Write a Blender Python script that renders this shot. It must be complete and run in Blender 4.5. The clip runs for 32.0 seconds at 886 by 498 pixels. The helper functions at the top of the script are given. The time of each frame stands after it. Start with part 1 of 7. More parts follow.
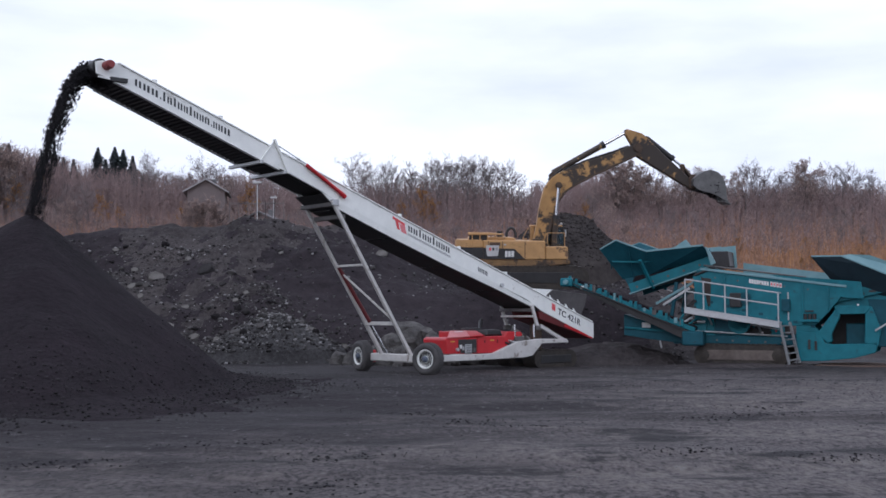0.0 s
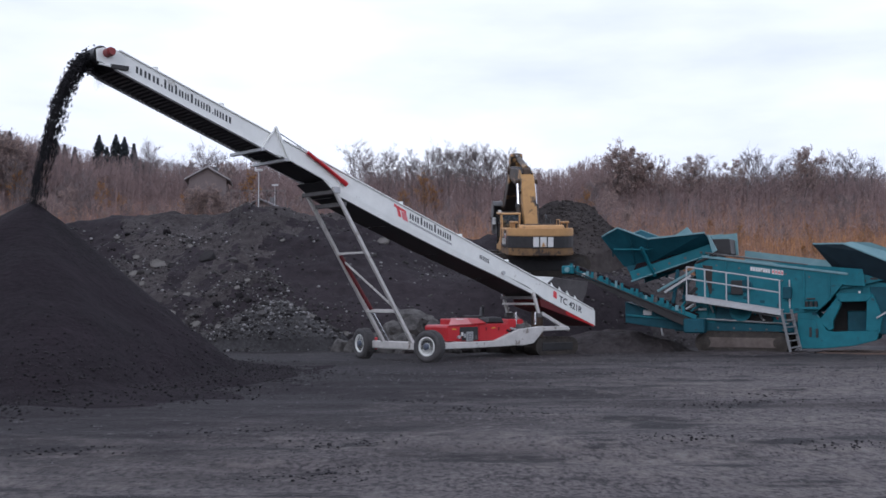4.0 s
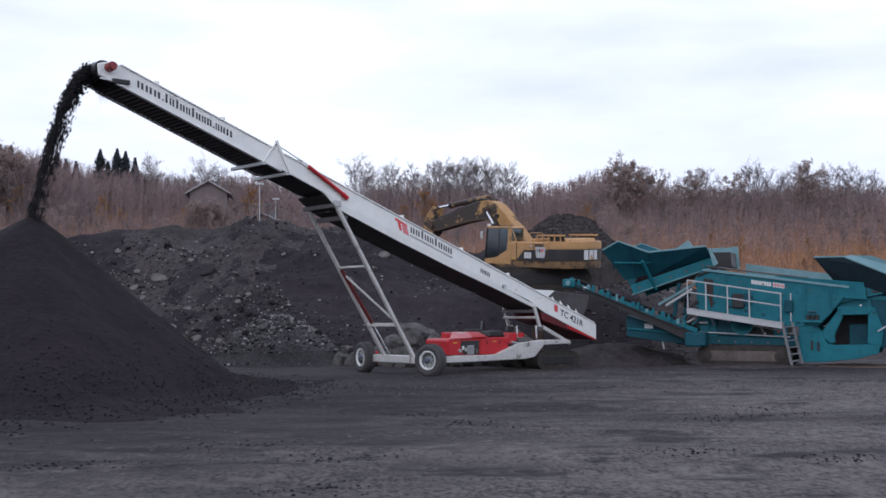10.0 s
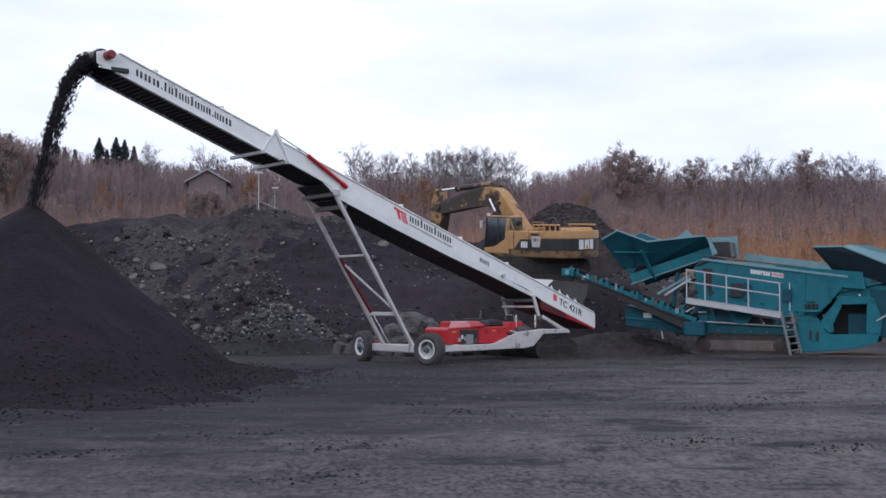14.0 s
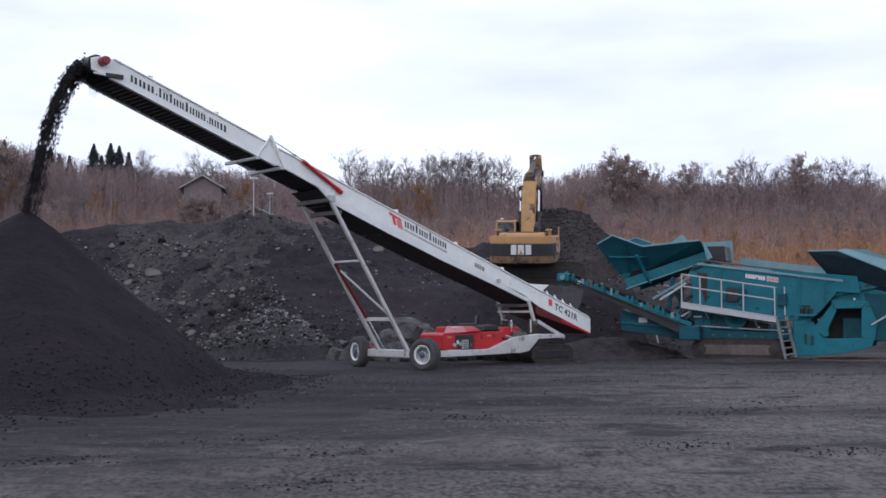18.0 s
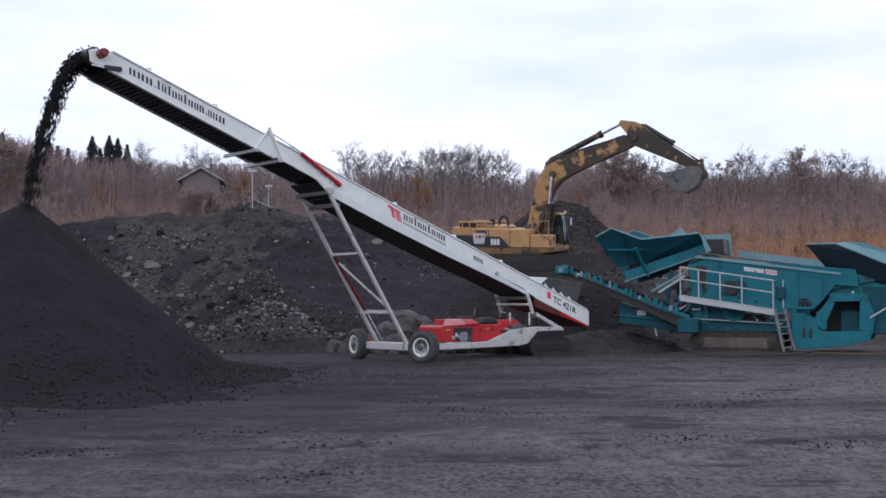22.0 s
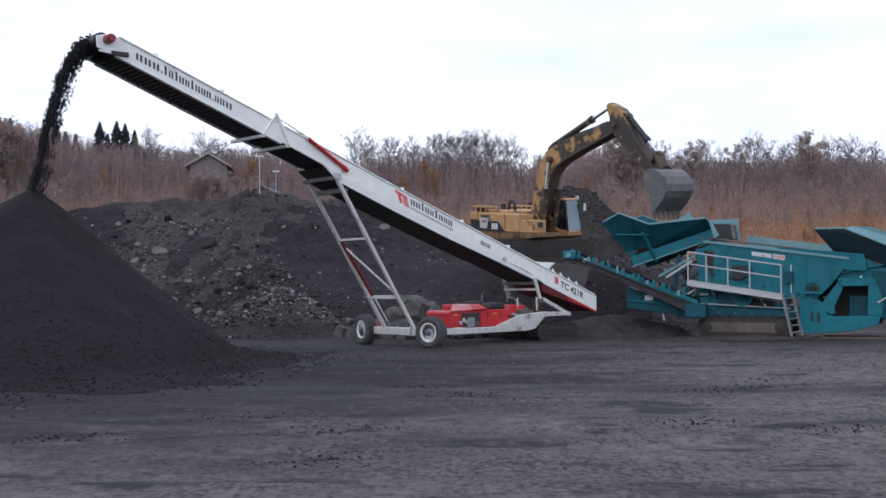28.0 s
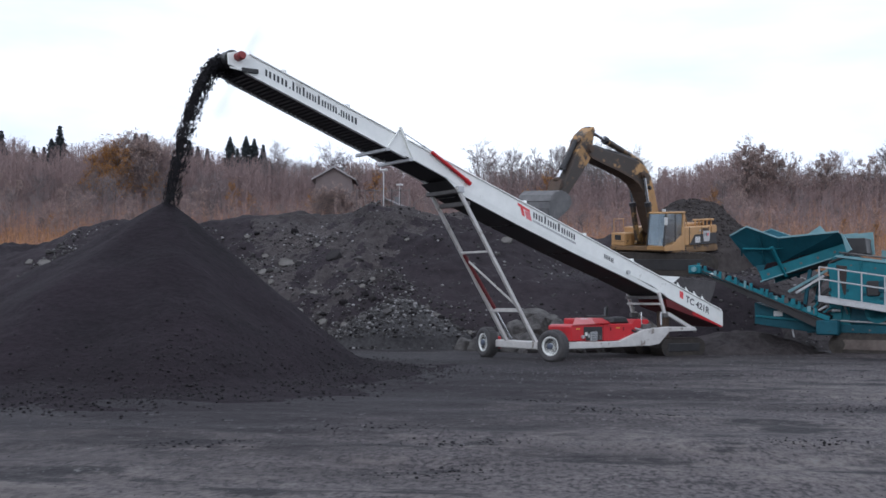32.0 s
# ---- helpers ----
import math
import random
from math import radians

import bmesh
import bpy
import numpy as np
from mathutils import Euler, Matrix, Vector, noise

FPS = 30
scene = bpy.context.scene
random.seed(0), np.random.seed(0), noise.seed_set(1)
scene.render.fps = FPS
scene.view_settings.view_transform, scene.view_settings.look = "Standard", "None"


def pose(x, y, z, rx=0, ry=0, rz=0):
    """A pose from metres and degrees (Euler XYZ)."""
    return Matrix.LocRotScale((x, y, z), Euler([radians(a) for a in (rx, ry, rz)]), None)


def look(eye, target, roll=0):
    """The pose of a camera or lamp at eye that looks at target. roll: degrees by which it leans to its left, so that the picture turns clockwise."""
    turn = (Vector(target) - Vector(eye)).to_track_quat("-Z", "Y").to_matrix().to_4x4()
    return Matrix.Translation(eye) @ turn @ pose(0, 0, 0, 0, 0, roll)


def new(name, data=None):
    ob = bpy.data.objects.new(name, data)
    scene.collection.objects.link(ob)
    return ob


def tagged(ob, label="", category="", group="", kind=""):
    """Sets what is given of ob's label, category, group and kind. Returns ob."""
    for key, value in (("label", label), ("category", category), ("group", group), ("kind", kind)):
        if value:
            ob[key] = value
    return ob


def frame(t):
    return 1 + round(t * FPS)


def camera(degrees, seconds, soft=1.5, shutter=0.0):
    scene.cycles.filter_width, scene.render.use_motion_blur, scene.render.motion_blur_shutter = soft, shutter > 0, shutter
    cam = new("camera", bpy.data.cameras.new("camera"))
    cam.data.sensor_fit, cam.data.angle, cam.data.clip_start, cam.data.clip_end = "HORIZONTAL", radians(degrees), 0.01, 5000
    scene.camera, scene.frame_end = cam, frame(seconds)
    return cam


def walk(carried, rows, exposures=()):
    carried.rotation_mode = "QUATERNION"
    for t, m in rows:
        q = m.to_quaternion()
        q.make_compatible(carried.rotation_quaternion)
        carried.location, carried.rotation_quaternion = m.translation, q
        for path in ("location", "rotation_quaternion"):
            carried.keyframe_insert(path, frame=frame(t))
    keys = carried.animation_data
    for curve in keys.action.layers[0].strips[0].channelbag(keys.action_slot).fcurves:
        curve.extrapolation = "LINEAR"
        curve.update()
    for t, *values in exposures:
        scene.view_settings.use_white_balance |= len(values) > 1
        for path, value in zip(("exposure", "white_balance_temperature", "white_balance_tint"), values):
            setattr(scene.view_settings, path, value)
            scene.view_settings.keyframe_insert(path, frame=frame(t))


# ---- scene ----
LENS = 42.8
EYE = (0.0, 0.0, 2.0)
# seconds, tilt up, turn to the left, lean (degrees)
TURNS = (
    (0, 3.232, -0.193, 0.040),
    (0.5, 3.090, -0.205, 0.116),
    (1, 2.830, -0.146, 0.022),
    (1.5, 2.578, -0.169, 0.036),
    (2, 2.721, -0.228, 0.259),
    (2.5, 2.740, -0.083, 0.263),
    (3, 2.684, -0.085, 0.214),
    (3.5, 2.605, -0.128, -0.011),
    (5.5, 2.597, -0.078, 0.335),
    (6, 2.571, -0.049, 0.292),
    (6.5, 2.575, -0.024, 0.155),
    (7, 2.669, 0.027, 0.203),
    (7.5, 2.892, 0.068, 0.094),
    (8, 3.001, 0.044, 0.013),
    (8.5, 3.049, 0.000, -0.010),
    (9, 3.091, 0.000, -0.000),
    (9.5, 3.240, -0.005, 0.073),
    (10, 3.292, -0.078, 0.100),
    (10.5, 3.202, 0.031, 0.215),
    (11, 3.120, -0.044, 0.190),
    (11.5, 2.979, 0.028, 0.343),
    (12, 2.887, 0.028, 0.462),
    (12.5, 2.895, 0.091, 0.441),
    (13, 2.811, -0.008, 0.123),
    (13.5, 2.760, -0.052, 0.108),
    (14, 2.743, -0.118, 0.032),
    (14.5, 2.742, -0.092, 0.166),
    (16.5, 2.334, -0.094, 0.398),
    (17, 2.424, -0.108, 0.351),
    (17.5, 2.771, -0.229, 0.261),
    (18, 3.007, -0.362, 0.200),
    (18.5, 3.025, -0.492, 0.277),
    (19, 2.998, -0.355, 0.157),
    (19.5, 3.134, -0.372, 0.240),
    (20, 3.363, -0.489, 0.160),
    (20.5, 3.385, -0.649, 0.173),
    (21, 3.076, -0.575, 0.204),
    (21.5, 2.774, -0.268, 0.159),
    (22, 2.636, -0.427, 0.149),
    (22.5, 2.593, -0.344, 0.059),
    (23, 2.626, -0.281, 0.090),
    (23.5, 2.733, -0.262, 0.067),
    (24, 2.789, -0.321, 0.037),
    (24.5, 2.612, -0.483, 0.187),
    (26.5, 2.092, -0.363, -0.049),
    (27, 1.806, -0.372, 0.025),
    (27.5, 1.746, -0.189, 0.175),
    (28, 1.888, -0.052, 0.225),
    (28.5, 2.168, 1.303, 0.120),
    (29, 2.207, 3.433, -0.399),
    (29.5, 2.261, 5.439, -0.439),
    (30, 2.185, 6.832, -0.292),
    (30.5, 2.236, 6.959, -0.296),
    (31, 2.444, 6.517, -0.256),
    (31.5, 2.631, 6.348, -0.352),
    (32, 2.542, 6.140, -0.295),
)
cam = camera(LENS, 32.0, soft=1.6, shutter=0.4)
walk(cam, [(t, pose(*EYE, 90 + up, 0, turn) @ pose(0, 0, 0, 0, 0, -lean)) for t, up, turn, lean in TURNS],
     exposures=((0, 0.09, 5890, 15), (26, 0.09, 5890, 15), (29, 0.28, 5900, 11), (32, 0.28, 5900, 11)))


# ---- light: an overcast autumn sky ----
def make_world():
    w = bpy.data.worlds.new("overcast_sky")
    scene.world = w
    w.use_nodes = True
    nt = w.node_tree
    nd, ln = nt.nodes, nt.links
    nd.clear()
    out = nd.new("ShaderNodeOutputWorld")
    bg = nd.new("ShaderNodeBackground")
    sky = nd.new("ShaderNodeTexSky")
    sky.sky_type = "NISHITA"
    sky.sun_disc = False
    sky.sun_elevation = radians(28)
    sky.sun_rotation = radians(200)
    sky.air_density = 1.0
    sky.dust_density = 2.0
    co = nd.new("ShaderNodeTexCoord")
    mp = nd.new("ShaderNodeMapping")
    mp.inputs["Scale"].default_value = (1.0, 1.0, 4.0)
    n1 = nd.new("ShaderNodeTexNoise")
    n1.inputs["Scale"].default_value = 3.2
    n1.inputs["Detail"].default_value = 6.0
    n1.inputs["Roughness"].default_value = 0.5
    rp = nd.new("ShaderNodeValToRGB")
    rp.color_ramp.elements[0].position = 0.34
    rp.color_ramp.elements[0].color = (7.4, 7.8, 8.8, 1)
    rp.color_ramp.elements[1].position = 0.64
    rp.color_ramp.elements[1].color = (10.0, 10.2, 10.5, 1)
    mx = nd.new("ShaderNodeMix")
    mx.data_type = "RGBA"
    mx.inputs["Factor"].default_value = 0.93
    ln.new(co.outputs["Generated"], mp.inputs["Vector"])
    ln.new(mp.outputs["Vector"], n1.inputs["Vector"])
    ln.new(n1.outputs["Fac"], rp.inputs["Fac"])
    ln.new(sky.outputs["Color"], mx.inputs["A"])
    ln.new(rp.outputs["Color"], mx.inputs["B"])
    ln.new(mx.outputs["Result"], bg.inputs["Color"])
    bg.inputs["Strength"].default_value = 0.108
    ln.new(bg.outputs["Background"], out.inputs["Surface"])


make_world()
sun = new("sun", bpy.data.lights.new("sun", "SUN"))
sun.data.energy = 0.35
sun.data.angle = radians(25)
sun.data.color = (1.0, 0.96, 0.9)
sun.matrix_world = look((0, 0, 0), (0.30, 0.82, -0.47))


# ---- materials ----
def mat(name, c1, c2, rough=0.7, metal=0.0, grain=8.0, coarse=0.8, bump=0.0, spots=None, spot_at=0.68, spot_scale=3.0, by="", depth=0.02, spec=0.5, wear=None):
    """Two colours mixed by fine and coarse noise, with optional stains and relief. by: vary by object or by island. wear: (gain per metre, offset) of the stains along x."""
    m = bpy.data.materials.new(name)
    m.use_nodes = True
    nt = m.node_tree
    nd, ln = nt.nodes, nt.links
    bs = nd["Principled BSDF"]
    co = nd.new("ShaderNodeTexCoord")
    fine = nd.new("ShaderNodeTexNoise")
    fine.inputs["Scale"].default_value = grain
    fine.inputs["Detail"].default_value = 6.0
    fine.inputs["Roughness"].default_value = 0.65
    big = nd.new("ShaderNodeTexNoise")
    big.inputs["Scale"].default_value = coarse
    big.inputs["Detail"].default_value = 4.0
    for n in (fine, big):
        ln.new(co.outputs["Object"], n.inputs["Vector"])
    add = nd.new("ShaderNodeMath")
    add.operation = "MULTIPLY_ADD"
    add.inputs[1].default_value = 0.55
    ln.new(fine.outputs["Fac"], add.inputs[0])
    half = nd.new("ShaderNodeMath")
    half.operation = "MULTIPLY"
    half.inputs[1].default_value = 0.45
    ln.new(big.outputs["Fac"], half.inputs[0])
    ln.new(half.outputs[0], add.inputs[2])
    fac = add.outputs[0]
    if by:
        src = nd.new("ShaderNodeObjectInfo" if by == "object" else "ShaderNodeNewGeometry")
        rnd = src.outputs["Random" if by == "object" else "Random Per Island"]
        mixr = nd.new("ShaderNodeMath")
        mixr.operation = "MULTIPLY_ADD"
        mixr.inputs[1].default_value = 0.5
        ln.new(rnd, mixr.inputs[0])
        sc = nd.new("ShaderNodeMath")
        sc.operation = "MULTIPLY"
        sc.inputs[1].default_value = 0.5
        ln.new(fac, sc.inputs[0])
        ln.new(sc.outputs[0], mixr.inputs[2])
        fac = mixr.outputs[0]
    ramp = nd.new("ShaderNodeValToRGB")
    ramp.color_ramp.elements[0].position = 0.3
    ramp.color_ramp.elements[1].position = 0.7
    ramp.color_ramp.elements[0].color = (*c1, 1)
    ramp.color_ramp.elements[1].color = (*c2, 1)
    ln.new(fac, ramp.inputs["Fac"])
    col = ramp.outputs["Color"]
    if spots:
        sp = nd.new("ShaderNodeTexNoise")
        sp.inputs["Scale"].default_value = spot_scale
        sp.inputs["Detail"].default_value = 5.0
        sp.inputs["Roughness"].default_value = 0.7
        ln.new(co.outputs["Object"], sp.inputs["Vector"])
        r2 = nd.new("ShaderNodeValToRGB")
        r2.color_ramp.elements[0].position = spot_at
        r2.color_ramp.elements[1].position = spot_at + 0.06
        stain = sp.outputs["Fac"]
        if wear:
            sx = nd.new("ShaderNodeSeparateXYZ")
            ln.new(co.outputs["Object"], sx.inputs[0])
            slope = nd.new("ShaderNodeMath")
            slope.operation = "MULTIPLY_ADD"
            slope.inputs[1].default_value = wear[0]
            slope.inputs[2].default_value = wear[1]
            ln.new(sx.outputs["X"], slope.inputs[0])
            both = nd.new("ShaderNodeMath")
            ln.new(slope.outputs[0], both.inputs[0])
            ln.new(stain, both.inputs[1])
            stain = both.outputs[0]
        ln.new(stain, r2.inputs["Fac"])
        mx = nd.new("ShaderNodeMix")
        mx.data_type = "RGBA"
        ln.new(r2.outputs["Color"], mx.inputs["Factor"])
        ln.new(col, mx.inputs["A"])
        mx.inputs["B"].default_value = (*spots, 1)
        col = mx.outputs["Result"]
    ln.new(col, bs.inputs["Base Color"])
    bs.inputs["Metallic"].default_value = metal
    bs.inputs["Specular IOR Level"].default_value = spec
    rr = nd.new("ShaderNodeMapRange")
    rr.inputs["To Min"].default_value = max(0.05, rough - 0.1)
    rr.inputs["To Max"].default_value = min(1.0, rough + 0.12)
    ln.new(big.outputs["Fac"], rr.inputs["Value"])
    ln.new(rr.outputs["Result"], bs.inputs["Roughness"])
    if bump:
        bp = nd.new("ShaderNodeBump")
        bp.inputs["Strength"].default_value = bump
        bp.inputs["Distance"].default_value = depth
        ln.new(fine.outputs["Fac"], bp.inputs["Height"])
        ln.new(bp.outputs["Normal"], bs.inputs["Normal"])
    return m


M = {
    "coal": mat("coal_fines", (0.0092, 0.0072, 0.0092), (0.0280, 0.0212, 0.0265), 0.88, grain=7, coarse=0.45, bump=0.8, depth=0.09, spec=0.12),
    "coal_lump": mat("coal_lumps", (0.006, 0.006, 0.007), (0.020, 0.018, 0.022), 0.7, by="island", spec=0.2),
    "spoil": mat("spoil_earth", (0.0195, 0.0170, 0.0182), (0.108, 0.0945, 0.0945), 0.9, grain=3.4, coarse=0.22, bump=0.9, depth=0.25, spots=(0.15, 0.139, 0.131), spot_at=0.66, spot_scale=3.2, spec=0.12),
    "coal_slope": mat("black_slope", (0.0138, 0.0114, 0.0138), (0.044, 0.0365, 0.0413), 0.9, grain=2.2, coarse=0.2, bump=0.8, depth=0.15, spec=0.12),
    "toe_lump": mat("toe_lumps", (0.008, 0.0072, 0.0085), (0.044, 0.040, 0.043), 0.8, by="island", spec=0.15),
    "yard_stone": mat("yard_stones", (0.030, 0.029, 0.031), (0.15, 0.146, 0.15), 0.85, by="island", spec=0.15),
    "rock": mat("broken_rock", (0.012, 0.0105, 0.0115), (0.085, 0.080, 0.079), 0.9, grain=3, bump=0.5, by="island", spec=0.15),
    "pale_rock": mat("pale_broken_rock", (0.065, 0.063, 0.063), (0.27, 0.262, 0.262), 0.9, grain=3, by="island", spec=0.15),
    "earth_lump": mat("earth_clods", (0.036, 0.032, 0.032), (0.066, 0.058, 0.056), 0.95, by="island", spec=0.1),
    "earth": mat("brown_black_earth", (0.021, 0.0185, 0.019), (0.076, 0.066, 0.063), 0.95, grain=3.0, coarse=0.4, bump=0.7, depth=0.08, spec=0.1),
    "gravel": mat("grey_gravel", (0.020, 0.019, 0.0205), (0.090, 0.087, 0.089), 0.85, grain=7, coarse=0.6, bump=0.9, depth=0.1, spec=0.12),
    "skirt": mat("dusty_skirt_rubber", (0.062, 0.058, 0.060), (0.112, 0.106, 0.107), 0.85, grain=6, coarse=0.6, bump=0.3, depth=0.01, spec=0.1),
    "white": mat("white_machine_paint", (0.70, 0.715, 0.69), (0.86, 0.87, 0.84), 0.45, grain=3, coarse=0.5, spots=(0.50, 0.49, 0.46), spot_at=0.63, spot_scale=1.8),
    "leg_white": mat("scuffed_white_paint", (0.40, 0.388, 0.375), (0.62, 0.605, 0.585), 0.55, grain=4, coarse=0.8, spots=(0.20, 0.17, 0.15), spot_at=0.60, spot_scale=2.2),
    # grimy grey steel; also the painted shade of the leg-top cross bars
    "grime_shade": mat("grimy_shaded_grey_steel", (0.060, 0.056, 0.056), (0.15, 0.142, 0.140), 0.65, 0.2, grain=5, coarse=0.9),
    "galv": mat("galvanised_steel", (0.36, 0.37, 0.38), (0.52, 0.53, 0.54), 0.45, 0.4, grain=10),
    "red": mat("red_machine_paint", (0.36, 0.008, 0.013), (0.55, 0.014, 0.022), 0.4, grain=3, coarse=0.5, spots=(0.16, 0.03, 0.03), spot_at=0.7),
    "pink": mat("pale_red_paint", (0.48, 0.10, 0.11), (0.62, 0.22, 0.22), 0.4, grain=2),
    "teal": mat("teal_machine_paint", (0.008, 0.100, 0.130), (0.015, 0.178, 0.222), 0.48, grain=2.5, coarse=0.4, spots=(0.020, 0.060, 0.072), spot_at=0.63, spot_scale=2.6, spec=0.25),
    # teal_pale: worn edges, and painted highlights on rims and lit inner faces
    "teal_pale": mat("worn_and_lit_pale_teal", (0.10, 0.22, 0.25), (0.19, 0.33, 0.36), 0.5, grain=2.5, coarse=0.5, spots=(0.14, 0.08, 0.05), spot_at=0.66),
    "yellow": mat("yellow_machine_paint", (0.36, 0.200, 0.078), (0.56, 0.322, 0.132), 0.5, grain=2.5, coarse=0.6, spots=(0.15, 0.086, 0.046), spot_at=0.59, spot_scale=2.4),
    "yellow_dirty": mat("oily_yellow_paint", (0.20, 0.120, 0.050), (0.44, 0.262, 0.095), 0.55, grain=2, coarse=0.5, spots=(0.042, 0.030, 0.022), spot_at=0.43, spot_scale=0.85),
    "black": mat("black_machine_paint", (0.010, 0.010, 0.011), (0.030, 0.028, 0.030), 0.5, grain=4),
    "brown": mat("muddy_steel", (0.045, 0.030, 0.022), (0.10, 0.065, 0.045), 0.75, grain=4, coarse=0.8),
    "rubber": mat("worn_rubber", (0.035, 0.034, 0.036), (0.095, 0.09, 0.09), 0.85, grain=6, coarse=1.0),
    "belt": mat("belt_rubber", (0.010, 0.010, 0.011), (0.024, 0.023, 0.025), 0.7, grain=6),
    "track": mat("track_steel", (0.020, 0.018, 0.017), (0.075, 0.062, 0.052), 0.7, 0.3, grain=6, coarse=1.5),
    "bucket": mat("polished_bucket_steel", (0.060, 0.060, 0.064), (0.18, 0.176, 0.174), 0.55, 0.25, grain=4, coarse=0.8),
    "chrome": mat("chrome_rod", (0.62, 0.62, 0.64), (0.78, 0.78, 0.80), 0.15, 0.9),
    "glass": mat("dark_cab_glass", (0.016, 0.024, 0.032), (0.032, 0.045, 0.058), 0.15, grain=1, spec=0.3),
    "glass_clear": None,
    "decal_dark": mat("dark_lettering", (0.025, 0.03, 0.035), (0.05, 0.055, 0.06), 0.6),
    "decal_white": mat("white_lettering", (0.55, 0.55, 0.54), (0.72, 0.72, 0.71), 0.6),
    "decal_red": mat("red_decal", (0.60, 0.05, 0.06), (0.72, 0.09, 0.10), 0.5),
    "yard": None,
    "bark": mat("grey_bark", (0.090, 0.080, 0.081), (0.205, 0.188, 0.185), 0.9, grain=6, by="object", spec=0.1),
    # twig, twig_tree and leaf_brown are lifted and greyed to include distance haze
    "twig": mat("bare_twigs", (0.186, 0.141, 0.141), (0.282, 0.210, 0.200), 0.9, by="island", coarse=0.05, spec=0.05),
    "twig_tree": mat("tree_twigs", (0.145, 0.127, 0.130), (0.228, 0.197, 0.196), 0.9, by="object", coarse=0.3, spec=0.05),
    "twig_red": mat("russet_twigs", (0.228, 0.140, 0.110), (0.385, 0.228, 0.150), 0.9, by="island", coarse=0.04, spec=0.05),
    "leaf_brown": mat("russet_leaves", (0.235, 0.188, 0.180), (0.395, 0.295, 0.255), 0.8, by="island", coarse=0.05, spec=0.05),
    "leaf_russet": mat("red_brown_leaves", (0.235, 0.140, 0.114), (0.42, 0.24, 0.168), 0.8, by="island", coarse=0.05, spec=0.05),
    "leaf_orange": mat("orange_leaves", (0.20, 0.095, 0.04), (0.42, 0.22, 0.08), 0.8, by="island", spec=0.05),
    "grass": mat("dry_grass", (0.21, 0.115, 0.068), (0.48, 0.265, 0.13), 0.9, by="island", coarse=0.06, spec=0.05),
    # needles paled for haze as well
    "needle": mat("spruce_needles", (0.042, 0.050, 0.056), (0.080, 0.092, 0.096), 0.85, by="island", spec=0.05),
    "hill": mat("dead_bracken_ground", (0.185, 0.122, 0.098), (0.30, 0.192, 0.142), 0.95, grain=0.6, coarse=0.05, bump=0.5, depth=0.3),
    "plaster": mat("weathered_timber_wall", (0.125, 0.104, 0.104), (0.19, 0.158, 0.154), 0.8),
    "roof": mat("grey_slate_roof", (0.09, 0.088, 0.092), (0.16, 0.158, 0.165), 0.7),
}


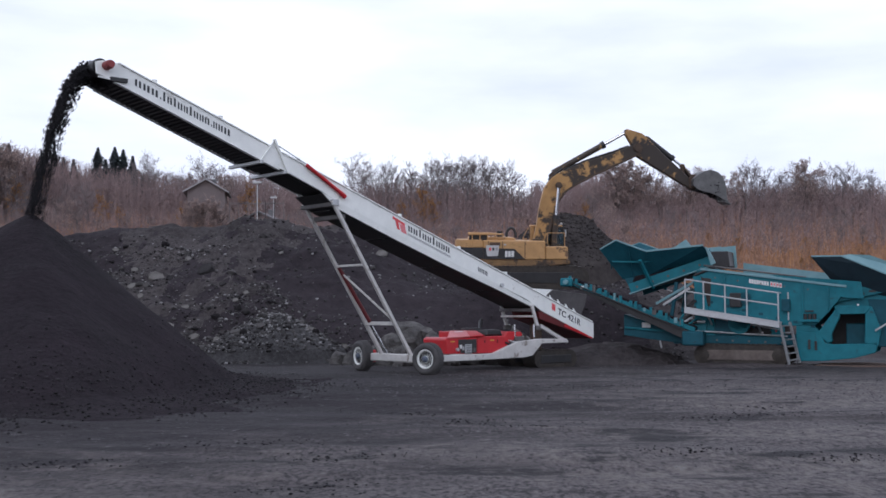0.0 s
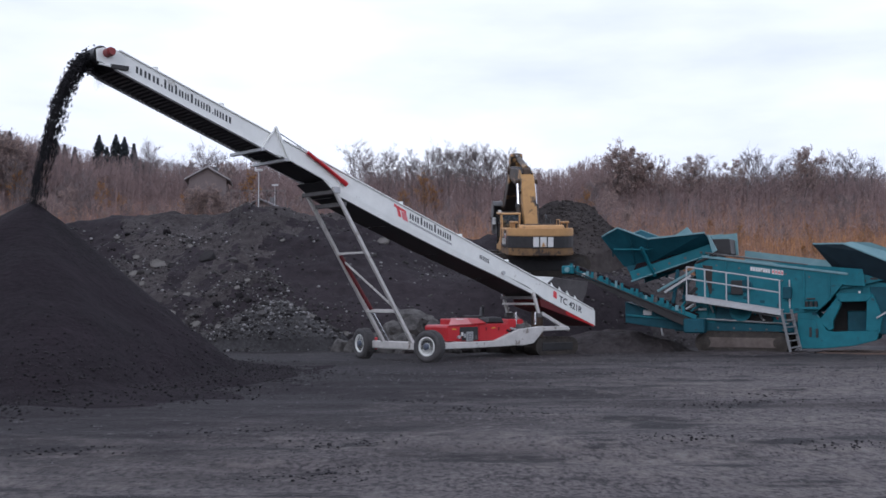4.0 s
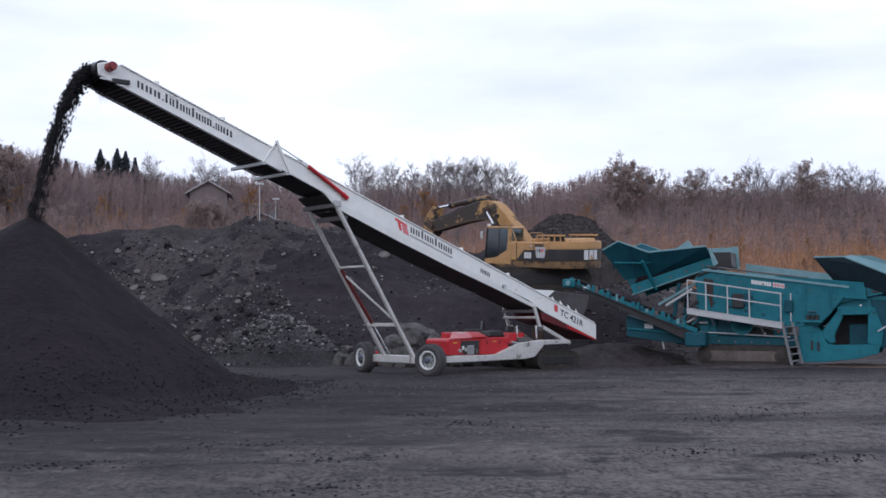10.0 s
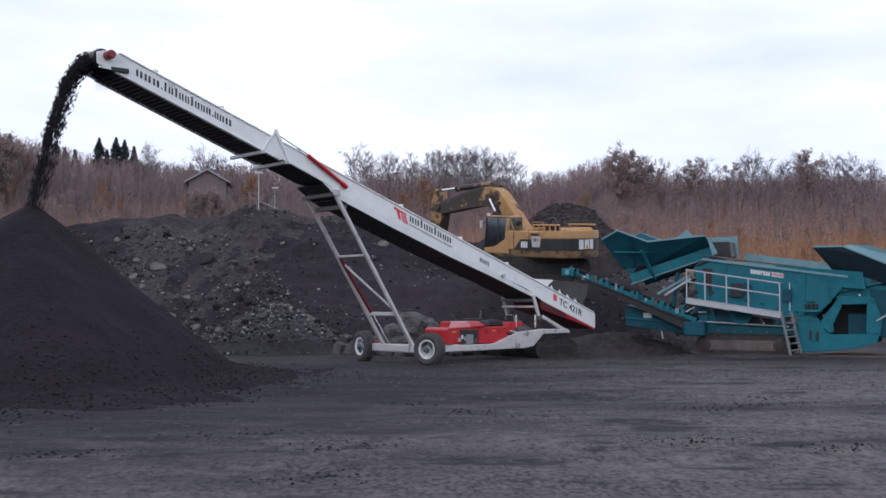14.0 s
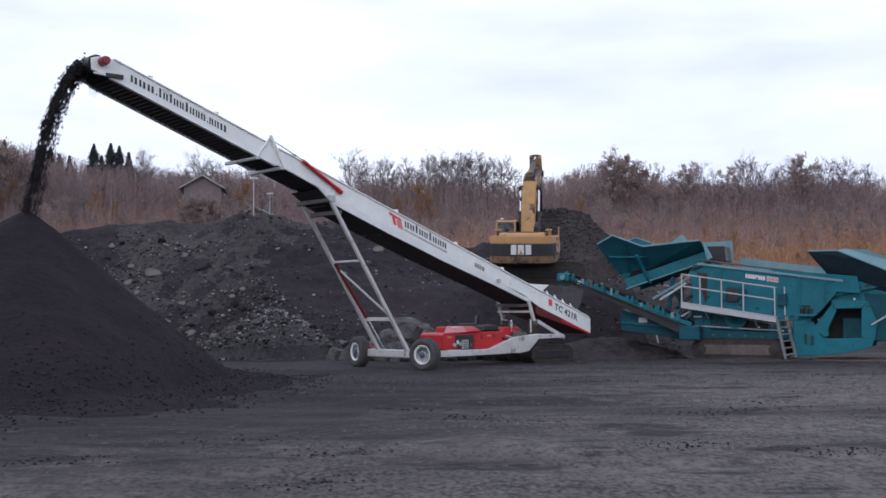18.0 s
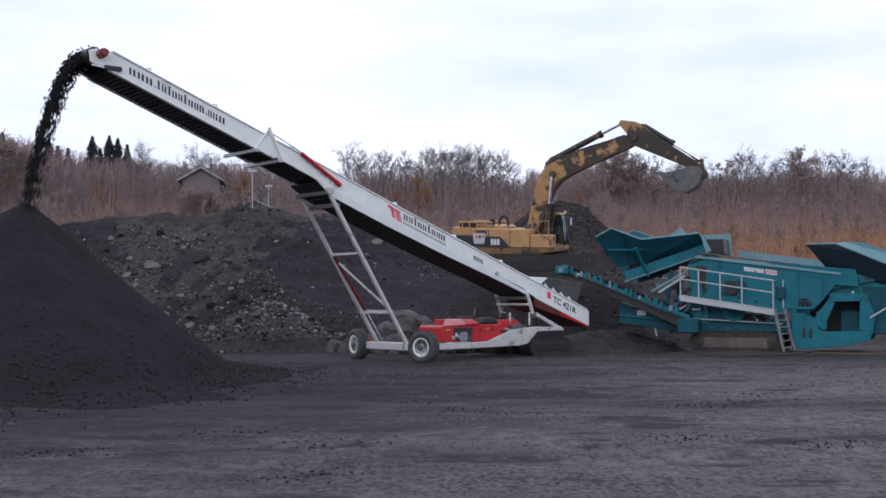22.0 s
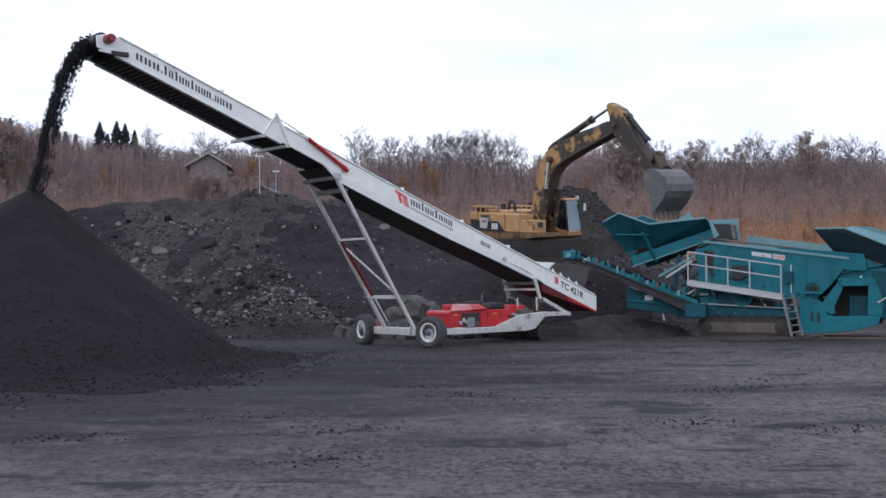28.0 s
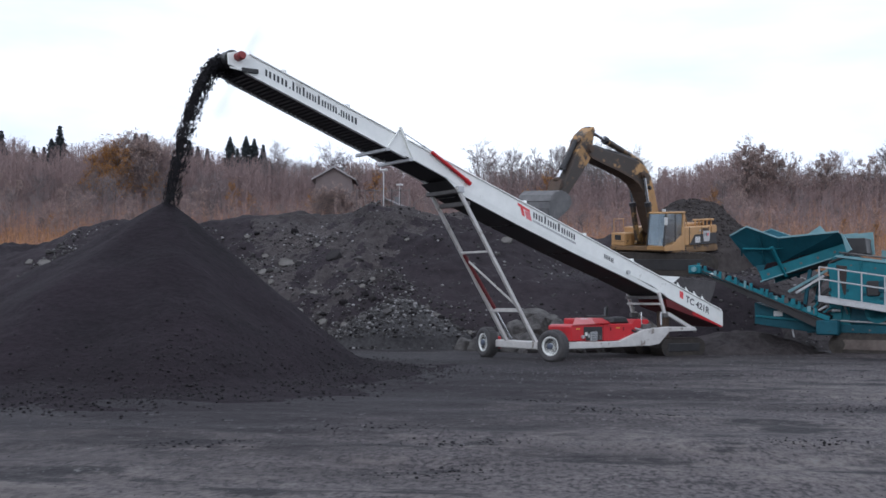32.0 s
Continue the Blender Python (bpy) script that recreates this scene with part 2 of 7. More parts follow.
def yard_material():
    """Damp fine coal dirt with long pale scrapes and dark wheel ruts."""
    m = bpy.data.materials.new("coal_yard_dirt")
    m.use_nodes = True
    nt = m.node_tree
    nd, ln = nt.nodes, nt.links
    bs = nd["Principled BSDF"]
    co = nd.new("ShaderNodeTexCoord")

    def noise_at(scale, sx, sy, detail, rz=0.0):
        mp = nd.new("ShaderNodeMapping")
        mp.inputs["Scale"].default_value = (sx, sy, 1)
        mp.inputs["Rotation"].default_value = (0, 0, radians(rz))
        n = nd.new("ShaderNodeTexNoise")
        n.inputs["Scale"].default_value = scale
        n.inputs["Detail"].default_value = detail
        n.inputs["Roughness"].default_value = 0.62
        ln.new(co.outputs["Object"], mp.inputs["Vector"])
        ln.new(mp.outputs["Vector"], n.inputs["Vector"])
        return n.outputs["Fac"]

    def mix(fac, a, b):
        x = nd.new("ShaderNodeMix")
        x.data_type = "RGBA"
        for sock, v in ((x.inputs["Factor"], fac), (x.inputs["A"], a), (x.inputs["B"], b)):
            if isinstance(v, tuple):
                sock.default_value = (*v, 1)
            else:
                ln.new(v, sock)
        return x.outputs["Result"]

    def ramp(fac, lo, hi):
        r = nd.new("ShaderNodeValToRGB")
        r.color_ramp.elements[0].position = lo
        r.color_ramp.elements[1].position = hi
        ln.new(fac, r.inputs["Fac"])
        return r.outputs["Color"]

    def times(a, b):
        x = nd.new("ShaderNodeMath")
        x.operation = "MULTIPLY"
        ln.new(a, x.inputs[0])
        ln.new(b, x.inputs[1])
        return x.outputs[0]

    streak = noise_at(0.9, 0.7, 1.0, 9, 6)
    patch = noise_at(0.20, 0.6, 1.3, 7)
    grit = noise_at(15.0, 1, 0.5, 7)
    pebble = noise_at(3.6, 1, 0.7, 7)
    base = mix(ramp(grit, 0.38, 0.63), (0.017, 0.0146, 0.0168), (0.130, 0.112, 0.113))
    base = mix(ramp(times(streak, grit), 0.22, 0.40), base, (0.110, 0.097, 0.0965))
    base = mix(ramp(patch, 0.53, 0.67), base, (0.031, 0.0246, 0.0272))
    ruts = noise_at(0.8, 0.5, 1.0, 9, -4)
    dry = noise_at(0.25, 0.6, 1.0, 9, 10)
    base = mix(ramp(times(dry, pebble), 0.24, 0.38), base, (0.150, 0.130, 0.122))
    base = mix(ramp(ruts, 0.54, 0.61), base, (0.0145, 0.0122, 0.0145))
    # darker towards the stockpile, the edge broken up by the streaks
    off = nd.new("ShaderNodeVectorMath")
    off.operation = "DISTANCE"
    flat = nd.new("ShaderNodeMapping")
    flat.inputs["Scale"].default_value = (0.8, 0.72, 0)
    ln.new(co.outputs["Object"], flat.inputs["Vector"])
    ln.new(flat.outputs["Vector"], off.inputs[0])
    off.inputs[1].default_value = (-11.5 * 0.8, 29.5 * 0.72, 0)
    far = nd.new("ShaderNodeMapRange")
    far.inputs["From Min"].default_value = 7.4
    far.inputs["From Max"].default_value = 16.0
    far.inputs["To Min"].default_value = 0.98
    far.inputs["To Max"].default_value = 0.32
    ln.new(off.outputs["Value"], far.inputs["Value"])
    mottle = nd.new("ShaderNodeMath")
    mottle.operation = "ADD"
    ln.new(far.outputs["Result"], mottle.inputs[0])
    ln.new(streak, mottle.inputs[1])
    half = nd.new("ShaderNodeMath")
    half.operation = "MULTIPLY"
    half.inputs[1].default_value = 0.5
    ln.new(mottle.outputs[0], half.inputs[0])
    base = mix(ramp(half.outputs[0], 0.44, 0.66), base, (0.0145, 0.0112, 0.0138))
    # darker with depth towards the rear of the yard
    sep = nd.new("ShaderNodeSeparateXYZ")
    ln.new(co.outputs["Object"], sep.inputs[0])
    back = nd.new("ShaderNodeMapRange")
    back.inputs["From Min"].default_value = 29.0
    back.inputs["From Max"].default_value = 41.0
    ln.new(sep.outputs["Y"], back.inputs["Value"])
    rear_mix = nd.new("ShaderNodeMath")
    rear_mix.operation = "MULTIPLY_ADD"
    rear_mix.inputs[1].default_value = 0.33
    ln.new(back.outputs["Result"], rear_mix.inputs[0])
    ln.new(dry, rear_mix.inputs[2])
    base = mix(ramp(rear_mix.outputs[0], 0.56, 0.92), base, (0.023, 0.0198, 0.0215))
    base = mix(ramp(times(pebble, grit), 0.34, 0.42), base, (0.13, 0.127, 0.126))
    ln.new(base, bs.inputs["Base Color"])
    rr = nd.new("ShaderNodeMapRange")
    rr.inputs["To Min"].default_value = 0.55
    rr.inputs["To Max"].default_value = 0.95
    ln.new(patch, rr.inputs["Value"])
    ln.new(rr.outputs["Result"], bs.inputs["Roughness"])
    bs.inputs["Specular IOR Level"].default_value = 0.2
    b1 = nd.new("ShaderNodeBump")
    b1.inputs["Strength"].default_value = 0.9
    b1.inputs["Distance"].default_value = 0.09
    ln.new(pebble, b1.inputs["Height"])
    b2 = nd.new("ShaderNodeBump")
    b2.inputs["Strength"].default_value = 0.8
    b2.inputs["Distance"].default_value = 0.035
    ln.new(grit, b2.inputs["Height"])
    ln.new(b1.outputs["Normal"], b2.inputs["Normal"])
    ln.new(b2.outputs["Normal"], bs.inputs["Normal"])
    return m


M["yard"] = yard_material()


def clear_glass(name, lo, hi):
    """Thin dusty glass: mostly seen through, with a sheen."""
    m = bpy.data.materials.new(name)
    m.use_nodes = True
    nd, ln = m.node_tree.nodes, m.node_tree.links
    nd.clear()
    out = nd.new("ShaderNodeOutputMaterial")
    see = nd.new("ShaderNodeBsdfTransparent")
    see.inputs["Color"].default_value = (0.62, 0.68, 0.70, 1)
    sheen = nd.new("ShaderNodeBsdfGlossy")
    sheen.inputs["Color"].default_value = (0.75, 0.85, 0.92, 1)
    sheen.inputs["Roughness"].default_value = 0.12
    co = nd.new("ShaderNodeTexCoord")
    mottle = nd.new("ShaderNodeTexNoise")
    mottle.inputs["Scale"].default_value = 2.0
    ln.new(co.outputs["Object"], mottle.inputs["Vector"])
    amount = nd.new("ShaderNodeMapRange")
    amount.inputs["To Min"].default_value = lo
    amount.inputs["To Max"].default_value = hi
    ln.new(mottle.outputs["Fac"], amount.inputs["Value"])
    mx = nd.new("ShaderNodeMixShader")
    ln.new(amount.outputs["Result"], mx.inputs["Fac"])
    ln.new(see.outputs["BSDF"], mx.inputs[1])
    ln.new(sheen.outputs["BSDF"], mx.inputs[2])
    ln.new(mx.outputs["Shader"], out.inputs["Surface"])
    return m


M["glass_clear"] = clear_glass("thin_cab_glass", 0.10, 0.34)
M["glass_pale"] = clear_glass("windscreen_glass", 0.08, 0.20)


# ---- mesh tools ----
def part(name, bm, material, parent=None, label="", smooth=False):
    me = bpy.data.meshes.new(name)
    bm.to_mesh(me)
    bm.free()
    me.materials.append(M[material])
    if smooth:
        me.shade_smooth()
    ob = new(name, me)
    if parent is not None:
        ob.parent = parent
    if label:
        ob["label"] = label
    return ob


def raw_part(name, verts, faces, material, parent=None, label="", smooth=False):
    me = bpy.data.meshes.new(name)
    me.from_pydata(verts, [], faces)
    me.materials.append(M[material])
    if smooth:
        me.shade_smooth()
    me.update()
    ob = new(name, me)
    if parent is not None:
        ob.parent = parent
    if label:
        ob["label"] = label
    return ob


def thing(name, m, label, category, group=""):
    ob = new(name)
    ob.empty_display_size = 0.2
    ob.matrix_world = m
    return tagged(ob, label, category, group)


def edges(bm, size=0.02, seg=1):
    bmesh.ops.bevel(bm, geom=bm.edges[:], offset=size, segments=seg, affect="EDGES", clamp_overlap=True)
    return bm


def prism(profile, y0, y1, bevel=0.0, bm=None, taper=None):
    """A polygon of (x, z) drawn out from y0 to y1. taper: function of (x, z, side) that gives y."""
    own = bm is None
    bm = bm or bmesh.new()
    a = [bm.verts.new((x, taper(x, z, 0) if taper else y0, z)) for x, z in profile]
    b = [bm.verts.new((x, taper(x, z, 1) if taper else y1, z)) for x, z in profile]
    n = len(profile)
    fs = [bm.faces.new(a), bm.faces.new(list(reversed(b)))]
    for i in range(n):
        fs.append(bm.faces.new((a[i], b[i], b[(i + 1) % n], a[(i + 1) % n])))
    bmesh.ops.recalc_face_normals(bm, faces=fs)
    if bevel and own:
        edges(bm, bevel)
    return bm


def box(x0, x1, y0, y1, z0, z1, bevel=0.015, bm=None):
    return prism(((x0, z0), (x1, z0), (x1, z1), (x0, z1)), y0, y1, bevel, bm)


def tube(p, q, r, n=10, r2=None, bm=None):
    bm = bm or bmesh.new()
    p, q = Vector(p), Vector(q)
    d = q - p
    made = bmesh.ops.create_cone(bm, cap_ends=True, segments=n, radius1=r, radius2=r if r2 is None else r2, depth=d.length)
    m = Matrix.Translation((p + q) / 2) @ d.to_track_quat("Z", "Y").to_matrix().to_4x4()
    bmesh.ops.transform(bm, matrix=m, verts=made["verts"])
    return bm


def beam(p, q, w, h, bm=None, bevel=0.01):
    """A square-section bar from p to q, w wide and h high."""
    own = bm is None
    bm = bm or bmesh.new()
    p, q = Vector(p), Vector(q)
    d = q - p
    x = d.normalized()
    side = Vector((0, 0, 1)).cross(x)
    side = side.normalized() if side.length > 1e-4 else Vector((0, 1, 0))
    up = x.cross(side)
    vs = [[bm.verts.new(c + side * a * w / 2 + up * b * h / 2) for a, b in ((-1, -1), (1, -1), (1, 1), (-1, 1))] for c in (p, q)]
    fs = [bm.faces.new(vs[0][::-1]), bm.faces.new(vs[1])]
    for i in range(4):
        fs.append(bm.faces.new((vs[0][i], vs[0][(i + 1) % 4], vs[1][(i + 1) % 4], vs[1][i])))
    bmesh.ops.recalc_face_normals(bm, faces=fs)
    if own and bevel:
        edges(bm, bevel)
    return bm


def plate(pts, t=0.03, bm=None):
    """A flat sheet through the points, t thick."""
    bm = bm or bmesh.new()
    v = [Vector(p) for p in pts]
    n = (v[1] - v[0]).cross(v[2] - v[0]).normalized() * t / 2
    a = [bm.verts.new(p + n) for p in v]
    b = [bm.verts.new(p - n) for p in v]
    fs = [bm.faces.new(a), bm.faces.new(b[::-1])]
    k = len(v)
    for i in range(k):
        fs.append(bm.faces.new((a[i], b[i], b[(i + 1) % k], a[(i + 1) % k])))
    bmesh.ops.recalc_face_normals(bm, faces=fs)
    return bm


def lathe(profile, n=28, bm=None):
    """A profile of (radius, y) turned about the y axis."""
    bm = bm or bmesh.new()
    rings = []
    for r, y in profile:
        rings.append([bm.verts.new((r * math.cos(2 * math.pi * i / n), y, r * math.sin(2 * math.pi * i / n))) for i in range(n)])
    for a, b in zip(rings, rings[1:]):
        for i in range(n):
            bm.faces.new((a[i], a[(i + 1) % n], b[(i + 1) % n], b[i]))
    bm.faces.new(rings[0])
    bm.faces.new(rings[-1][::-1])
    bmesh.ops.recalc_face_normals(bm, faces=bm.faces[:])
    return bm


def moved(bm, m):
    bmesh.ops.transform(bm, matrix=m, verts=bm.verts[:])
    return bm


def hashed(ix, iy, seed):
    h = np.sin(ix * 127.1 + iy * 311.7 + seed * 74.7) * 43758.5453
    return h - np.floor(h)


def relief(x, y, scale, octaves=4, seed=0):
    """Smooth random heights, about -0.5 to 0.5, for arrays of places."""
    out = np.zeros_like(x, dtype=float)
    amp, total = 1.0, 0.0
    for o in range(octaves):
        u, v = x / scale, y / scale
        iu, iv = np.floor(u), np.floor(v)
        fu, fv = u - iu, v - iv
        fu, fv = fu * fu * (3 - 2 * fu), fv * fv * (3 - 2 * fv)
        s = seed + 17 * o
        a = hashed(iu, iv, s) * (1 - fu) + hashed(iu + 1, iv, s) * fu
        b = hashed(iu, iv + 1, s) * (1 - fu) + hashed(iu + 1, iv + 1, s) * fu
        out += amp * (a * (1 - fv) + b * fv - 0.5)
        total += amp
        amp, scale = amp * 0.5, scale * 0.5
    return out / total


def smooth_step(t):
    t = np.clip(t, 0, 1)
    return t * t * (3 - 2 * t)


def field(name, xs, ys, heights, materials, parent=None, pick=None):
    """A sheet over a grid of places."""
    X, Y = np.meshgrid(xs, ys)
    Z = heights(X, Y)
    nx, ny = len(xs), len(ys)
    verts = np.column_stack((X.ravel(), Y.ravel(), Z.ravel()))
    i = np.arange(nx * ny).reshape(ny, nx)
    quads = np.stack((i[:-1, :-1], i[:-1, 1:], i[1:, 1:], i[1:, :-1]), -1).reshape(-1, 4)
    me = bpy.data.meshes.new(name)
    me.vertices.add(len(verts))
    me.vertices.foreach_set("co", verts.ravel())
    me.loops.add(quads.size)
    me.loops.foreach_set("vertex_index", quads.ravel().astype(np.int32))
    me.polygons.add(len(quads))
    me.polygons.foreach_set("loop_start", np.arange(0, quads.size, 4, dtype=np.int32))
    for k in materials:
        me.materials.append(M[k])
    if pick is not None:
        c = verts[quads].mean(1)
        me.polygons.foreach_set("material_index", pick(c[:, 0], c[:, 1]).astype(np.int32))
    me.update(calc_edges=True)
    me.shade_smooth()
    ob = new(name, me)
    if parent is not None:
        ob.parent = parent
    return ob


def soup(name, quads, material, parent=None, label=""):
    """Many loose four-cornered blades in one mesh; quads is an array (n, 4, 3)."""
    n = len(quads)
    me = bpy.data.meshes.new(name)
    me.vertices.add(n * 4)
    me.vertices.foreach_set("co", quads.reshape(-1).astype(np.float32))
    me.loops.add(n * 4)
    me.loops.foreach_set("vertex_index", np.arange(n * 4, dtype=np.int32))
    me.polygons.add(n)
    me.polygons.foreach_set("loop_start", np.arange(0, n * 4, 4, dtype=np.int32))
    me.materials.append(M[material])
    me.update(calc_edges=True)
    ob = new(name, me)
    if parent is not None:
        ob.parent = parent
    if label:
        ob["label"] = label
    return ob


def lumps(rng, n, place, size, flat=0.75):
    """n broken stones: (verts, faces). place(i) gives the centre, size(i) the half width."""
    base = np.array([(-1, -1, -1), (1, -1, -1), (1, 1, -1), (-1, 1, -1), (-1, -1, 1), (1, -1, 1), (1, 1, 1), (-1, 1, 1)], float) * 0.62
    tips = np.array([(0, 0, -1), (0, 0, 1), (-1, 0, 0), (1, 0, 0), (0, -1, 0), (0, 1, 0)], float)
    shell = np.vstack((base, tips))
    sides = ((0, 1, 2, 3, 8), (4, 7, 6, 5, 9), (0, 3, 7, 4, 10), (1, 5, 6, 2, 11), (0, 4, 5, 1, 12), (3, 2, 6, 7, 13))
    q = rng.normal(0, 1, (n, 4))
    w, x, y, z = (q / np.linalg.norm(q, axis=1, keepdims=True)).T
    turn = np.stack((1 - 2 * (y * y + z * z), 2 * (x * y - z * w), 2 * (x * z + y * w), 2 * (x * y + z * w), 1 - 2 * (x * x + z * z), 2 * (y * z - x * w),
                     2 * (x * z - y * w), 2 * (y * z + x * w), 1 - 2 * (x * x + y * y)), 1).reshape(n, 3, 3)
    v = shell[None] * rng.uniform(0.65, 1.15, (n, 14, 1))
    v = np.einsum("nij,nkj->nki", turn, v) * np.array([size(i) for i in range(n)])[:, None, None] * np.array((1, 1, flat))
    verts = (v + np.array([tuple(place(i)) for i in range(n)])[:, None]).reshape(-1, 3).tolist()
    one = np.array([t for a, b, c, d, tip in sides for t in ((a, d, tip), (d, c, tip), (c, b, tip), (b, a, tip))])
    faces = (one[None] + 14 * np.arange(n)[:, None, None]).reshape(-1, 3).tolist()
    return verts, faces


# ---- the land ----
def steps(lo, hi, fine_lo, fine_hi, fine, grow=1.22):
    """Grid lines, fine in the middle and wider towards the horizon."""
    mid = list(np.arange(fine_lo, fine_hi + fine / 2, fine))
    out, s, v = [], fine, fine_lo
    while v > lo:
        s *= grow
        v -= s
        out.append(max(v, lo))
    left = out[::-1]
    out, s, v = [], fine, fine_hi
    while v < hi:
        s *= grow
        v += s
        out.append(min(v, hi))
    return np.array(left + mid + out)


def hill_height(x, y):
    z = np.interp(y, (62, 75, 90, 120, 170, 230, 300, 420, 3000), (0.0, 2.2, 4.2, 8.0, 13.5, 18.0, 20.0, 21.0, 21.0))
    z = z + np.interp(y, (62, 90, 230), (0, 0.5, 2.0)) * relief(x, y, 45, 3, 5) * 2
    side = smooth_step((np.abs(x) - 200) / 500)
    return z * (1 - 0.35 * side)


def yard_height(x, y):
    ruts = relief(x * 0.30 + y * 0.04, y, 1.6, 3, 3) * 0.22 + relief(x, y, 6, 3, 8) * 0.10
    near = smooth_step((y - 4) / 6) * smooth_step((66 - y) / 14)
    return ruts * near


def ground_height(x, y):
    return yard_height(x, y) + hill_height(x, y)


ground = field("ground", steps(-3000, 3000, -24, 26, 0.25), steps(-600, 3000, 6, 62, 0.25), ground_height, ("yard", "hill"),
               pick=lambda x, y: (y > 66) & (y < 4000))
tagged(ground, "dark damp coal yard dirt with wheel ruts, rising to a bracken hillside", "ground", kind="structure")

BENCH = (4.37, 54.2, 3.25)


def bank_height(x, y):
    """The long bank of black spoil, with the digger's bench cut in it."""
    foot = 45.2 + 1.2 * relief(x, x * 0, 9, 3, 2) * 2 + 2.5 * smooth_step((x + 2) / 8) + 1.5 * smooth_step((-9 - x) / 8)
    ridge = np.interp(x, (-40, -30.3, -28.4, -26.5, -24.3, -20, -17, -14, -11.2, -10, -8.84, -7.1, -4, 2, 8, 11, 16, 24, 34),
                      (4.6, 5.0, 5.3, 5.7, 6.0, 6.0, 6.2, 6.2, 6.3, 6.75, 6.5, 6.3, 6.1, 5.6, 5.3, 4.0, 2.2, 1.0, 0.2))
    rise = np.clip((y - foot) / 13.0, 0, 1)
    shape = np.interp(rise, (0, 0.25, 0.55, 0.85, 1.0), (0, 0.34, 0.62, 0.92, 1.0))
    fall = smooth_step((y - foot - 14.5) / 14.0)
    z = ridge * shape * (1 - fall) + hill_height(x, y) * fall
    rough = relief(x, y, 5.0, 5, 11) * 1.5 + relief(x, y, 1.2, 3, 21) * 0.62 + relief(x + 0.3 * y, y, 0.55, 2, 23) * 0.26 + np.abs(relief(x * 0.8 + y * 0.5, y, 2.6, 3, 27)) * 0.9
    z = z + rough * smooth_step((y - foot) / 2.5) * (1 - 0.6 * fall)
    # the bench
    d = np.hypot((x - BENCH[0]) / 1.25, y - BENCH[1])
    on = 1 - smooth_step((d - 3.6) / 2.6)
    z = z * (1 - on) + (BENCH[2] + 0.087 * (y - BENCH[1])) * on
    # the face being dug, beyond the digger on its far side
    d2 = np.hypot(x + 1.0, y - 59.5)
    z = z - 1.4 * (1 - smooth_step(d2 / 4.0))
    edge = np.minimum(np.minimum(x + 40, 34 - x), 76 - y)
    return np.where(y < foot, -0.6 + 0.6 * smooth_step((y - foot + 2) / 2), z) - 1.5 * (1 - smooth_step(edge / 5)) - 0.02


bank = field("spoil_bank", np.concatenate((np.arange(-40, -14, 0.25), np.arange(-14, 12, 0.16), np.arange(12, 34.1, 0.3))), np.concatenate((np.arange(42.5, 60, 0.16), np.arange(60, 76.1, 0.35))), bank_height, ("spoil", "coal_slope"), pick=lambda x, y: (x > -7.2 + 5 * relief(x, y, 4, 4, 41) + 3.2 * relief(x, y, 0.9, 3, 43) + 1.2 * smooth_step((y - 55) / 3)) & (x < 9) | (x < -15.5 + 5 * relief(x, y, 3, 4, 47)) | (relief(x, y, 6, 4, 51) + 0.5 * relief(x, y, 0.8, 3, 53) > 0.17))
tagged(bank, "long rough bank of black spoil and broken stone", "spoil bank")


def heap(name, cx, cy, r, h, label, material, step=0.2, seed=1, rough=0.25, base=0.0, squash=1.0, peak=0.25, power=1.0, category="heap", left_slope=1.0, front_slope=1.0, tip=0.0, apron=0.0):
    """A heap of loose stuff at its angle of rest."""
    def height(x, y):
        dx = (x - cx)
        dx = np.where(dx < 0, dx * left_slope, dx)
        dy = y - cy
        dy = np.where(dy < 0, dy * front_slope, dy)
        d = np.hypot(dx, dy * squash)
        a = np.arctan2(dy, dx)
        rr = r * (1 + 0.06 * np.sin(3 * a + seed) + 0.05 * np.sin(7 * a + 2 * seed))
        soft = np.sqrt(d * d + peak * peak) - peak * 0.8
        z = h * (1 - (np.clip(soft / rr, 0, 3)) ** power)
        toe = -0.4 * smooth_step((d - rr) / 1.0)
        z = np.where(d > rr, toe * 1.0, z)
        skirt = (0.33 + apron) * np.exp(-np.clip(d - rr * 0.90, 0, 9) / (0.7 + 2.4 * apron)) * smooth_step(d / rr)
        z = np.maximum(z, skirt - 0.20 + 0.6 * apron)
        z = z + tip * np.exp(-d / 0.4)
        return base + z + relief(x, y, 1.6, 4, seed) * rough * smooth_step(d / (0.15 * r))
    k = r * 1.35
    ob = field(name, np.arange(cx - k / left_slope, cx + k, step), np.arange(cy - k / squash / front_slope, cy + k / squash, step), height, (material,))
    tagged(ob, label, category)
    return ob, height


PILE = (-10.95, 30.3)
stock, stock_height = heap("coal_stockpile", *PILE, 5.75, 4.60, "tall cone of fine black coal under the stacker", "coal", 0.12, 4, 0.30, category="coal heap", left_slope=0.80, front_slope=0.62, peak=0.25, tip=0.12, apron=0.18, power=0.95)
_, gravel_height = heap("stone_mound", -6.75, 47.0, 3.0, 2.05, "low heap of pale grey crushed stone at the bank's foot", "gravel", 0.12, 9, 0.30, base=0.05, peak=0.9)
heap("foot_mound", 6.8, 46.2, 2.8, 0.85, "low dark rubbly mound of spoil beside the screen", "spoil", 0.12, 14, 0.9)
heap("track_dirt", 11.3, 41.9, 2.6, 0.13, "low ridge of dark dirt pushed up beside the crawlers", "spoil", 0.12, 15, 0.12, squash=2.4)
_, dark_height = heap("dark_mound", 6.6, 60, 4.3, 4.3, "loose dark lumpy earth mound behind the digger", "earth", 0.16, 6, 1.25, base=3.2, peak=1.6)
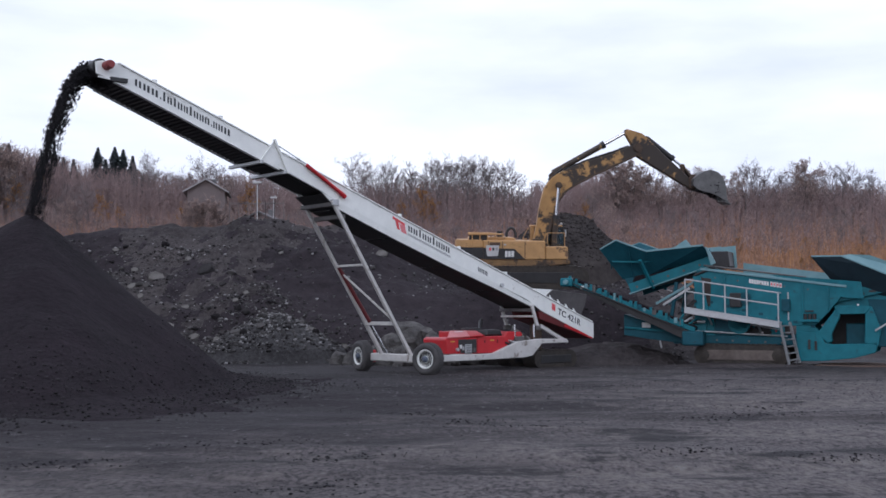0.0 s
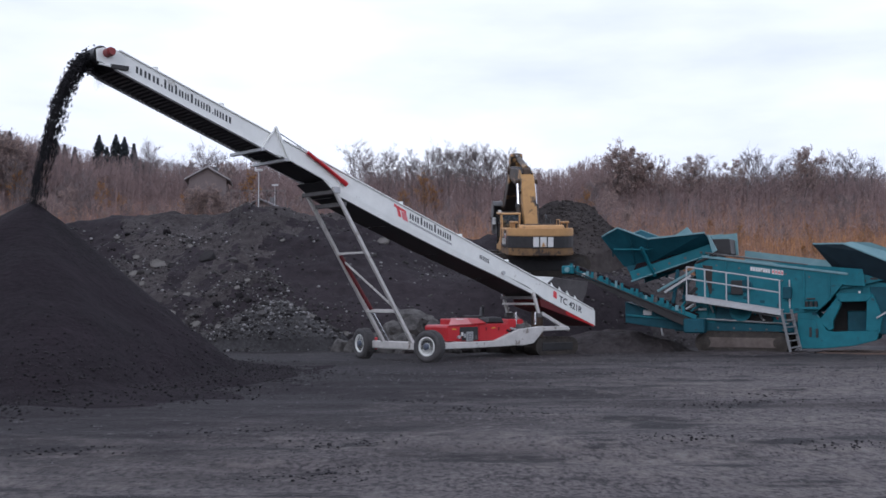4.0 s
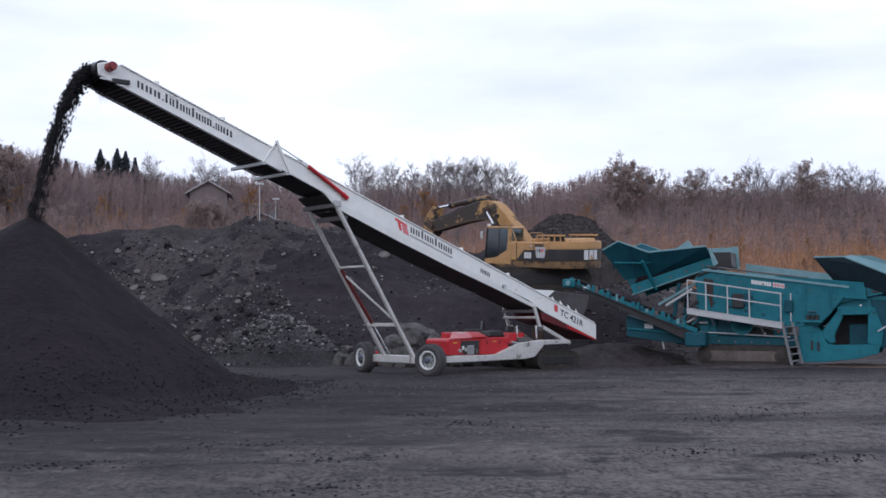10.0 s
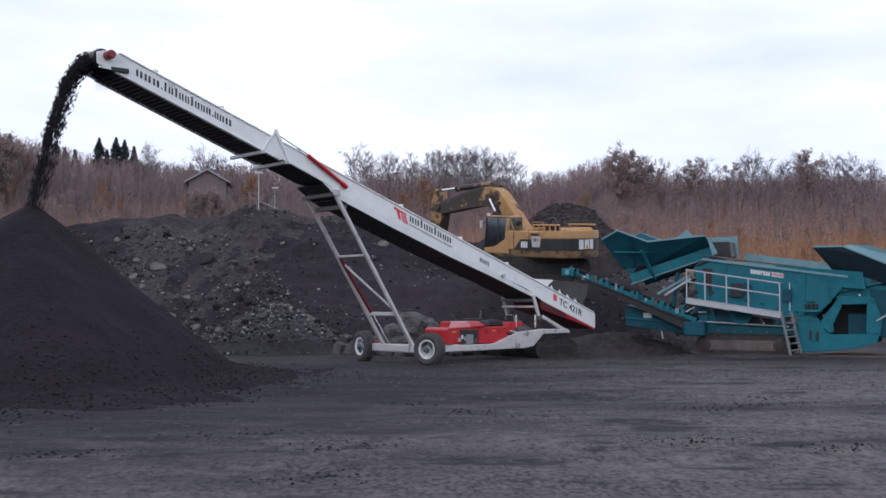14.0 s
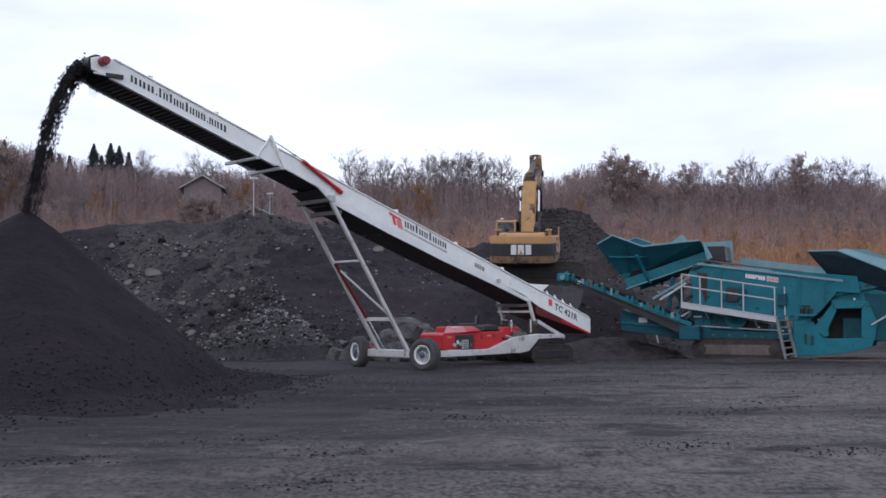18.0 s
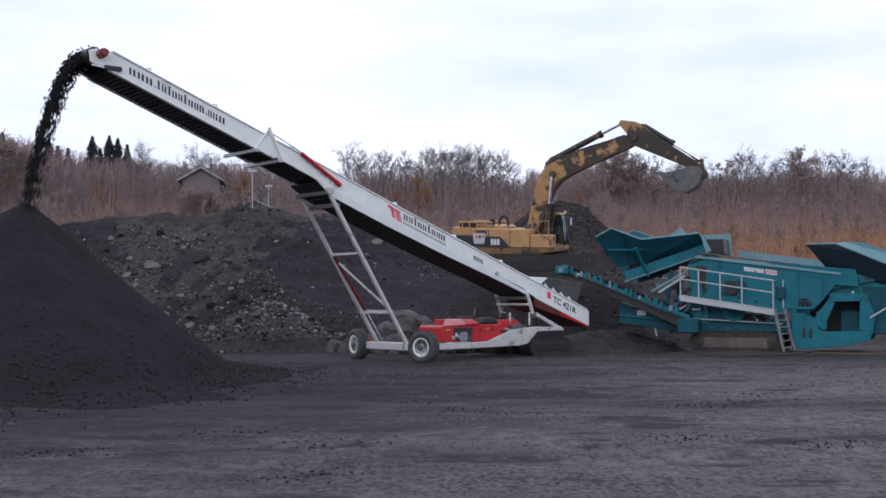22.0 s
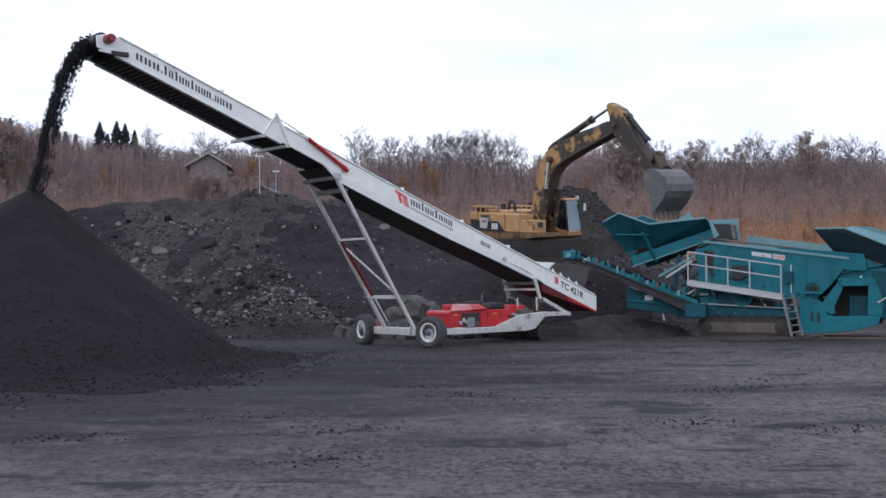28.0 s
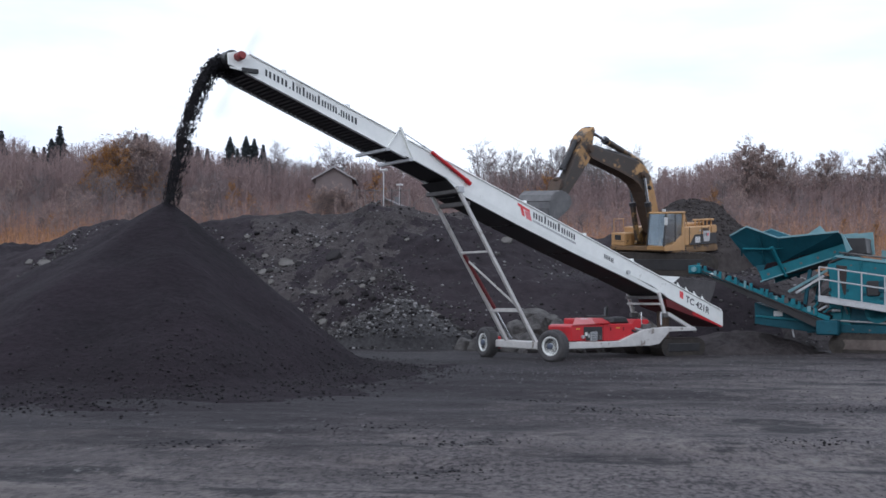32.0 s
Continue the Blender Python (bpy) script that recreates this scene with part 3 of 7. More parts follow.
heap("rear_heap", -22.0, 47.5, 5.2, 3.2, "black heap beside the stockpile", "spoil", 0.22, 12, 0.5)


def strewn():
    """Broken stone lying on the bank, on the yard and round the heaps."""
    rng = np.random.default_rng(5)
    # the bank: debris in drifts and bands, a pale heap at its foot, sparse bright pieces on the black slope
    n = 150000
    x, y = rng.uniform(-26, 12, n), rng.uniform(44, 59, n)
    z = np.maximum(bank_height(x, y), gravel_height(x, y))
    drift = smooth_step((relief(x + 0.6 * y, y, 3.5, 4, 91) + 0.06) / 0.22)
    left = smooth_step((-5.2 - x + 2.5 * relief(x, y, 3, 3, 93)) / 2.0)
    foot = np.exp(-((y - 46.2) ** 2) / 3.5)
    near = left * (0.05 + 0.34 * drift) + 0.03 + 0.07 * drift + foot * (0.25 * smooth_step((-3 - x) / 2) * smooth_step((x + 12) / 2) + 0.12 * smooth_step((11 - x) / 3))
    near = near + 1.0 * np.exp(-((x + 6.75) ** 2) / 3.6 - ((y - 46.3) ** 2) / 3.0)
    keep = (rng.random(n) < near) & (z > 0.02)
    x, y, z = x[keep], y[keep], z[keep]
    sizes = 0.016 + 0.075 * rng.random(len(x)) ** 3.6
    big = rng.random(len(x)) < 0.004
    sizes = np.where(big, rng.uniform(0.12, 0.26, len(x)), sizes)
    pale = (rng.random(len(x)) < 0.20 + 0.22 * np.exp(-((x + 6.75) ** 2) / 4 - ((y - 46.3) ** 2) / 4)) & ~big
    pts = np.stack((x, y, z + sizes * 0.2), 1)
    for name, sel, m, lb in (("broken_stone", ~pale, "rock", "dark grey broken stone strewn over the black bank"), ("pale_stone", pale, "pale_rock", "pale grey crushed stone scattered at the bank's foot")):
        p, z_ = pts[sel], sizes[sel]
        v, f = lumps(rng, len(p), lambda i: p[i], lambda i: z_[i])
        ob = raw_part(name, v, f, m)
        tagged(ob, lb, "stones", kind="stuff")
    # lumps of earth on the mound behind the digger
    n = 3600
    x, y = rng.normal(6.6, 2.4, n), rng.normal(58.6, 1.8, n)
    sizes = 0.02 + 0.09 * rng.random(n) ** 2.6
    pts = np.stack((x, y, dark_height(x, y) + sizes * 0.1), 1)
    pts = pts[pts[:, 2] > 3.4]
    v, f = lumps(rng, len(pts), lambda i: pts[i], lambda i: sizes[i])
    ob = raw_part("earth_clods", v, f, "earth_lump")
    tagged(ob, "dark clods of earth on the mound", "clods", kind="stuff")
    pts, sizes = [], []
    n = 16000
    a, d = rng.uniform(0, 6.283, n), rng.normal(6.2, 0.95, n)
    x, y = PILE[0] + d * np.cos(a) / np.where(np.cos(a) < 0, 0.8, 1), PILE[1] + d * np.sin(a) / np.where(np.sin(a) < 0, 0.62, 1)
    sizes = 0.008 + 0.034 * rng.random(n) ** 4
    pts = np.stack((x, y, np.maximum(stock_height(x, y), yard_height(x, y)) + sizes * 0.3), 1)
    v, f = lumps(rng, len(pts), lambda i: pts[i], lambda i: sizes[i])
    ob = raw_part("coal_lumps", v, f, "toe_lump")
    tagged(ob, "small coal lumps rolled to the toe of the stockpile", "stones", kind="stuff")
    pts, sizes = [], []
    n = 26000
    x, y = rng.uniform(-15, 18, n), 9 + 36 * rng.random(n) ** 0.9
    keep = relief(x * 0.35, y, 2.2, 3, 17) + rng.normal(0, 0.12, n) > 0.02
    x, y = x[keep], y[keep]
    sizes = (0.006 + 0.020 * rng.random(len(x)) ** 2) * np.clip(y / 24, 0.4, 1.2)
    pts = np.stack((x, y, yard_height(x, y) + sizes * 0.2), 1)
    v, f = lumps(rng, len(pts), lambda i: pts[i], lambda i: sizes[i])
    ob = raw_part("yard_grit", v, f, "yard_stone")
    tagged(ob, "small grit and stones loose on the yard", "stones", kind="stuff")


strewn()


def clods():
    """Dark clods thrown up along the wheel tracks."""
    rng = np.random.default_rng(23)
    pts, sizes = [], []
    for x, y, span, n in ((3.6, 16.2, 1.1, 420), (5.6, 15.6, 0.9, 300), (0.6, 21.2, 1.3, 420), (5.6, 22.2, 2.4, 420), (-1.7, 15.9, 1.5, 520), (-4.9, 14.9, 1.2, 420), (-3.1, 17.3, 1.6, 420),
                          (1.5, 19.7, 0.8, 200), (-0.6, 23.1, 1.4, 420), (-4.2, 27.5, 1.6, 420), (6.9, 24.6, 1.2, 260), (10.5, 33.0, 2.6, 360), (4.0, 31.0, 3.0, 400), (-1.5, 13.4, 1.0, 300), (8.4, 18.6, 1.4, 320)):
        bend = rng.uniform(-0.25, 0.25)
        for i in range(n // 2):
            u = rng.normal(0, 0.7)
            px_, py_ = x + 1.4 * span * u, y + bend * math.sin(3 * u) + rng.normal(0, 0.26) + 0.05 * span * u
            pts.append((px_, py_))
            sizes.append((0.006 + 0.024 * rng.random() ** 2.2) * (1.2 - min(1, abs(u))))
    p = np.array(pts)
    sizes = np.maximum(np.array(sizes), 0.005)
    p = np.column_stack((p, yard_height(p[:, 0], p[:, 1]) + sizes * 0.25))
    v, f = lumps(rng, len(p), lambda i: p[i], lambda i: sizes[i], 0.6)
    ob = raw_part("mud_clods", v, f, "coal_lump")
    tagged(ob, "dark coal clods thrown up along wheel tracks", "clods", kind="stuff")


clods()


def rock_slab(x, y, z, s, seed, material, label):
    """A broken slab lying half sunk in the slope."""
    rng = np.random.default_rng(seed)
    n = 7
    ring = [(s * 0.5 * (0.75 + 0.4 * rng.random()) * math.cos(2 * math.pi * i / n), s * 0.34 * (0.75 + 0.4 * rng.random()) * math.sin(2 * math.pi * i / n)) for i in range(n)]
    bm = prism([(u, v) for u, v in ring], -s * 0.16, s * 0.16, s * 0.05)
    for v in bm.verts:
        v.co += Vector(rng.normal(0, s * 0.02, 3).tolist())
    ob = part("rock_slab", bm, material)
    ob.matrix_world = pose(x, y, z, -35 + rng.uniform(-14, 14), rng.uniform(-20, 20), rng.uniform(-30, 30))
    tagged(ob, label, "rock", "slabs on the bank")


M["slab_pale"] = mat("pale_slab", (0.085, 0.080, 0.076), (0.19, 0.18, 0.17), 0.9, grain=4, bump=0.6, depth=0.04, spec=0.12)
M["slab_dark"] = mat("dark_slab", (0.014, 0.013, 0.014), (0.045, 0.042, 0.043), 0.9, grain=4, bump=0.6, depth=0.04, spec=0.12)
for k, (x, y, s_, pale) in enumerate(((-13.42, 53.75, 0.85, 1), (-10.86, 52.55, 1.05, 0), (-11.48, 48.05, 0.55, 1), (-8.84, 49.05, 0.36, 1), (-2.83, 55.19, 0.75, 1), (-14.83, 55.11, 0.42, 1), (-8.52, 49.95, 0.32, 1),
                                      (-7.58, 54.07, 0.28, 1), (-16.43, 57.42, 0.36, 1), (-7.81, 52.03, 0.42, 0), (-11.12, 49.52, 0.42, 1), (-13.47, 51.1, 0.38, 1), (-3.92, 46.67, 0.5, 1), (-9.0, 45.99, 0.5, 1), (-25.47, 53.33, 0.75, 1),
                                      (-12.6, 52.9, 0.45, 0), (-12.1, 54.6, 0.4, 1), (-14.2, 52.2, 0.5, 1), (-10.2, 47.2, 0.42, 1), (-12.4, 46.9, 0.4, 1), (-5.2, 46.2, 0.4, 1), (-9.8, 51.2, 0.4, 0), (-15.6, 53.0, 0.5, 1), (-24.4, 52.2, 0.5, 1), (-26.6, 54.0, 0.45, 1))):
    top = float(max(bank_height(np.array([x]), np.array([y]))[0], gravel_height(np.array([x]), np.array([y]))[0]))
    rock_slab(x, y, top + 0.05 * s_, s_, 300 + k, "slab_pale" if pale else "slab_dark", "pale broken rock slab half buried in the bank" if pale else "dark broken rock slab half buried in the bank")


def boulder(x, y, z, s, seed, label):
    bm = bmesh.new()
    bmesh.ops.create_icosphere(bm, subdivisions=3, radius=1)
    cuts = random.Random(int(seed * 100))
    faces = [(Vector((cuts.gauss(0, 1), cuts.gauss(0, 1), cuts.gauss(0, 0.9))).normalized(), cuts.uniform(0.52, 0.80)) for _ in range(12)]
    for v in bm.verts:
        p = v.co * 1.1 + Vector((seed * 3.1, 0, 0))
        v.co *= 1.0 + 0.30 * noise.noise(p)
        # broken faces
        for n, o in faces:
            over = v.co.dot(n) - o
            if over > 0:
                v.co -= n * over * 0.95
        v.co *= s * 1.12 * (1 + 0.07 * noise.noise(p * 3.4) + 0.05 * noise.noise(p * 7.0))
        v.co.z *= 0.86
    ob = part("boulder", bm, "rock_dark")
    for f in ob.data.polygons:
        f.use_smooth = False
    ob.location = (x, y, z + s * 0.42)
    ob.rotation_euler = (0, 0, seed)
    tagged(ob, label, "boulder", "boulders behind the stacker")


M["rock_dark"] = mat("dark_rock", (0.030, 0.028, 0.028), (0.185, 0.176, 0.170), 0.9, grain=3.2, coarse=1.1, bump=1.0, depth=0.16, spec=0.15)
boulder_rng = random.Random(41)
for bx, by, bz, bs in ((-1.55, 43.4, 0.0, 1.0), (-0.45, 43.6, 0.0, 1.05), (0.5, 43.6, 0.0, 0.75), (-2.5, 43.6, 0.0, 0.75), (-1.0, 44.3, 0.4, 1.05), (0.1, 44.4, 0.2, 0.8),
                       (-1.25, 42.7, 0.0, 0.62), (-0.55, 42.6, 0.0, 0.58), (0.1, 42.8, 0.0, 0.55), (-2.0, 42.9, 0.0, 0.5), (0.8, 43.0, 0.0, 0.45), (-0.95, 43.2, 0.75, 0.52), (-0.25, 43.2, 0.72, 0.50), (0.35, 43.3, 0.55, 0.42), (-1.6, 43.1, 0.6, 0.45), (-0.6, 43.4, 1.05, 0.38),
                       (-3.3, 44.0, 0.0, 0.5), (-3.9, 44.6, 0.0, 0.45), (1.4, 44.2, 0.0, 0.55), (2.2, 44.7, 0.0, 0.6), (3.1, 45.0, 0.1, 0.5), (-2.7, 42.6, 0.0, 0.3), (1.2, 42.9, 0.0, 0.3), (-0.2, 42.1, 0.0, 0.28), (-1.5, 42.1, 0.0, 0.25), (0.6, 42.3, 0.0, 0.22)):
    boulder(bx, by, bz, bs * (0.86 if bs > 0.7 else 1.0), boulder_rng.uniform(1, 40), "grey rough boulder in the heap behind the stacker")


# ---- the stacking conveyor ----
TC = pose(-1.6, 38.0, 0, 0, 0, -140)
RISE = 0.3775


def top_z(x):
    return 8.92 - RISE * (10.2 - x)


def letter_bars(parent, name, x0, x1, y, mid, height, widths, material, slope, gap=0.42):
    """A line of lettering as upright bars, set along the sloping side."""
    total = sum(widths)
    s = (x1 - x0) / total
    x = x0
    for w in widths:
        if w > 0:
            h = height * (1.0 if w > 0.75 else 0.3 if w < 0.5 else 1.35)
            for u0, u1 in (((0.06, 0.30), (0.52, 0.78)) if w > 0.75 else ((0.2, 0.2 + 0.7 * (1 - gap)),)):
                a, b = x + s * w * u0, x + s * w * u1
                low = mid(a) - height / 2
                pr = ((a, low), (b, low + slope * (b - a)), (b, low + slope * (b - a) + h), (a, low + h))
                part(name, prism(pr, y, y + 0.006), material, parent)
        x += s * abs(w)


def wheel(parent, x, y, turn, r=0.52):
    w = new("wheel")
    w.parent = parent
    w.matrix_basis = pose(x, y, r - 0.01, 0, 0, turn)
    # outer face towards +y of the wheel
    part("tyre", lathe(((0.30, 0.12), (0.34, 0.19), (0.44, 0.20), (0.50, 0.16), (0.52, 0.08), (0.52, -0.12), (0.50, -0.18), (0.42, -0.21), (0.30, -0.2)), 36), "rubber", w, "worn grey-black rubber tyre", True)
    tread = bmesh.new()
    for i in range(36):
        a = 2 * math.pi * i / 36
        t = box(-0.03, 0.03, -0.15, 0.12, 0.505, 0.535, 0)
        moved(t, Matrix.Rotation(a, 4, "Y"))
        me = bpy.data.meshes.new("t")
        t.to_mesh(me)
        t.free()
        tread.from_mesh(me)
        bpy.data.meshes.remove(me)
    part("tread", tread, "rubber", w)
    part("rim", lathe(((0.31, 0.12), (0.315, 0.17), (0.28, 0.165), (0.25, 0.09), (0.16, 0.05), (0.15, 0.1), (0.09, 0.13), (0.02, 0.13)), 32), "white", w, "silver steel rim", True)
    part("hub", lathe(((0.10, 0.10), (0.10, 0.20), (0.06, 0.23), (0.01, 0.23)), 20), "hubblue", w, "dark hub cap", True)
    for i in range(8):
        a = 2 * math.pi * i / 8
        part("wheel_nut", tube((0.2 * math.cos(a), 0.06, 0.2 * math.sin(a)), (0.2 * math.cos(a), 0.115, 0.2 * math.sin(a)), 0.025, 6), "black", w)


M["hubblue"] = mat("blue_grey_hub", (0.06, 0.075, 0.11), (0.12, 0.14, 0.19), 0.5)


def crawler(parent, x0, x1, y0, y1, h, name="crawler", frame_paint="brown"):
    """A crawler track: belt of shoes, side frame, sprocket and idler."""
    c = new(name)
    c.parent = parent
    r = h / 2
    ym = (y0 + y1) / 2
    prof = []
    for i in range(9):
        a = math.pi / 2 + math.pi * i / 8
        prof.append((x0 + r + r * math.cos(a), r + r * math.sin(a)))
    for i in range(9):
        a = -math.pi / 2 + math.pi * i / 8
        prof.append((x1 - r + r * math.cos(a), r + r * math.sin(a)))
    part("track_belt", prism(prof, y0, y1), "track", c, "muddy steel track")
    k = 0.52
    part("track_frame", prism(((x0 + r, r * k), (x1 - r, r * k), (x1 - r, h - r * k), (x0 + r, h - r * k)), y0 - 0.03, y1 + 0.03, 0.02), frame_paint, c, "muddy side frame")
    for x in (x0 + r, x1 - r):
        part("sprocket", moved(lathe(((r * 0.72, -0.06), (r * 0.72, 0.0), (r * 0.4, 0.03), (0.05, 0.05)), 18), pose(x, y0 - 0.01, r, 0, 0, 180)), "track", c)
    n = max(6, int((x1 - x0 - 2 * r) / 0.19))
    for i in range(n):
        x = x0 + r + (x1 - x0 - 2 * r) * (i + 0.5) / n
        part("track_shoe", box(x - 0.07, x + 0.07, y0 - 0.02, y1 + 0.02, -0.025, 0.02, 0), "track", c)
        part("track_shoe", box(x - 0.07, x + 0.07, y0 - 0.02, y1 + 0.02, h - 0.02, h + 0.03, 0), "track", c)
    m = max(3, int((x1 - x0) / 0.7))
    for i in range(m):
        x = x0 + r + (x1 - x0 - 2 * r) * (i + 0.5) / m
        part("roller", tube((x, y0 - 0.02, r * 0.42), (x, y1 + 0.02, r * 0.42), r * 0.22, 12), "track", c)
    return c


def stacker():
    s = thing("stacking_conveyor", TC, "long white radial stacking conveyor with red power unit on two wheels", "conveyor")
    hy = 0.70

    def deep(x):
        return np.interp(x, (-9.2, -6.4, -4.2, -1.8, 0.6, 2.75, 3.4, 11), (0.56, 0.62, 0.66, 0.76, 0.80, 0.79, 0.56, 0.56))

    for sg in (1, -1):
        y0, y1 = (hy - 0.05, hy + 0.03) if sg > 0 else (-hy - 0.03, -hy + 0.05)
        up = [(4.85, top_z(4.85)), (10.15, top_z(10.15)), (10.55, top_z(10.2)), (10.75, top_z(10.3) - 0.10), (10.72, top_z(10.3) - 0.42), (10.35, top_z(10.35) - 0.56), (4.85, top_z(4.85) - 0.56)]
        pl = part("side_plate", prism(up, y0, y1, 0.012), "white", s, "dirty white upper side plate")
        # folded lip along the upper edge
        part("top_flange", beam((4.9, sg * hy, top_z(4.9) + 0.02), (10.1, sg * hy, top_z(10.1) + 0.02), 0.14, 0.04), "white", pl)
        part("bottom_flange", beam((4.9, sg * hy, top_z(4.9) - 0.56), (10.2, sg * hy, top_z(10.2) - 0.56), 0.14, 0.04), "white", pl)
        crease = ((4.8, 0.50), (3.4, 0.52), (2.7, 0.60), (-0.6, 0.62), (-4.2, 0.50), (-5.6, 0.46), (-6.4, 0.60), (-9.15, 0.57))
        lowp = [(x, top_z(x)) for x in (-9.2, 4.8)] + [(x, top_z(x) - d) for x, d in crease]
        pl = part("side_plate", prism(lowp, y0, y1, 0.012), "white", s, "white lower side plate")
        part("top_flange", beam((-9.1, sg * hy, top_z(-9.1) + 0.02), (4.8, sg * hy, top_z(4.8) + 0.02), 0.14, 0.04), "white", pl)
        # pressed fold along the lower section: a narrow band under the crease that leans in a little
        keel = ((3.3, 0.54), (2.75, 0.80), (0.6, 0.81), (-1.8, 0.77), (-4.2, 0.67), (-6.0, 0.62))
        at_crease = lambda x: float(np.interp(x, [c[0] for c in crease[::-1]], [c[1] for c in crease[::-1]]))
        for (a, da), (b, db) in zip(keel, keel[1:]):
            part("lower_fold", plate(((a, sg * (hy + 0.025), top_z(a) - at_crease(a) + 0.02), (b, sg * (hy + 0.025), top_z(b) - at_crease(b) + 0.02), (b, sg * (hy + 0.005), top_z(b) - db), (a, sg * (hy + 0.005), top_z(a) - da)), 0.025), "white", pl, "white panel under the pressed crease")
        # stiffeners between the sections
        gus = part("gusset", plate(((5.56, sg * (hy + 0.05), top_z(5.56) - 0.58), (5.10, sg * (hy + 0.05), top_z(5.10) + 0.24), (4.62, sg * (hy + 0.05), top_z(4.62) - 0.50)), 0.03), "white", s, "white triangular hinge gusset")
        part("gusset_rib", beam((5.12, sg * (hy + 0.09), top_z(5.12) + 0.27), (4.6, sg * (hy + 0.09), top_z(4.6) - 0.54), 0.09, 0.08), "white", gus)
        part("gusset_rib", beam((5.10, sg * (hy + 0.08), top_z(5.10) + 0.24), (5.58, sg * (hy + 0.08), top_z(5.58) - 0.60), 0.05, 0.045), "white", gus)
        part("fold_rod", tube((4.95, sg * (hy + 0.04), top_z(4.95) + 0.16), (3.75, sg * (hy + 0.04), top_z(3.75) + 0.05), 0.02, 8), "galv", s)
        cyl = part("ram", tube((3.95, sg * (hy + 0.10), top_z(3.95) + 0.02), (2.62, sg * (hy + 0.10), top_z(2.62) - 0.28), 0.058, 14), "red", s, "red hydraulic ram")
        part("ram_end", tube((2.66, sg * (hy + 0.10), top_z(2.62) - 0.26), (2.48, sg * (hy + 0.10), top_z(2.5) - 0.34), 0.075, 12), "red", cyl)
    # belt, running and returning
    part("belt", plate(((-9.0, -0.52, top_z(-9.0) - 0.12), (-9.0, 0.52, top_z(-9.0) - 0.12), (10.6, 0.52, top_z(10.6) - 0.12), (10.6, -0.52, top_z(10.6) - 0.12)), 0.03), "belt", s, "black rubber belt")
    part("return_belt", plate(((-8.9, -0.54, top_z(-8.9) - 0.50), (-8.9, 0.54, top_z(-8.9) - 0.50), (10.4, 0.54, top_z(10.4) - 0.50), (10.4, -0.54, top_z(10.4) - 0.50)), 0.02), "belt", s)
    ld = bmesh.new()
    rng = np.random.default_rng(2)
    for i in range(60):
        x = -8.5 + 19 * i / 60
        bmesh.ops.create_icosphere(ld, subdivisions=1, radius=0.22, matrix=Matrix.Translation((x, rng.uniform(-.12, .12), top_z(x) - 0.08)) @ Matrix.Diagonal((1.6, 1.3, 0.6, 1)))
    part("belt_load", ld, "coal", s, "coal riding on the belt")
    part("head_drum", tube((10.55, -0.6, top_z(10.55) - 0.3), (10.55, 0.6, top_z(10.55) - 0.3), 0.24, 24), "black", s)
    mo = part("head_motor", tube((10.45, hy + 0.03, top_z(10.35) - 0.2), (10.45, hy + 0.30, top_z(10.35) - 0.2), 0.125, 18), "redmotor", s, "red drive motor at the head")
    part("motor_cap", tube((10.45, hy + 0.30, top_z(10.35) - 0.2), (10.45, hy + 0.38, top_z(10.35) - 0.2), 0.10, 14), "redmotor", mo)
    part("guard", box(9.85, 10.35, hy + 0.03, hy + 0.12, top_z(10.1) - 0.52, top_z(10.1) - 0.40, 0.01), "black", s)
    part("scraper_arm", beam((10.7, hy + 0.06, top_z(10.6) - 0.62), (10.0, hy + 0.06, top_z(10) - 0.46), 0.05, 0.05), "white", s)
    # rollers and cross members below
    # dark sheets added so the underside looks shaded
    for a, b, off in ((10.35, 4.9, 0.0), (4.8, 3.4, 0.0), (3.35, 2.75, 0.0), (2.7, 0.6, 0.0), (0.55, -1.8, 0.0), (-1.85, -4.2, 0.0), (-4.25, -6.3, 0.0)):
        low = 0.04 if a > 4 else -0.03
        za, zb = top_z(a) - float(deep(a)) + low, top_z(b) - float(deep(b)) + low
        hw = 0.64 if a > 4.81 else 0.60 if a > 4 else 0.75
        part("belly_shade", plate(((a, -hw, za), (a, hw, za), (b, hw, zb), (b, -hw, zb)), 0.02), "belt", s, "dark sheet added for the shaded underside")
    for i in range(34):
        x = 5.2 + 4.9 * i / 33
        part("idler_roller", tube((x, -0.62, top_z(x) - 0.53), (x, 0.62, top_z(x) - 0.53), 0.045, 8), "black", s)
    for i in range(24):
        x = -6.6 + 16.4 * i / 23
        part("cross_member", beam((x, -0.66, top_z(x) - 0.36), (x, 0.66, top_z(x) - 0.36), 0.09, 0.07, bevel=0), "black", s)
    for x in (9.0, 6.9, 4.2, 0.2, -2.4, -4.6):
        part("belt_guide", box(x - 0.07, x + 0.07, hy - 0.06, hy + 0.02, top_z(x) + 0.03, top_z(x) + 0.13, 0.01), "white", s)
    # cross bars under the hinge
    for x, dz in ((5.55, 0.62), (4.72, 0.56)):
        part("cross_bar", beam((x, -1.1, top_z(x) - dz), (x, hy + 0.12, top_z(x) - dz), 0.12, 0.10), "galv", s)
    # these two bars are coloured dark because they sit in shade
    for x, dz in ((2.95, 0.76), (2.55, 0.98)):
        part("cross_bar", beam((x, -0.95, top_z(x) - dz), (x, 0.8, top_z(x) - dz), 0.16, 0.14), "grime_shade", s)
    # lettering: plain bars and the red mark
    mid = lambda x: top_z(x) - 0.28
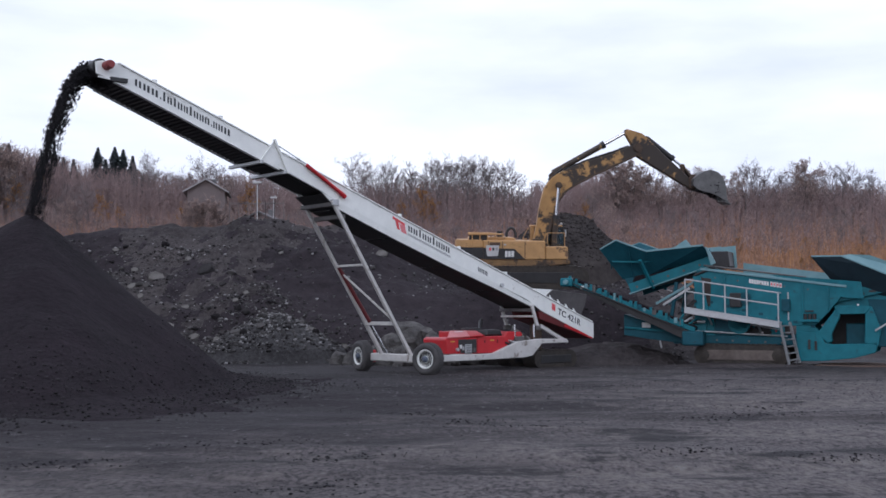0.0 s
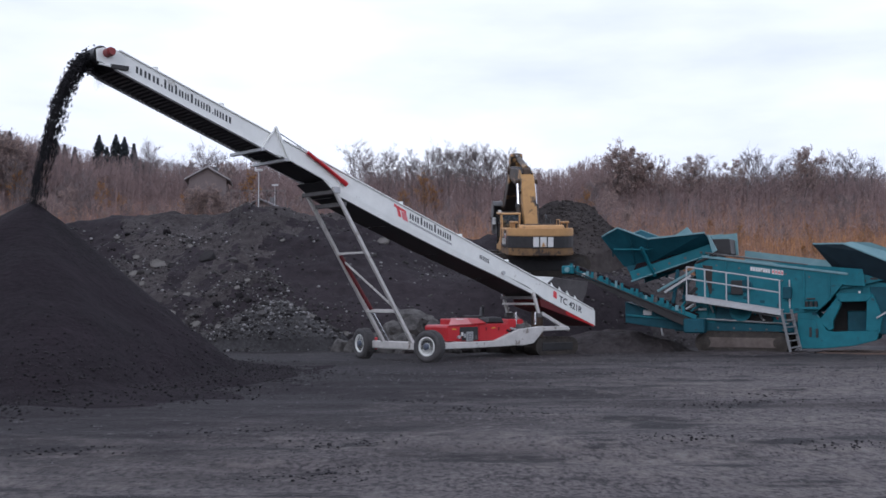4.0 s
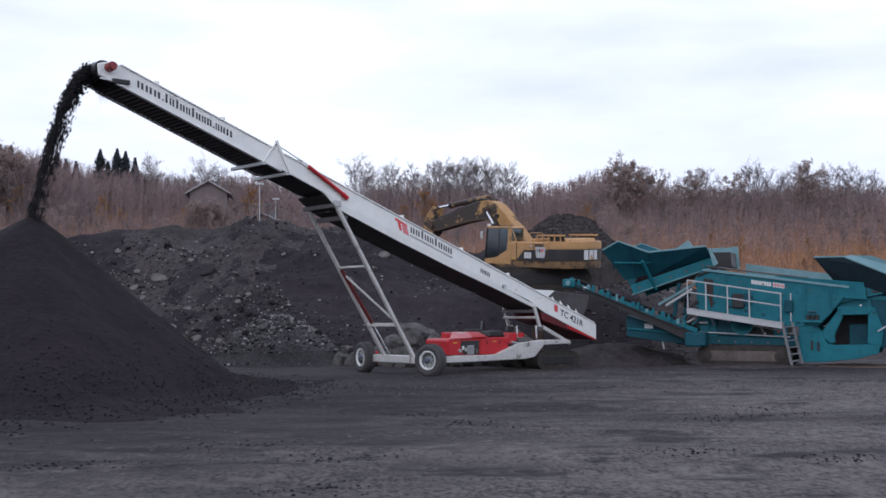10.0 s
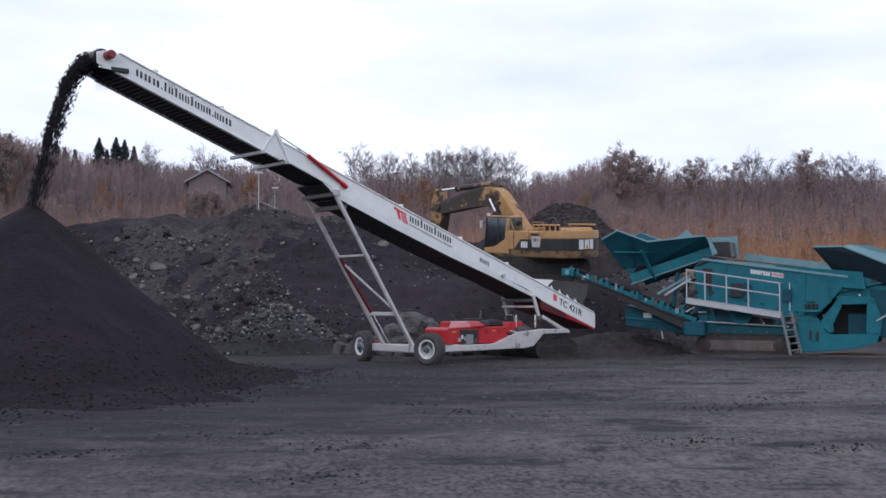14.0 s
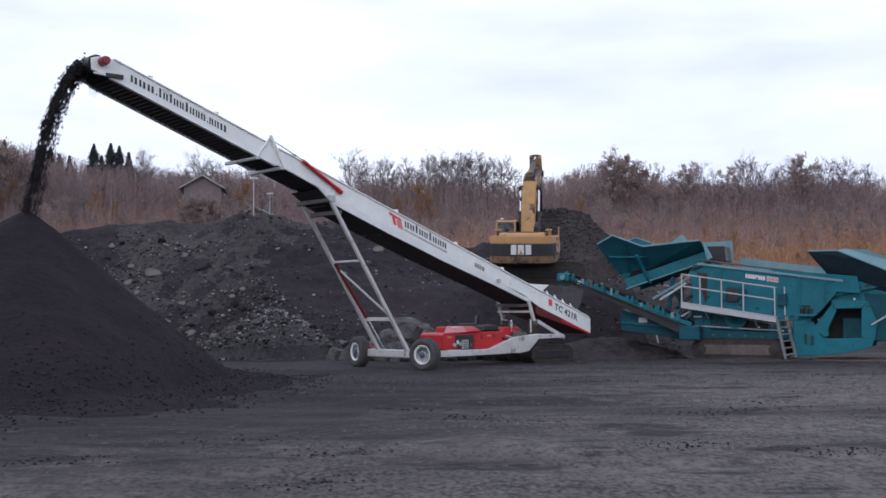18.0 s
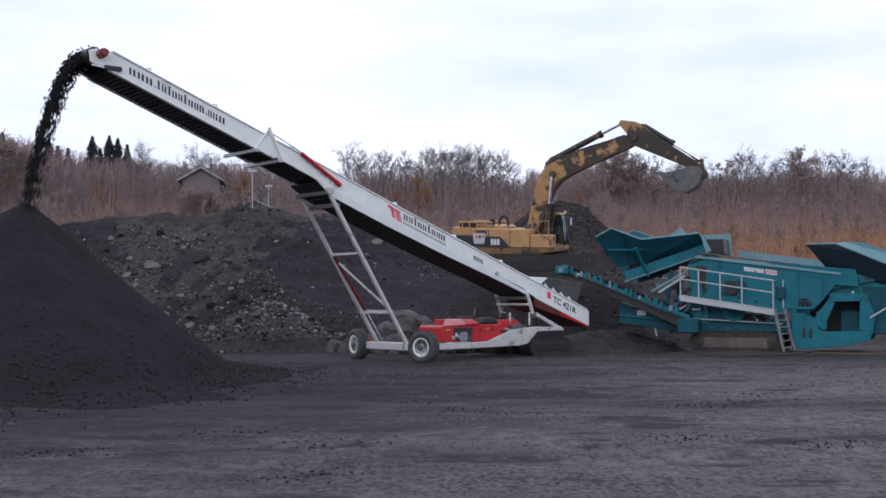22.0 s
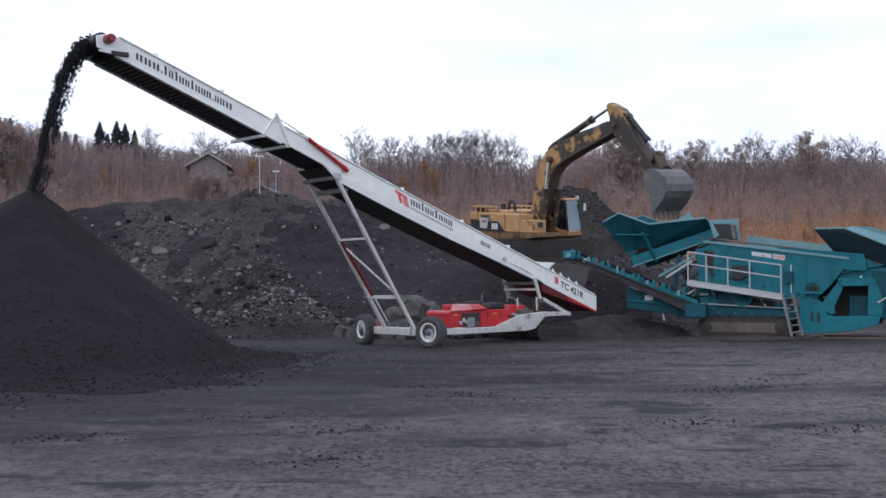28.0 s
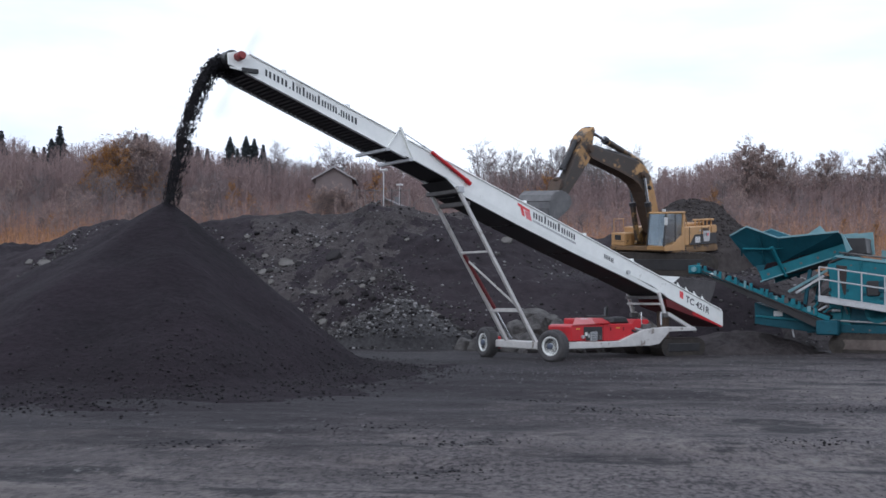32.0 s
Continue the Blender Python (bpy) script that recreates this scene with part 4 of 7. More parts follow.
    letter_bars(s, "lettering_bar", 9.62, 6.55, hy + 0.031, lambda x: mid(x) + 0.02, 0.19,
                (1.2, 1.2, 1.2, 0.4, .7, .9, .65, .9, .8, .7, .9, .8, .9, 0.4, .8, .9, 1.2), "decal_dark", RISE)
    letter_bars(s, "lettering_bar", -0.12, -1.98, hy + 0.031, lambda x: mid(x) + 0.07, 0.19, (.9, .9, .65, .9, .8, .7, .9, .8, .9), "decal_dark", RISE)
    letter_bars(s, "small_lettering_bar", -0.12, -1.98, hy + 0.031, lambda x: mid(x) - 0.13, 0.07, [.8] * 22, "decal_grey", RISE)
    part("red_mark", prism(((0.52, top_z(0.52) - 0.08), (0.02, top_z(0.02) - 0.12), (0.02, top_z(0.02) - 0.20), (0.52, top_z(0.52) - 0.17)), hy + 0.031, hy + 0.037), "decal_red", s)
    part("red_mark", prism(((0.42, top_z(0.42) - 0.17), (0.30, top_z(0.3) - 0.17), (0.22, top_z(0.22) - 0.42), (0.34, top_z(0.34) - 0.42)), hy + 0.031, hy + 0.037), "decal_red", s)
    part("red_mark", prism(((0.24, top_z(0.24) - 0.21), (0.02, top_z(0.02) - 0.20), (-0.07, top_z(-.07) - 0.45), (0.16, top_z(0.16) - 0.45)), hy + 0.031, hy + 0.037), "decal_pink", s)
    letter_bars(s, "lettering_bar", -3.25, -3.72, hy + 0.031, lambda x: top_z(x) - 0.31, 0.15, (.9, .9, .9), "decal_dark", RISE)
    part("grease_cover", tube((-4.35, hy + 0.03, top_z(-4.35) - 0.45), (-4.35, hy + 0.12, top_z(-4.35) - 0.45), 0.07, 12), "galv", s)
    part("red_mark", prism(((-6.92, top_z(-6.92) - 0.10), (-7.10, top_z(-7.1) - 0.10), (-7.10, top_z(-7.1) - 0.34), (-6.92, top_z(-6.92) - 0.34)), hy + 0.031, hy + 0.037), "decal_red", s)
    cu = bpy.data.curves.new("model_number", "FONT")
    cu.body = "TC 421R"
    cu.size = 0.33
    cu.offset = 0.006
    cu.shear = 0.1
    cu.extrude = 0.002
    cu.materials.append(M["decal_dark"])
    tmp = new("model_number", cu)
    me = bpy.data.meshes.new_from_object(tmp.evaluated_get(bpy.context.evaluated_depsgraph_get()))
    bpy.data.objects.remove(tmp)
    me.transform(Matrix(((-1, 0, 0, -7.22), (0, 0, 1, hy + 0.036), (-RISE, 1, 0, top_z(-7.22) - 0.38), (0, 0, 0, 1))))
    tx = new("model_number", me)
    tx.parent = s
    # feed boot at the tail
    far = part("feed_plate", plate(((-5.3, -hy - 0.1, top_z(-5.3)), (-9.0, -hy - 0.1, top_z(-9.0)), (-9.0, -hy - 0.38, 2.62), (-7.0, -hy - 0.38, 2.80), (-6.2, -hy - 0.2, top_z(-6.2) + 0.2)), 0.03), "skirt", s, "dusty grey far plate of the feed boot")
    near = part("feed_plate", prism(((-6.55, top_z(-6.55)), (-7.02, 2.83), (-8.98, 2.68), (-8.86, 2.3), (-8.58, top_z(-8.58))), hy - 0.14, hy - 0.10, 0.008), "skirt", s, "dusty grey rubber side of the feed boot")
    part("feed_rim", beam((-7.0, hy - 0.12, 2.845), (-8.95, hy - 0.12, 2.695), 0.06, 0.03), "grime_shade", near)
    part("feed_rim", beam((-7.0, -hy - 0.38, 2.815), (-8.98, -hy - 0.38, 2.635), 0.06, 0.03), "grime_shade", far)
    for y in (hy - 0.08, -hy - 0.04):
        part("feed_bracket", prism(((-5.95, top_z(-5.95) + 0.01), (-6.05, 2.885), (-7.03, 2.86), (-6.62, top_z(-6.62) + 0.01)), y, y + 0.03, 0.005), "white", s, "white bracket of the feed boot")
    for i in range(4):
        x = -6.95 - 0.42 * i
        part("skirt_clamp", prism(((x - 0.10, top_z(x - 0.10)), (x + 0.14, top_z(x + 0.14)), (x + 0.12, top_z(x + 0.12) + 0.17)), hy - 0.02, hy + 0.02, 0.004), "white", s, "white toothed skirt clamp")
        part("clamp_bolt", box(x + 0.10, x + 0.2, hy - 0.09, hy - 0.03, top_z(x + 0.15) + 0.06, top_z(x + 0.15) + 0.16, 0.01), "black", s)
    # shade below the tail is in the skirt's darkened red
    part("tail_skirt", prism(((-6.2, top_z(-6.2) - 0.62), (-9.12, top_z(-9.12) - 0.56), (-9.12, top_z(-9.12) - 0.62), (-6.3, top_z(-6.3) - 0.92)), -hy, hy + 0.02, 0.01), "redbrown", s, "red tail skirt, colour darkened for shade")
    part("tail_strip", prism(((-7.6, top_z(-7.6) - 0.60), (-9.12, top_z(-9.12) - 0.57), (-9.12, top_z(-9.12) - 0.63), (-7.6, top_z(-7.6) - 0.72)), hy + 0.02, hy + 0.03), "red", s, "red strip along the tail")
    part("tail_plate", plate(((-9.2, -hy, top_z(-9.2)), (-9.2, hy, top_z(-9.2)), (-9.2, hy, top_z(-9.2) - 0.56), (-9.2, -hy, top_z(-9.2) - 0.56)), 0.04), "white", s)
    part("tail_drum", tube((-8.9, -0.6, top_z(-8.9) - 0.32), (-8.9, 0.6, top_z(-8.9) - 0.32), 0.2, 18), "black", s)
    # belly plate likewise coloured as shaded red
    part("belly_plate", plate(((-6.0, -0.6, top_z(-6.0) - 0.9), (-6.0, 0.66, top_z(-6.0) - 0.9), (-9.0, 0.66, top_z(-9) - 0.6), (-9.0, -0.6, top_z(-9) - 0.6)), 0.03), "redbrown", s, "red belly plate, colour darkened for shade")
    # raising legs
    for sg in (1, -1):
        foot, head = (-0.31, sg * 0.80, 0.42), (2.99, sg * 0.80, top_z(2.99) - 0.66)
        leg = part("leg", beam(foot, head, 0.12, 0.12, bevel=0.02), "leg_white", s, "white box-section raising leg")
        part("leg_shoe", box(2.76, 3.0, sg * 0.78 - 0.1, sg * 0.78 + 0.1, top_z(2.88) - 0.78, top_z(2.88) - 0.58, 0.02), "galv", leg)
    at = lambda f, sg: (-0.31 + 3.30 * f, sg * 0.80, 0.42 + (top_z(2.99) - 1.08) * f)
    part("leg_bar", beam(at(0.61, 1), at(0.61, -1), 0.08, 0.07), "leg_white", s)
    part("leg_bar", beam(at(0.24, 1), at(0.24, -1), 0.10, 0.12), "leg_white", s)
    part("leg_brace", beam(at(0.59, -1), at(0.26, 1), 0.06, 0.06), "leg_white", s)
    ram = part("lift_ram", tube(at(0.25, -0.66), at(0.60, -0.86), 0.065, 12), "redbrown", s, "red lift ram between the legs")
    part("lift_rod", tube(at(0.25, -0.66), at(0.04, -0.6), 0.035, 10), "chrome", ram)
    # axle
    part("axle_beam", box(-0.42, -0.12, -1.75, 1.75, 0.36, 0.62, 0.03), "leg_white", s, "white axle beam")
    for sg in (1, -1):
        part("axle_plate", box(-0.4, 0.02, sg * 1.5 - 0.12, sg * 1.5 + 0.12, 0.3, 0.72, 0.02), "red", s, "red slewing bracket")
    wheel(s, -0.05, 1.86, -90 + 16)
    wheel(s, -0.14, -1.86, -90 - 7)
    # chassis
    for sg in (1, -1):
        ch = [(-0.4, 0.36), (-0.4, 0.56), (-3.7, 0.58), (-4.9, 0.98), (-6.0, 1.06), (-7.4, 1.04), (-7.5, 0.90), (-6.1, 0.88), (-5.6, 0.46), (-5.2, 0.40), (-2.6, 0.36)]
        part("chassis_beam", prism(ch, sg * 0.95 - 0.09, sg * 0.95 + 0.09, 0.02), "leg_white", s, "white cranked chassis beam")
    for x in (-1.2, -3.4, -5.2):
        part("chassis_tie", beam((x, -0.9, 0.45), (x, 0.9, 0.45), 0.14, 0.14), "white", s)
    for sg in (1, -1):
        up = part("tail_strut", beam((-5.80, sg * 0.80, top_z(-5.80) - 0.60), (-6.08, sg * 0.82, 1.48), 0.09, 0.12), "leg_white", s, "white tail upright")
        part("strut_foot", box(-6.30, -5.95, sg * 0.82 - 0.06, sg * 0.82 + 0.06, 1.38, 1.54, 0.01), "grime_shade", up)
        part("tail_strut", beam((-6.20, sg * 0.84, 1.52), (-7.50, sg * 0.95, 0.90), 0.10, 0.13), "leg_white", s, "white diagonal tail strut")
    part("tail_tie", beam((-5.80, -0.86, 2.10), (-5.80, 0.80, 2.10), 0.14, 0.12), "grime_shade", s)
    part("tail_tie", beam((-5.86, -0.86, 1.87), (-5.86, 0.80, 1.87), 0.10, 0.08), "leg_white", s)
    for x in (-4.89, -5.86):
        part("upright_rod", tube((x, 0.85, 1.12), (x, 0.85, 1.58), 0.04, 10), "chrome", s)
    crawler(s, -7.95, -5.75, 0.35, 1.0, 0.62, "crawler", "black")
    crawler(s, -7.95, -5.75, -1.0, -0.35, 0.62, "crawler", "black")
    part("slew_post", tube((-6.8, 0, 0.3), (-6.8, 0, 1.6), 0.22, 16), "brown", s)
    # power unit
    can = part("engine_canopy", prism(((-1.64, 0.60), (-1.60, 1.10), (-1.70, 1.16), (-3.05, 1.16), (-3.05, 0.60)), -0.3, 0.92, 0.03), "red", s, "bright red engine canopy")
    # one sloping lid panel in a paler, pinker red
    part("canopy_lid", plate(((-1.64, 0.95, 1.15), (-2.28, 0.34, 1.37), (-3.02, 0.34, 1.37), (-2.66, 0.95, 1.18)), 0.03), "pink", can, "pinkish sloping lid")
    part("canopy_lid", plate(((-2.67, 0.95, 1.18), (-3.03, 0.34, 1.37), (-3.5, 0.34, 1.36), (-3.35, 0.95, 1.20)), 0.03), "red", can)
    part("canopy_top", box(-3.45, -2.30, -0.3, 0.33, 1.10, 1.36, 0.03), "red", can)
    part("grille", box(-2.75, -2.45, 0.90, 0.97, 0.60, 0.92, 0.01), "galv", can, "grey radiator grille")
    for i in range(5):
        part("grille_slat", box(-2.73, -2.47, 0.965, 0.98, 0.63 + 0.06 * i, 0.65 + 0.06 * i, 0), "black", can)
    # recess under the lid is not cut; a black panel paints its shade
    part("service_opening_shade", box(-3.0, -2.16, 0.915, 0.935, 0.62, 1.09, 0.008), "black", can, "black panel for the shade in a recessed opening")
    for i, (x, z, r, m) in enumerate(((-2.26, 0.84, 0.05, "decal_white"), (-2.38, 0.78, 0.04, "galv"), (-2.88, 0.72, 0.05, "grime_shade"), (-2.20, 0.68, 0.03, "red"))):
        part("filter_can", tube((x, 0.93, z - 0.06), (x, 0.93, z + 0.07), r, 10), m, can, "small filter can" if i == 0 else "")
    for x in (-3.42, -4.02):
        part("tank_hinge", box(x - 0.02, x + 0.02, 0.875, 0.90, 0.95, 1.06, 0.004), "redbrown", s)
    part("warning_label", box(-3.86, -3.68, 0.88, 0.887, 1.02, 1.06, 0), "decal_yellow", s)
    part("engine_cover", prism(((-3.55, 1.19), (-3.62, 1.40), (-4.25, 1.42), (-4.40, 1.19)), 0.25, 0.80, 0.05), "black", s, "black engine cover on the power unit")
    part("tank_cap", tube((-3.9, 0.55, 1.15), (-3.9, 0.55, 1.26), 0.07, 12), "black", s)
    part("hydraulic_hose", tube((-4.4, 0.90, 0.95), (-5.0, 0.97, 0.70), 0.035, 8), "black", s)
    part("hydraulic_hose", tube((-4.55, 0.90, 1.02), (-5.3, 0.97, 0.86), 0.03, 8), "galv", s)
    part("battery_box", box(-5.25, -4.85, 0.70, 0.98, 0.98, 1.16, 0.02), "grime_shade", s, "grey battery box")
    part("warning_label", box(-2.0, -1.82, 0.92, 0.926, 1.00, 1.04, 0), "decal_yellow", can)
    part("tank", prism(((-3.07, 0.58), (-3.07, 1.18), (-4.42, 1.18), (-4.52, 1.34), (-5.22, 1.32), (-5.28, 1.20), (-4.72, 1.0), (-4.2, 0.60)), -0.3, 0.88, 0.03), "red", s, "red tank and tool box")
    part("hydraulic_hose", tube((-2.9, 0.2, 1.34), (-3.9, 0.1, 1.34), 0.13, 12), "black", s, "black pipe across the power unit")
    part("hydraulic_hose", tube((-3.9, 0.1, 1.34), (-4.3, -0.3, 1.7), 0.08, 10), "black", s)
    part("beacon", box(-2.75, -2.4, 0.2, 0.5, 1.3, 1.36, 0.01), "decal_white", s)
    part("tool_box", box(-0.95, -0.55, 0.75, 1.02, 0.58, 0.78, 0.02), "galv", s)
    part("filler", tube((-2.1, 0.92, 0.75), (-2.1, 1.0, 0.75), 0.06, 10), "galv", s)
    return s


M["decal_grey"] = mat("grey_lettering", (0.22, 0.22, 0.24), (0.30, 0.30, 0.32), 0.6)
M["decal_pink"] = mat("pink_decal", (0.62, 0.16, 0.18), (0.70, 0.22, 0.24), 0.5)
M["decal_yellow"] = mat("yellow_label", (0.50, 0.30, 0.03), (0.6, 0.38, 0.05), 0.5)
M["redmotor"] = mat("dusty_red_paint", (0.16, 0.02, 0.022), (0.34, 0.05, 0.05), 0.6, grain=5)
# darker copy of the red, chiefly for the shaded tail underside
M["redbrown"] = mat("darkened_red_paint", (0.07, 0.006, 0.008), (0.14, 0.012, 0.014), 0.6)
stacker()


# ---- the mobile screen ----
# rusty brown darkened to paint the inside of an opening
M["shadow_rust"] = mat("shadowed_rusty_steel", (0.018, 0.016, 0.017), (0.060, 0.042, 0.036), 0.85, grain=5)
M["track_frame"] = mat("dusty_track_frame", (0.070, 0.057, 0.052), (0.185, 0.155, 0.140), 0.8, grain=4, coarse=0.8, spec=0.15)


def screen_plant():
    s = thing("screening_plant", pose(11.75, 44.0, 0, 0, 0, -25), "teal tracked screening plant with hopper, walkway and side conveyors", "screening plant")
    crawler(s, -1.55, 1.95, -1.45, -0.95, 0.80, "crawler", "track_frame")
    crawler(s, -1.55, 1.95, 0.95, 1.45, 0.80, "crawler", "track_frame")
    part("chassis_beam", prism(((-2.4, 0.80), (2.3, 0.78), (2.3, 1.15), (-2.4, 1.30)), -1.15, -0.95, 0.02), "teal_dark", s, "teal chassis beam")
    part("chassis_beam", prism(((-2.4, 0.80), (2.3, 0.78), (2.3, 1.15), (-2.4, 1.30)), 0.95, 1.15, 0.02), "teal_dark", s)
    part("engine_block", box(-0.9, 1.7, -0.85, 0.85, 1.1, 2.2, 0.05), "black", s, "dark engine bay")
    for x, w in ((-1.15, 0.75), (1.55, 0.5)):
        part("bay_post", prism(((x - w / 2, 1.1), (x + w / 2, 1.1), (x + w / 3, 2.3), (x - w / 3, 2.3)), -1.2, -1.05, 0.02), "teal", s)
    rng = np.random.default_rng(8)
    for i in range(9):
        x = -0.5 + 0.22 * i
        z = 1.25 + 0.5 * rng.random()
        part("engine_fitting", tube((x, -0.95, z), (x + 0.1, -0.95, z + 0.14), 0.05, 8), ("galv", "black", "teal")[i % 3], s)
    # side panel of the screen box
    side = ((-1.45, 3.62), (-1.1, 3.72), (2.40, 3.20), (4.0, 2.93), (3.75, 2.5), (3.30, 1.95), (2.9, 1.55), (1.9, 1.50), (-1.55, 2.15))
    for sg in (1, -1):
        pan = part("side_panel", prism(side, sg * 1.18 - 0.03, sg * 1.18 + 0.03, 0.012), "teal", s, "teal screen box side")
        yy = sg * 1.24
        # pale rim paints in the bright edge
        part("panel_rim", beam((-1.3, yy, 3.68), (4.0, yy, 2.95), 0.09, 0.09), "teal_pale", pan)
        part("panel_rib", beam((2.45, yy, 3.18), (2.45, yy, 1.55), 0.07, 0.07), "teal", pan)
        part("panel_rib", beam((3.35, yy, 3.02), (3.35, yy, 2.0), 0.07, 0.06), "teal", pan)
        part("panel_rib", beam((-0.4, yy, 3.55), (-0.4, yy, 2.05), 0.06, 0.05), "teal", pan)
    # flat panel; the cavity's shade is only its colour
    part("side_opening_shade", prism(((-1.42, 2.35), (-0.95, 2.24), (-0.90, 3.30), (-1.38, 3.36)), -1.235, -1.21, 0.01), "shadow_rust", s, "dark rusty panel standing in for a shaded opening")
    for i in range(5):
        x = -0.75 + 0.85 * i
        z = 3.60 - 0.14 * (x + 1.1)
        part("panel_bolt", tube((x, -1.21, z - 0.22), (x, -1.235, z - 0.22), 0.035, 8), "grime_shade", s)
    part("spray_pipe", tube((-1.2, -1.1, 3.82), (2.6, -1.1, 3.30), 0.035, 8), "grime_shade", s, "grey pipe along the top")
    part("screen_deck", plate(((-1.2, -1.15, 3.45), (-1.2, 1.15, 3.45), (3.8, 1.15, 2.75), (3.8, -1.15, 2.75)), 0.06), "brown", s, "rusty screen deck")
    part("rear_cover", plate(((-0.1, 1.2, 3.98), (4.4, 1.2, 3.35), (4.4, 1.2, 2.6), (-0.1, 1.2, 3.2)), 0.04), "teal_pale", s)
    part("rear_cover", plate(((1.3, -1.2, 3.42), (4.5, -1.25, 3.12), (4.6, -1.25, 2.5), (3.9, -1.2, 2.55)), 0.04), "teal", s)
    for i in range(3):
        part("spring", tube((2.55 + 0.16 * i, -1.3, 1.75), (2.55 + 0.16 * i, -1.3, 1.95), 0.07, 10), "black", s)
    part("spring_seat", box(2.4, 3.05, -1.45, -1.2, 1.66, 1.75, 0.01), "teal", s)
    part("pipe_grab", tube((2.55, -1.32, 2.05), (2.85, -1.32, 2.05), 0.03, 8), "black", s)
    for i in range(7):
        x = -1.0 + 0.62 * i
        part("side_bolt_plate", box(x, x + 0.16, -1.225, -1.205, 2.35 - 0.15 * i, 2.45 - 0.15 * i, 0.004), "teal_dark", s)
    part("screen_pivot", tube((0.35, -1.2, 2.55), (0.35, -1.34, 2.55), 0.22, 20), "teal_dark", s, "dark pivot housing")
    part("drive_guard", box(-0.2, 0.25, -1.36, -1.2, 2.2, 2.75, 0.04), "black", s, "black drive guard")
    part("control_box", box(1.72, 2.02, -1.42, -1.22, 2.05, 2.5, 0.02), "teal_dark", s, "control box by the ladder")
    part("oil_pipe", tube((-1.35, -1.26, 2.0), (1.6, -1.26, 1.45), 0.03, 8), "black", s)
    part("oil_pipe", tube((-1.35, -1.26, 1.9), (1.6, -1.26, 1.36), 0.025, 8), "galv", s)
    # plain maker's mark: pale bars with a red piece
    for i in range(8):
        x = 0.52 + 0.092 * i
        z = 3.20 - 0.155 * (x - 0.5)
        part("lettering_bar", prism(((x, z - 0.08), (x + 0.075, z - 0.092), (x + 0.075, z + 0.06), (x, z + 0.075)), -1.222, -1.216), "decal_white", s)
    for i in range(4):
        x = 1.30 + 0.11 * i
        z = 3.20 - 0.155 * (x - 0.5)
        part("lettering_bar", prism(((x, z - 0.09), (x + 0.09, z - 0.105), (x + 0.09, z + 0.075), (x, z + 0.09)), -1.222, -1.216), "decal_white", s)
        part("lettering_bar", prism(((x + 0.02, z - 0.05), (x + 0.07, z - 0.06), (x + 0.07, z + 0.03), (x + 0.02, z + 0.045)), -1.226, -1.222), "decal_red", s)
    # rear bogie frame with its big opening
    end = new("end_frame")
    end.parent = s
    for sg in (1, -1):
        y0, y1 = sg * 1.1 - 0.09, sg * 1.1 + 0.09
        part("frame_plate", prism(((2.2, 0.30), (2.35, 0.20), (3.1, 0.22), (4.2, 0.34), (4.95, 0.55), (5.05, 0.95), (4.75, 0.88), (3.45, 0.84), (3.2, 0.9), (3.05, 1.3), (2.2, 1.32)), y0, y1, 0.02), "teal", end)
        part("frame_plate", prism(((2.95, 1.25), (3.3, 0.88), (3.48, 0.95), (3.45, 1.2), (3.75, 1.85), (3.65, 2.2)), y0, y1, 0.02), "teal", end)
        part("frame_plate", prism(((3.62, 1.93), (4.62, 1.95), (4.85, 2.22), (3.55, 2.26)), y0, y1, 0.02), "teal", end)
        part("frame_plate", prism(((4.62, 1.95), (4.58, 0.9), (5.05, 0.8), (5.15, 1.4), (4.85, 2.22)), y0, y1, 0.02), "teal", end)
        part("frame_plate", prism(((2.2, 1.30), (3.05, 1.28), (2.75, 1.62), (2.2, 1.62)), y0, y1, 0.02), "teal", end)
    part("tank", box(3.9, 4.62, -0.6, 0.9, 0.7, 1.6, 0.03), "teal_dark", end, "tank inside the rear frame")
    part("back_plate", box(3.3, 4.7, 0.3, 0.4, 0.7, 1.95, 0.02), "black", end)
    part("stair_bracket", box(2.62, 2.7, -1.26, -1.2, 0.65, 1.0, 0.005), "black", end)
    part("stair_bracket", box(2.85, 2.93, -1.26, -1.2, 0.62, 0.95, 0.005), "black", end)
    part("stay", beam((4.95, -1.3, 1.35), (5.9, -1.3, 1.95), 0.08, 0.06), "galv", s)
    part("lamp", box(4.35, 4.42, -1.25, -1.2, 2.25, 2.32, 0.005), "decal_white", s)
    # walkway and ladder
    wk = new("walkway")
    wk.parent = s
    y0, y1 = -1.98, -1.28
    deck = lambda x: 2.22 - 0.158 * (x + 1.75)
    part("deck_stringer", prism(((-1.78, deck(-1.78) - 0.24), (1.72, deck(1.72) - 0.24), (1.72, deck(1.72)), (-1.78, deck(-1.78))), y0, y0 + 0.05, 0.01), "galv", wk, "pale galvanised deck edge")
    part("deck_plate", plate(((-1.78, y0, deck(-1.78) - 0.03), (1.72, y0, deck(1.72) - 0.03), (1.72, y1, deck(1.72) - 0.03), (-1.78, y1, deck(-1.78) - 0.03)), 0.03), "galv", wk)
    for x in (-1.74, -1.05, -0.25, 0.55, 1.68):
        part("rail_post", beam((x, y0 + 0.03, deck(x)), (x, y0 + 0.03, deck(x) + 1.05), 0.05, 0.05), "galv", wk)
    for h in (1.05, 0.6):
        part("rail", beam((-1.76, y0 + 0.03, deck(-1.76) + h), (1.7, y0 + 0.03, deck(1.7) + h), 0.05, 0.05), "galv", wk)
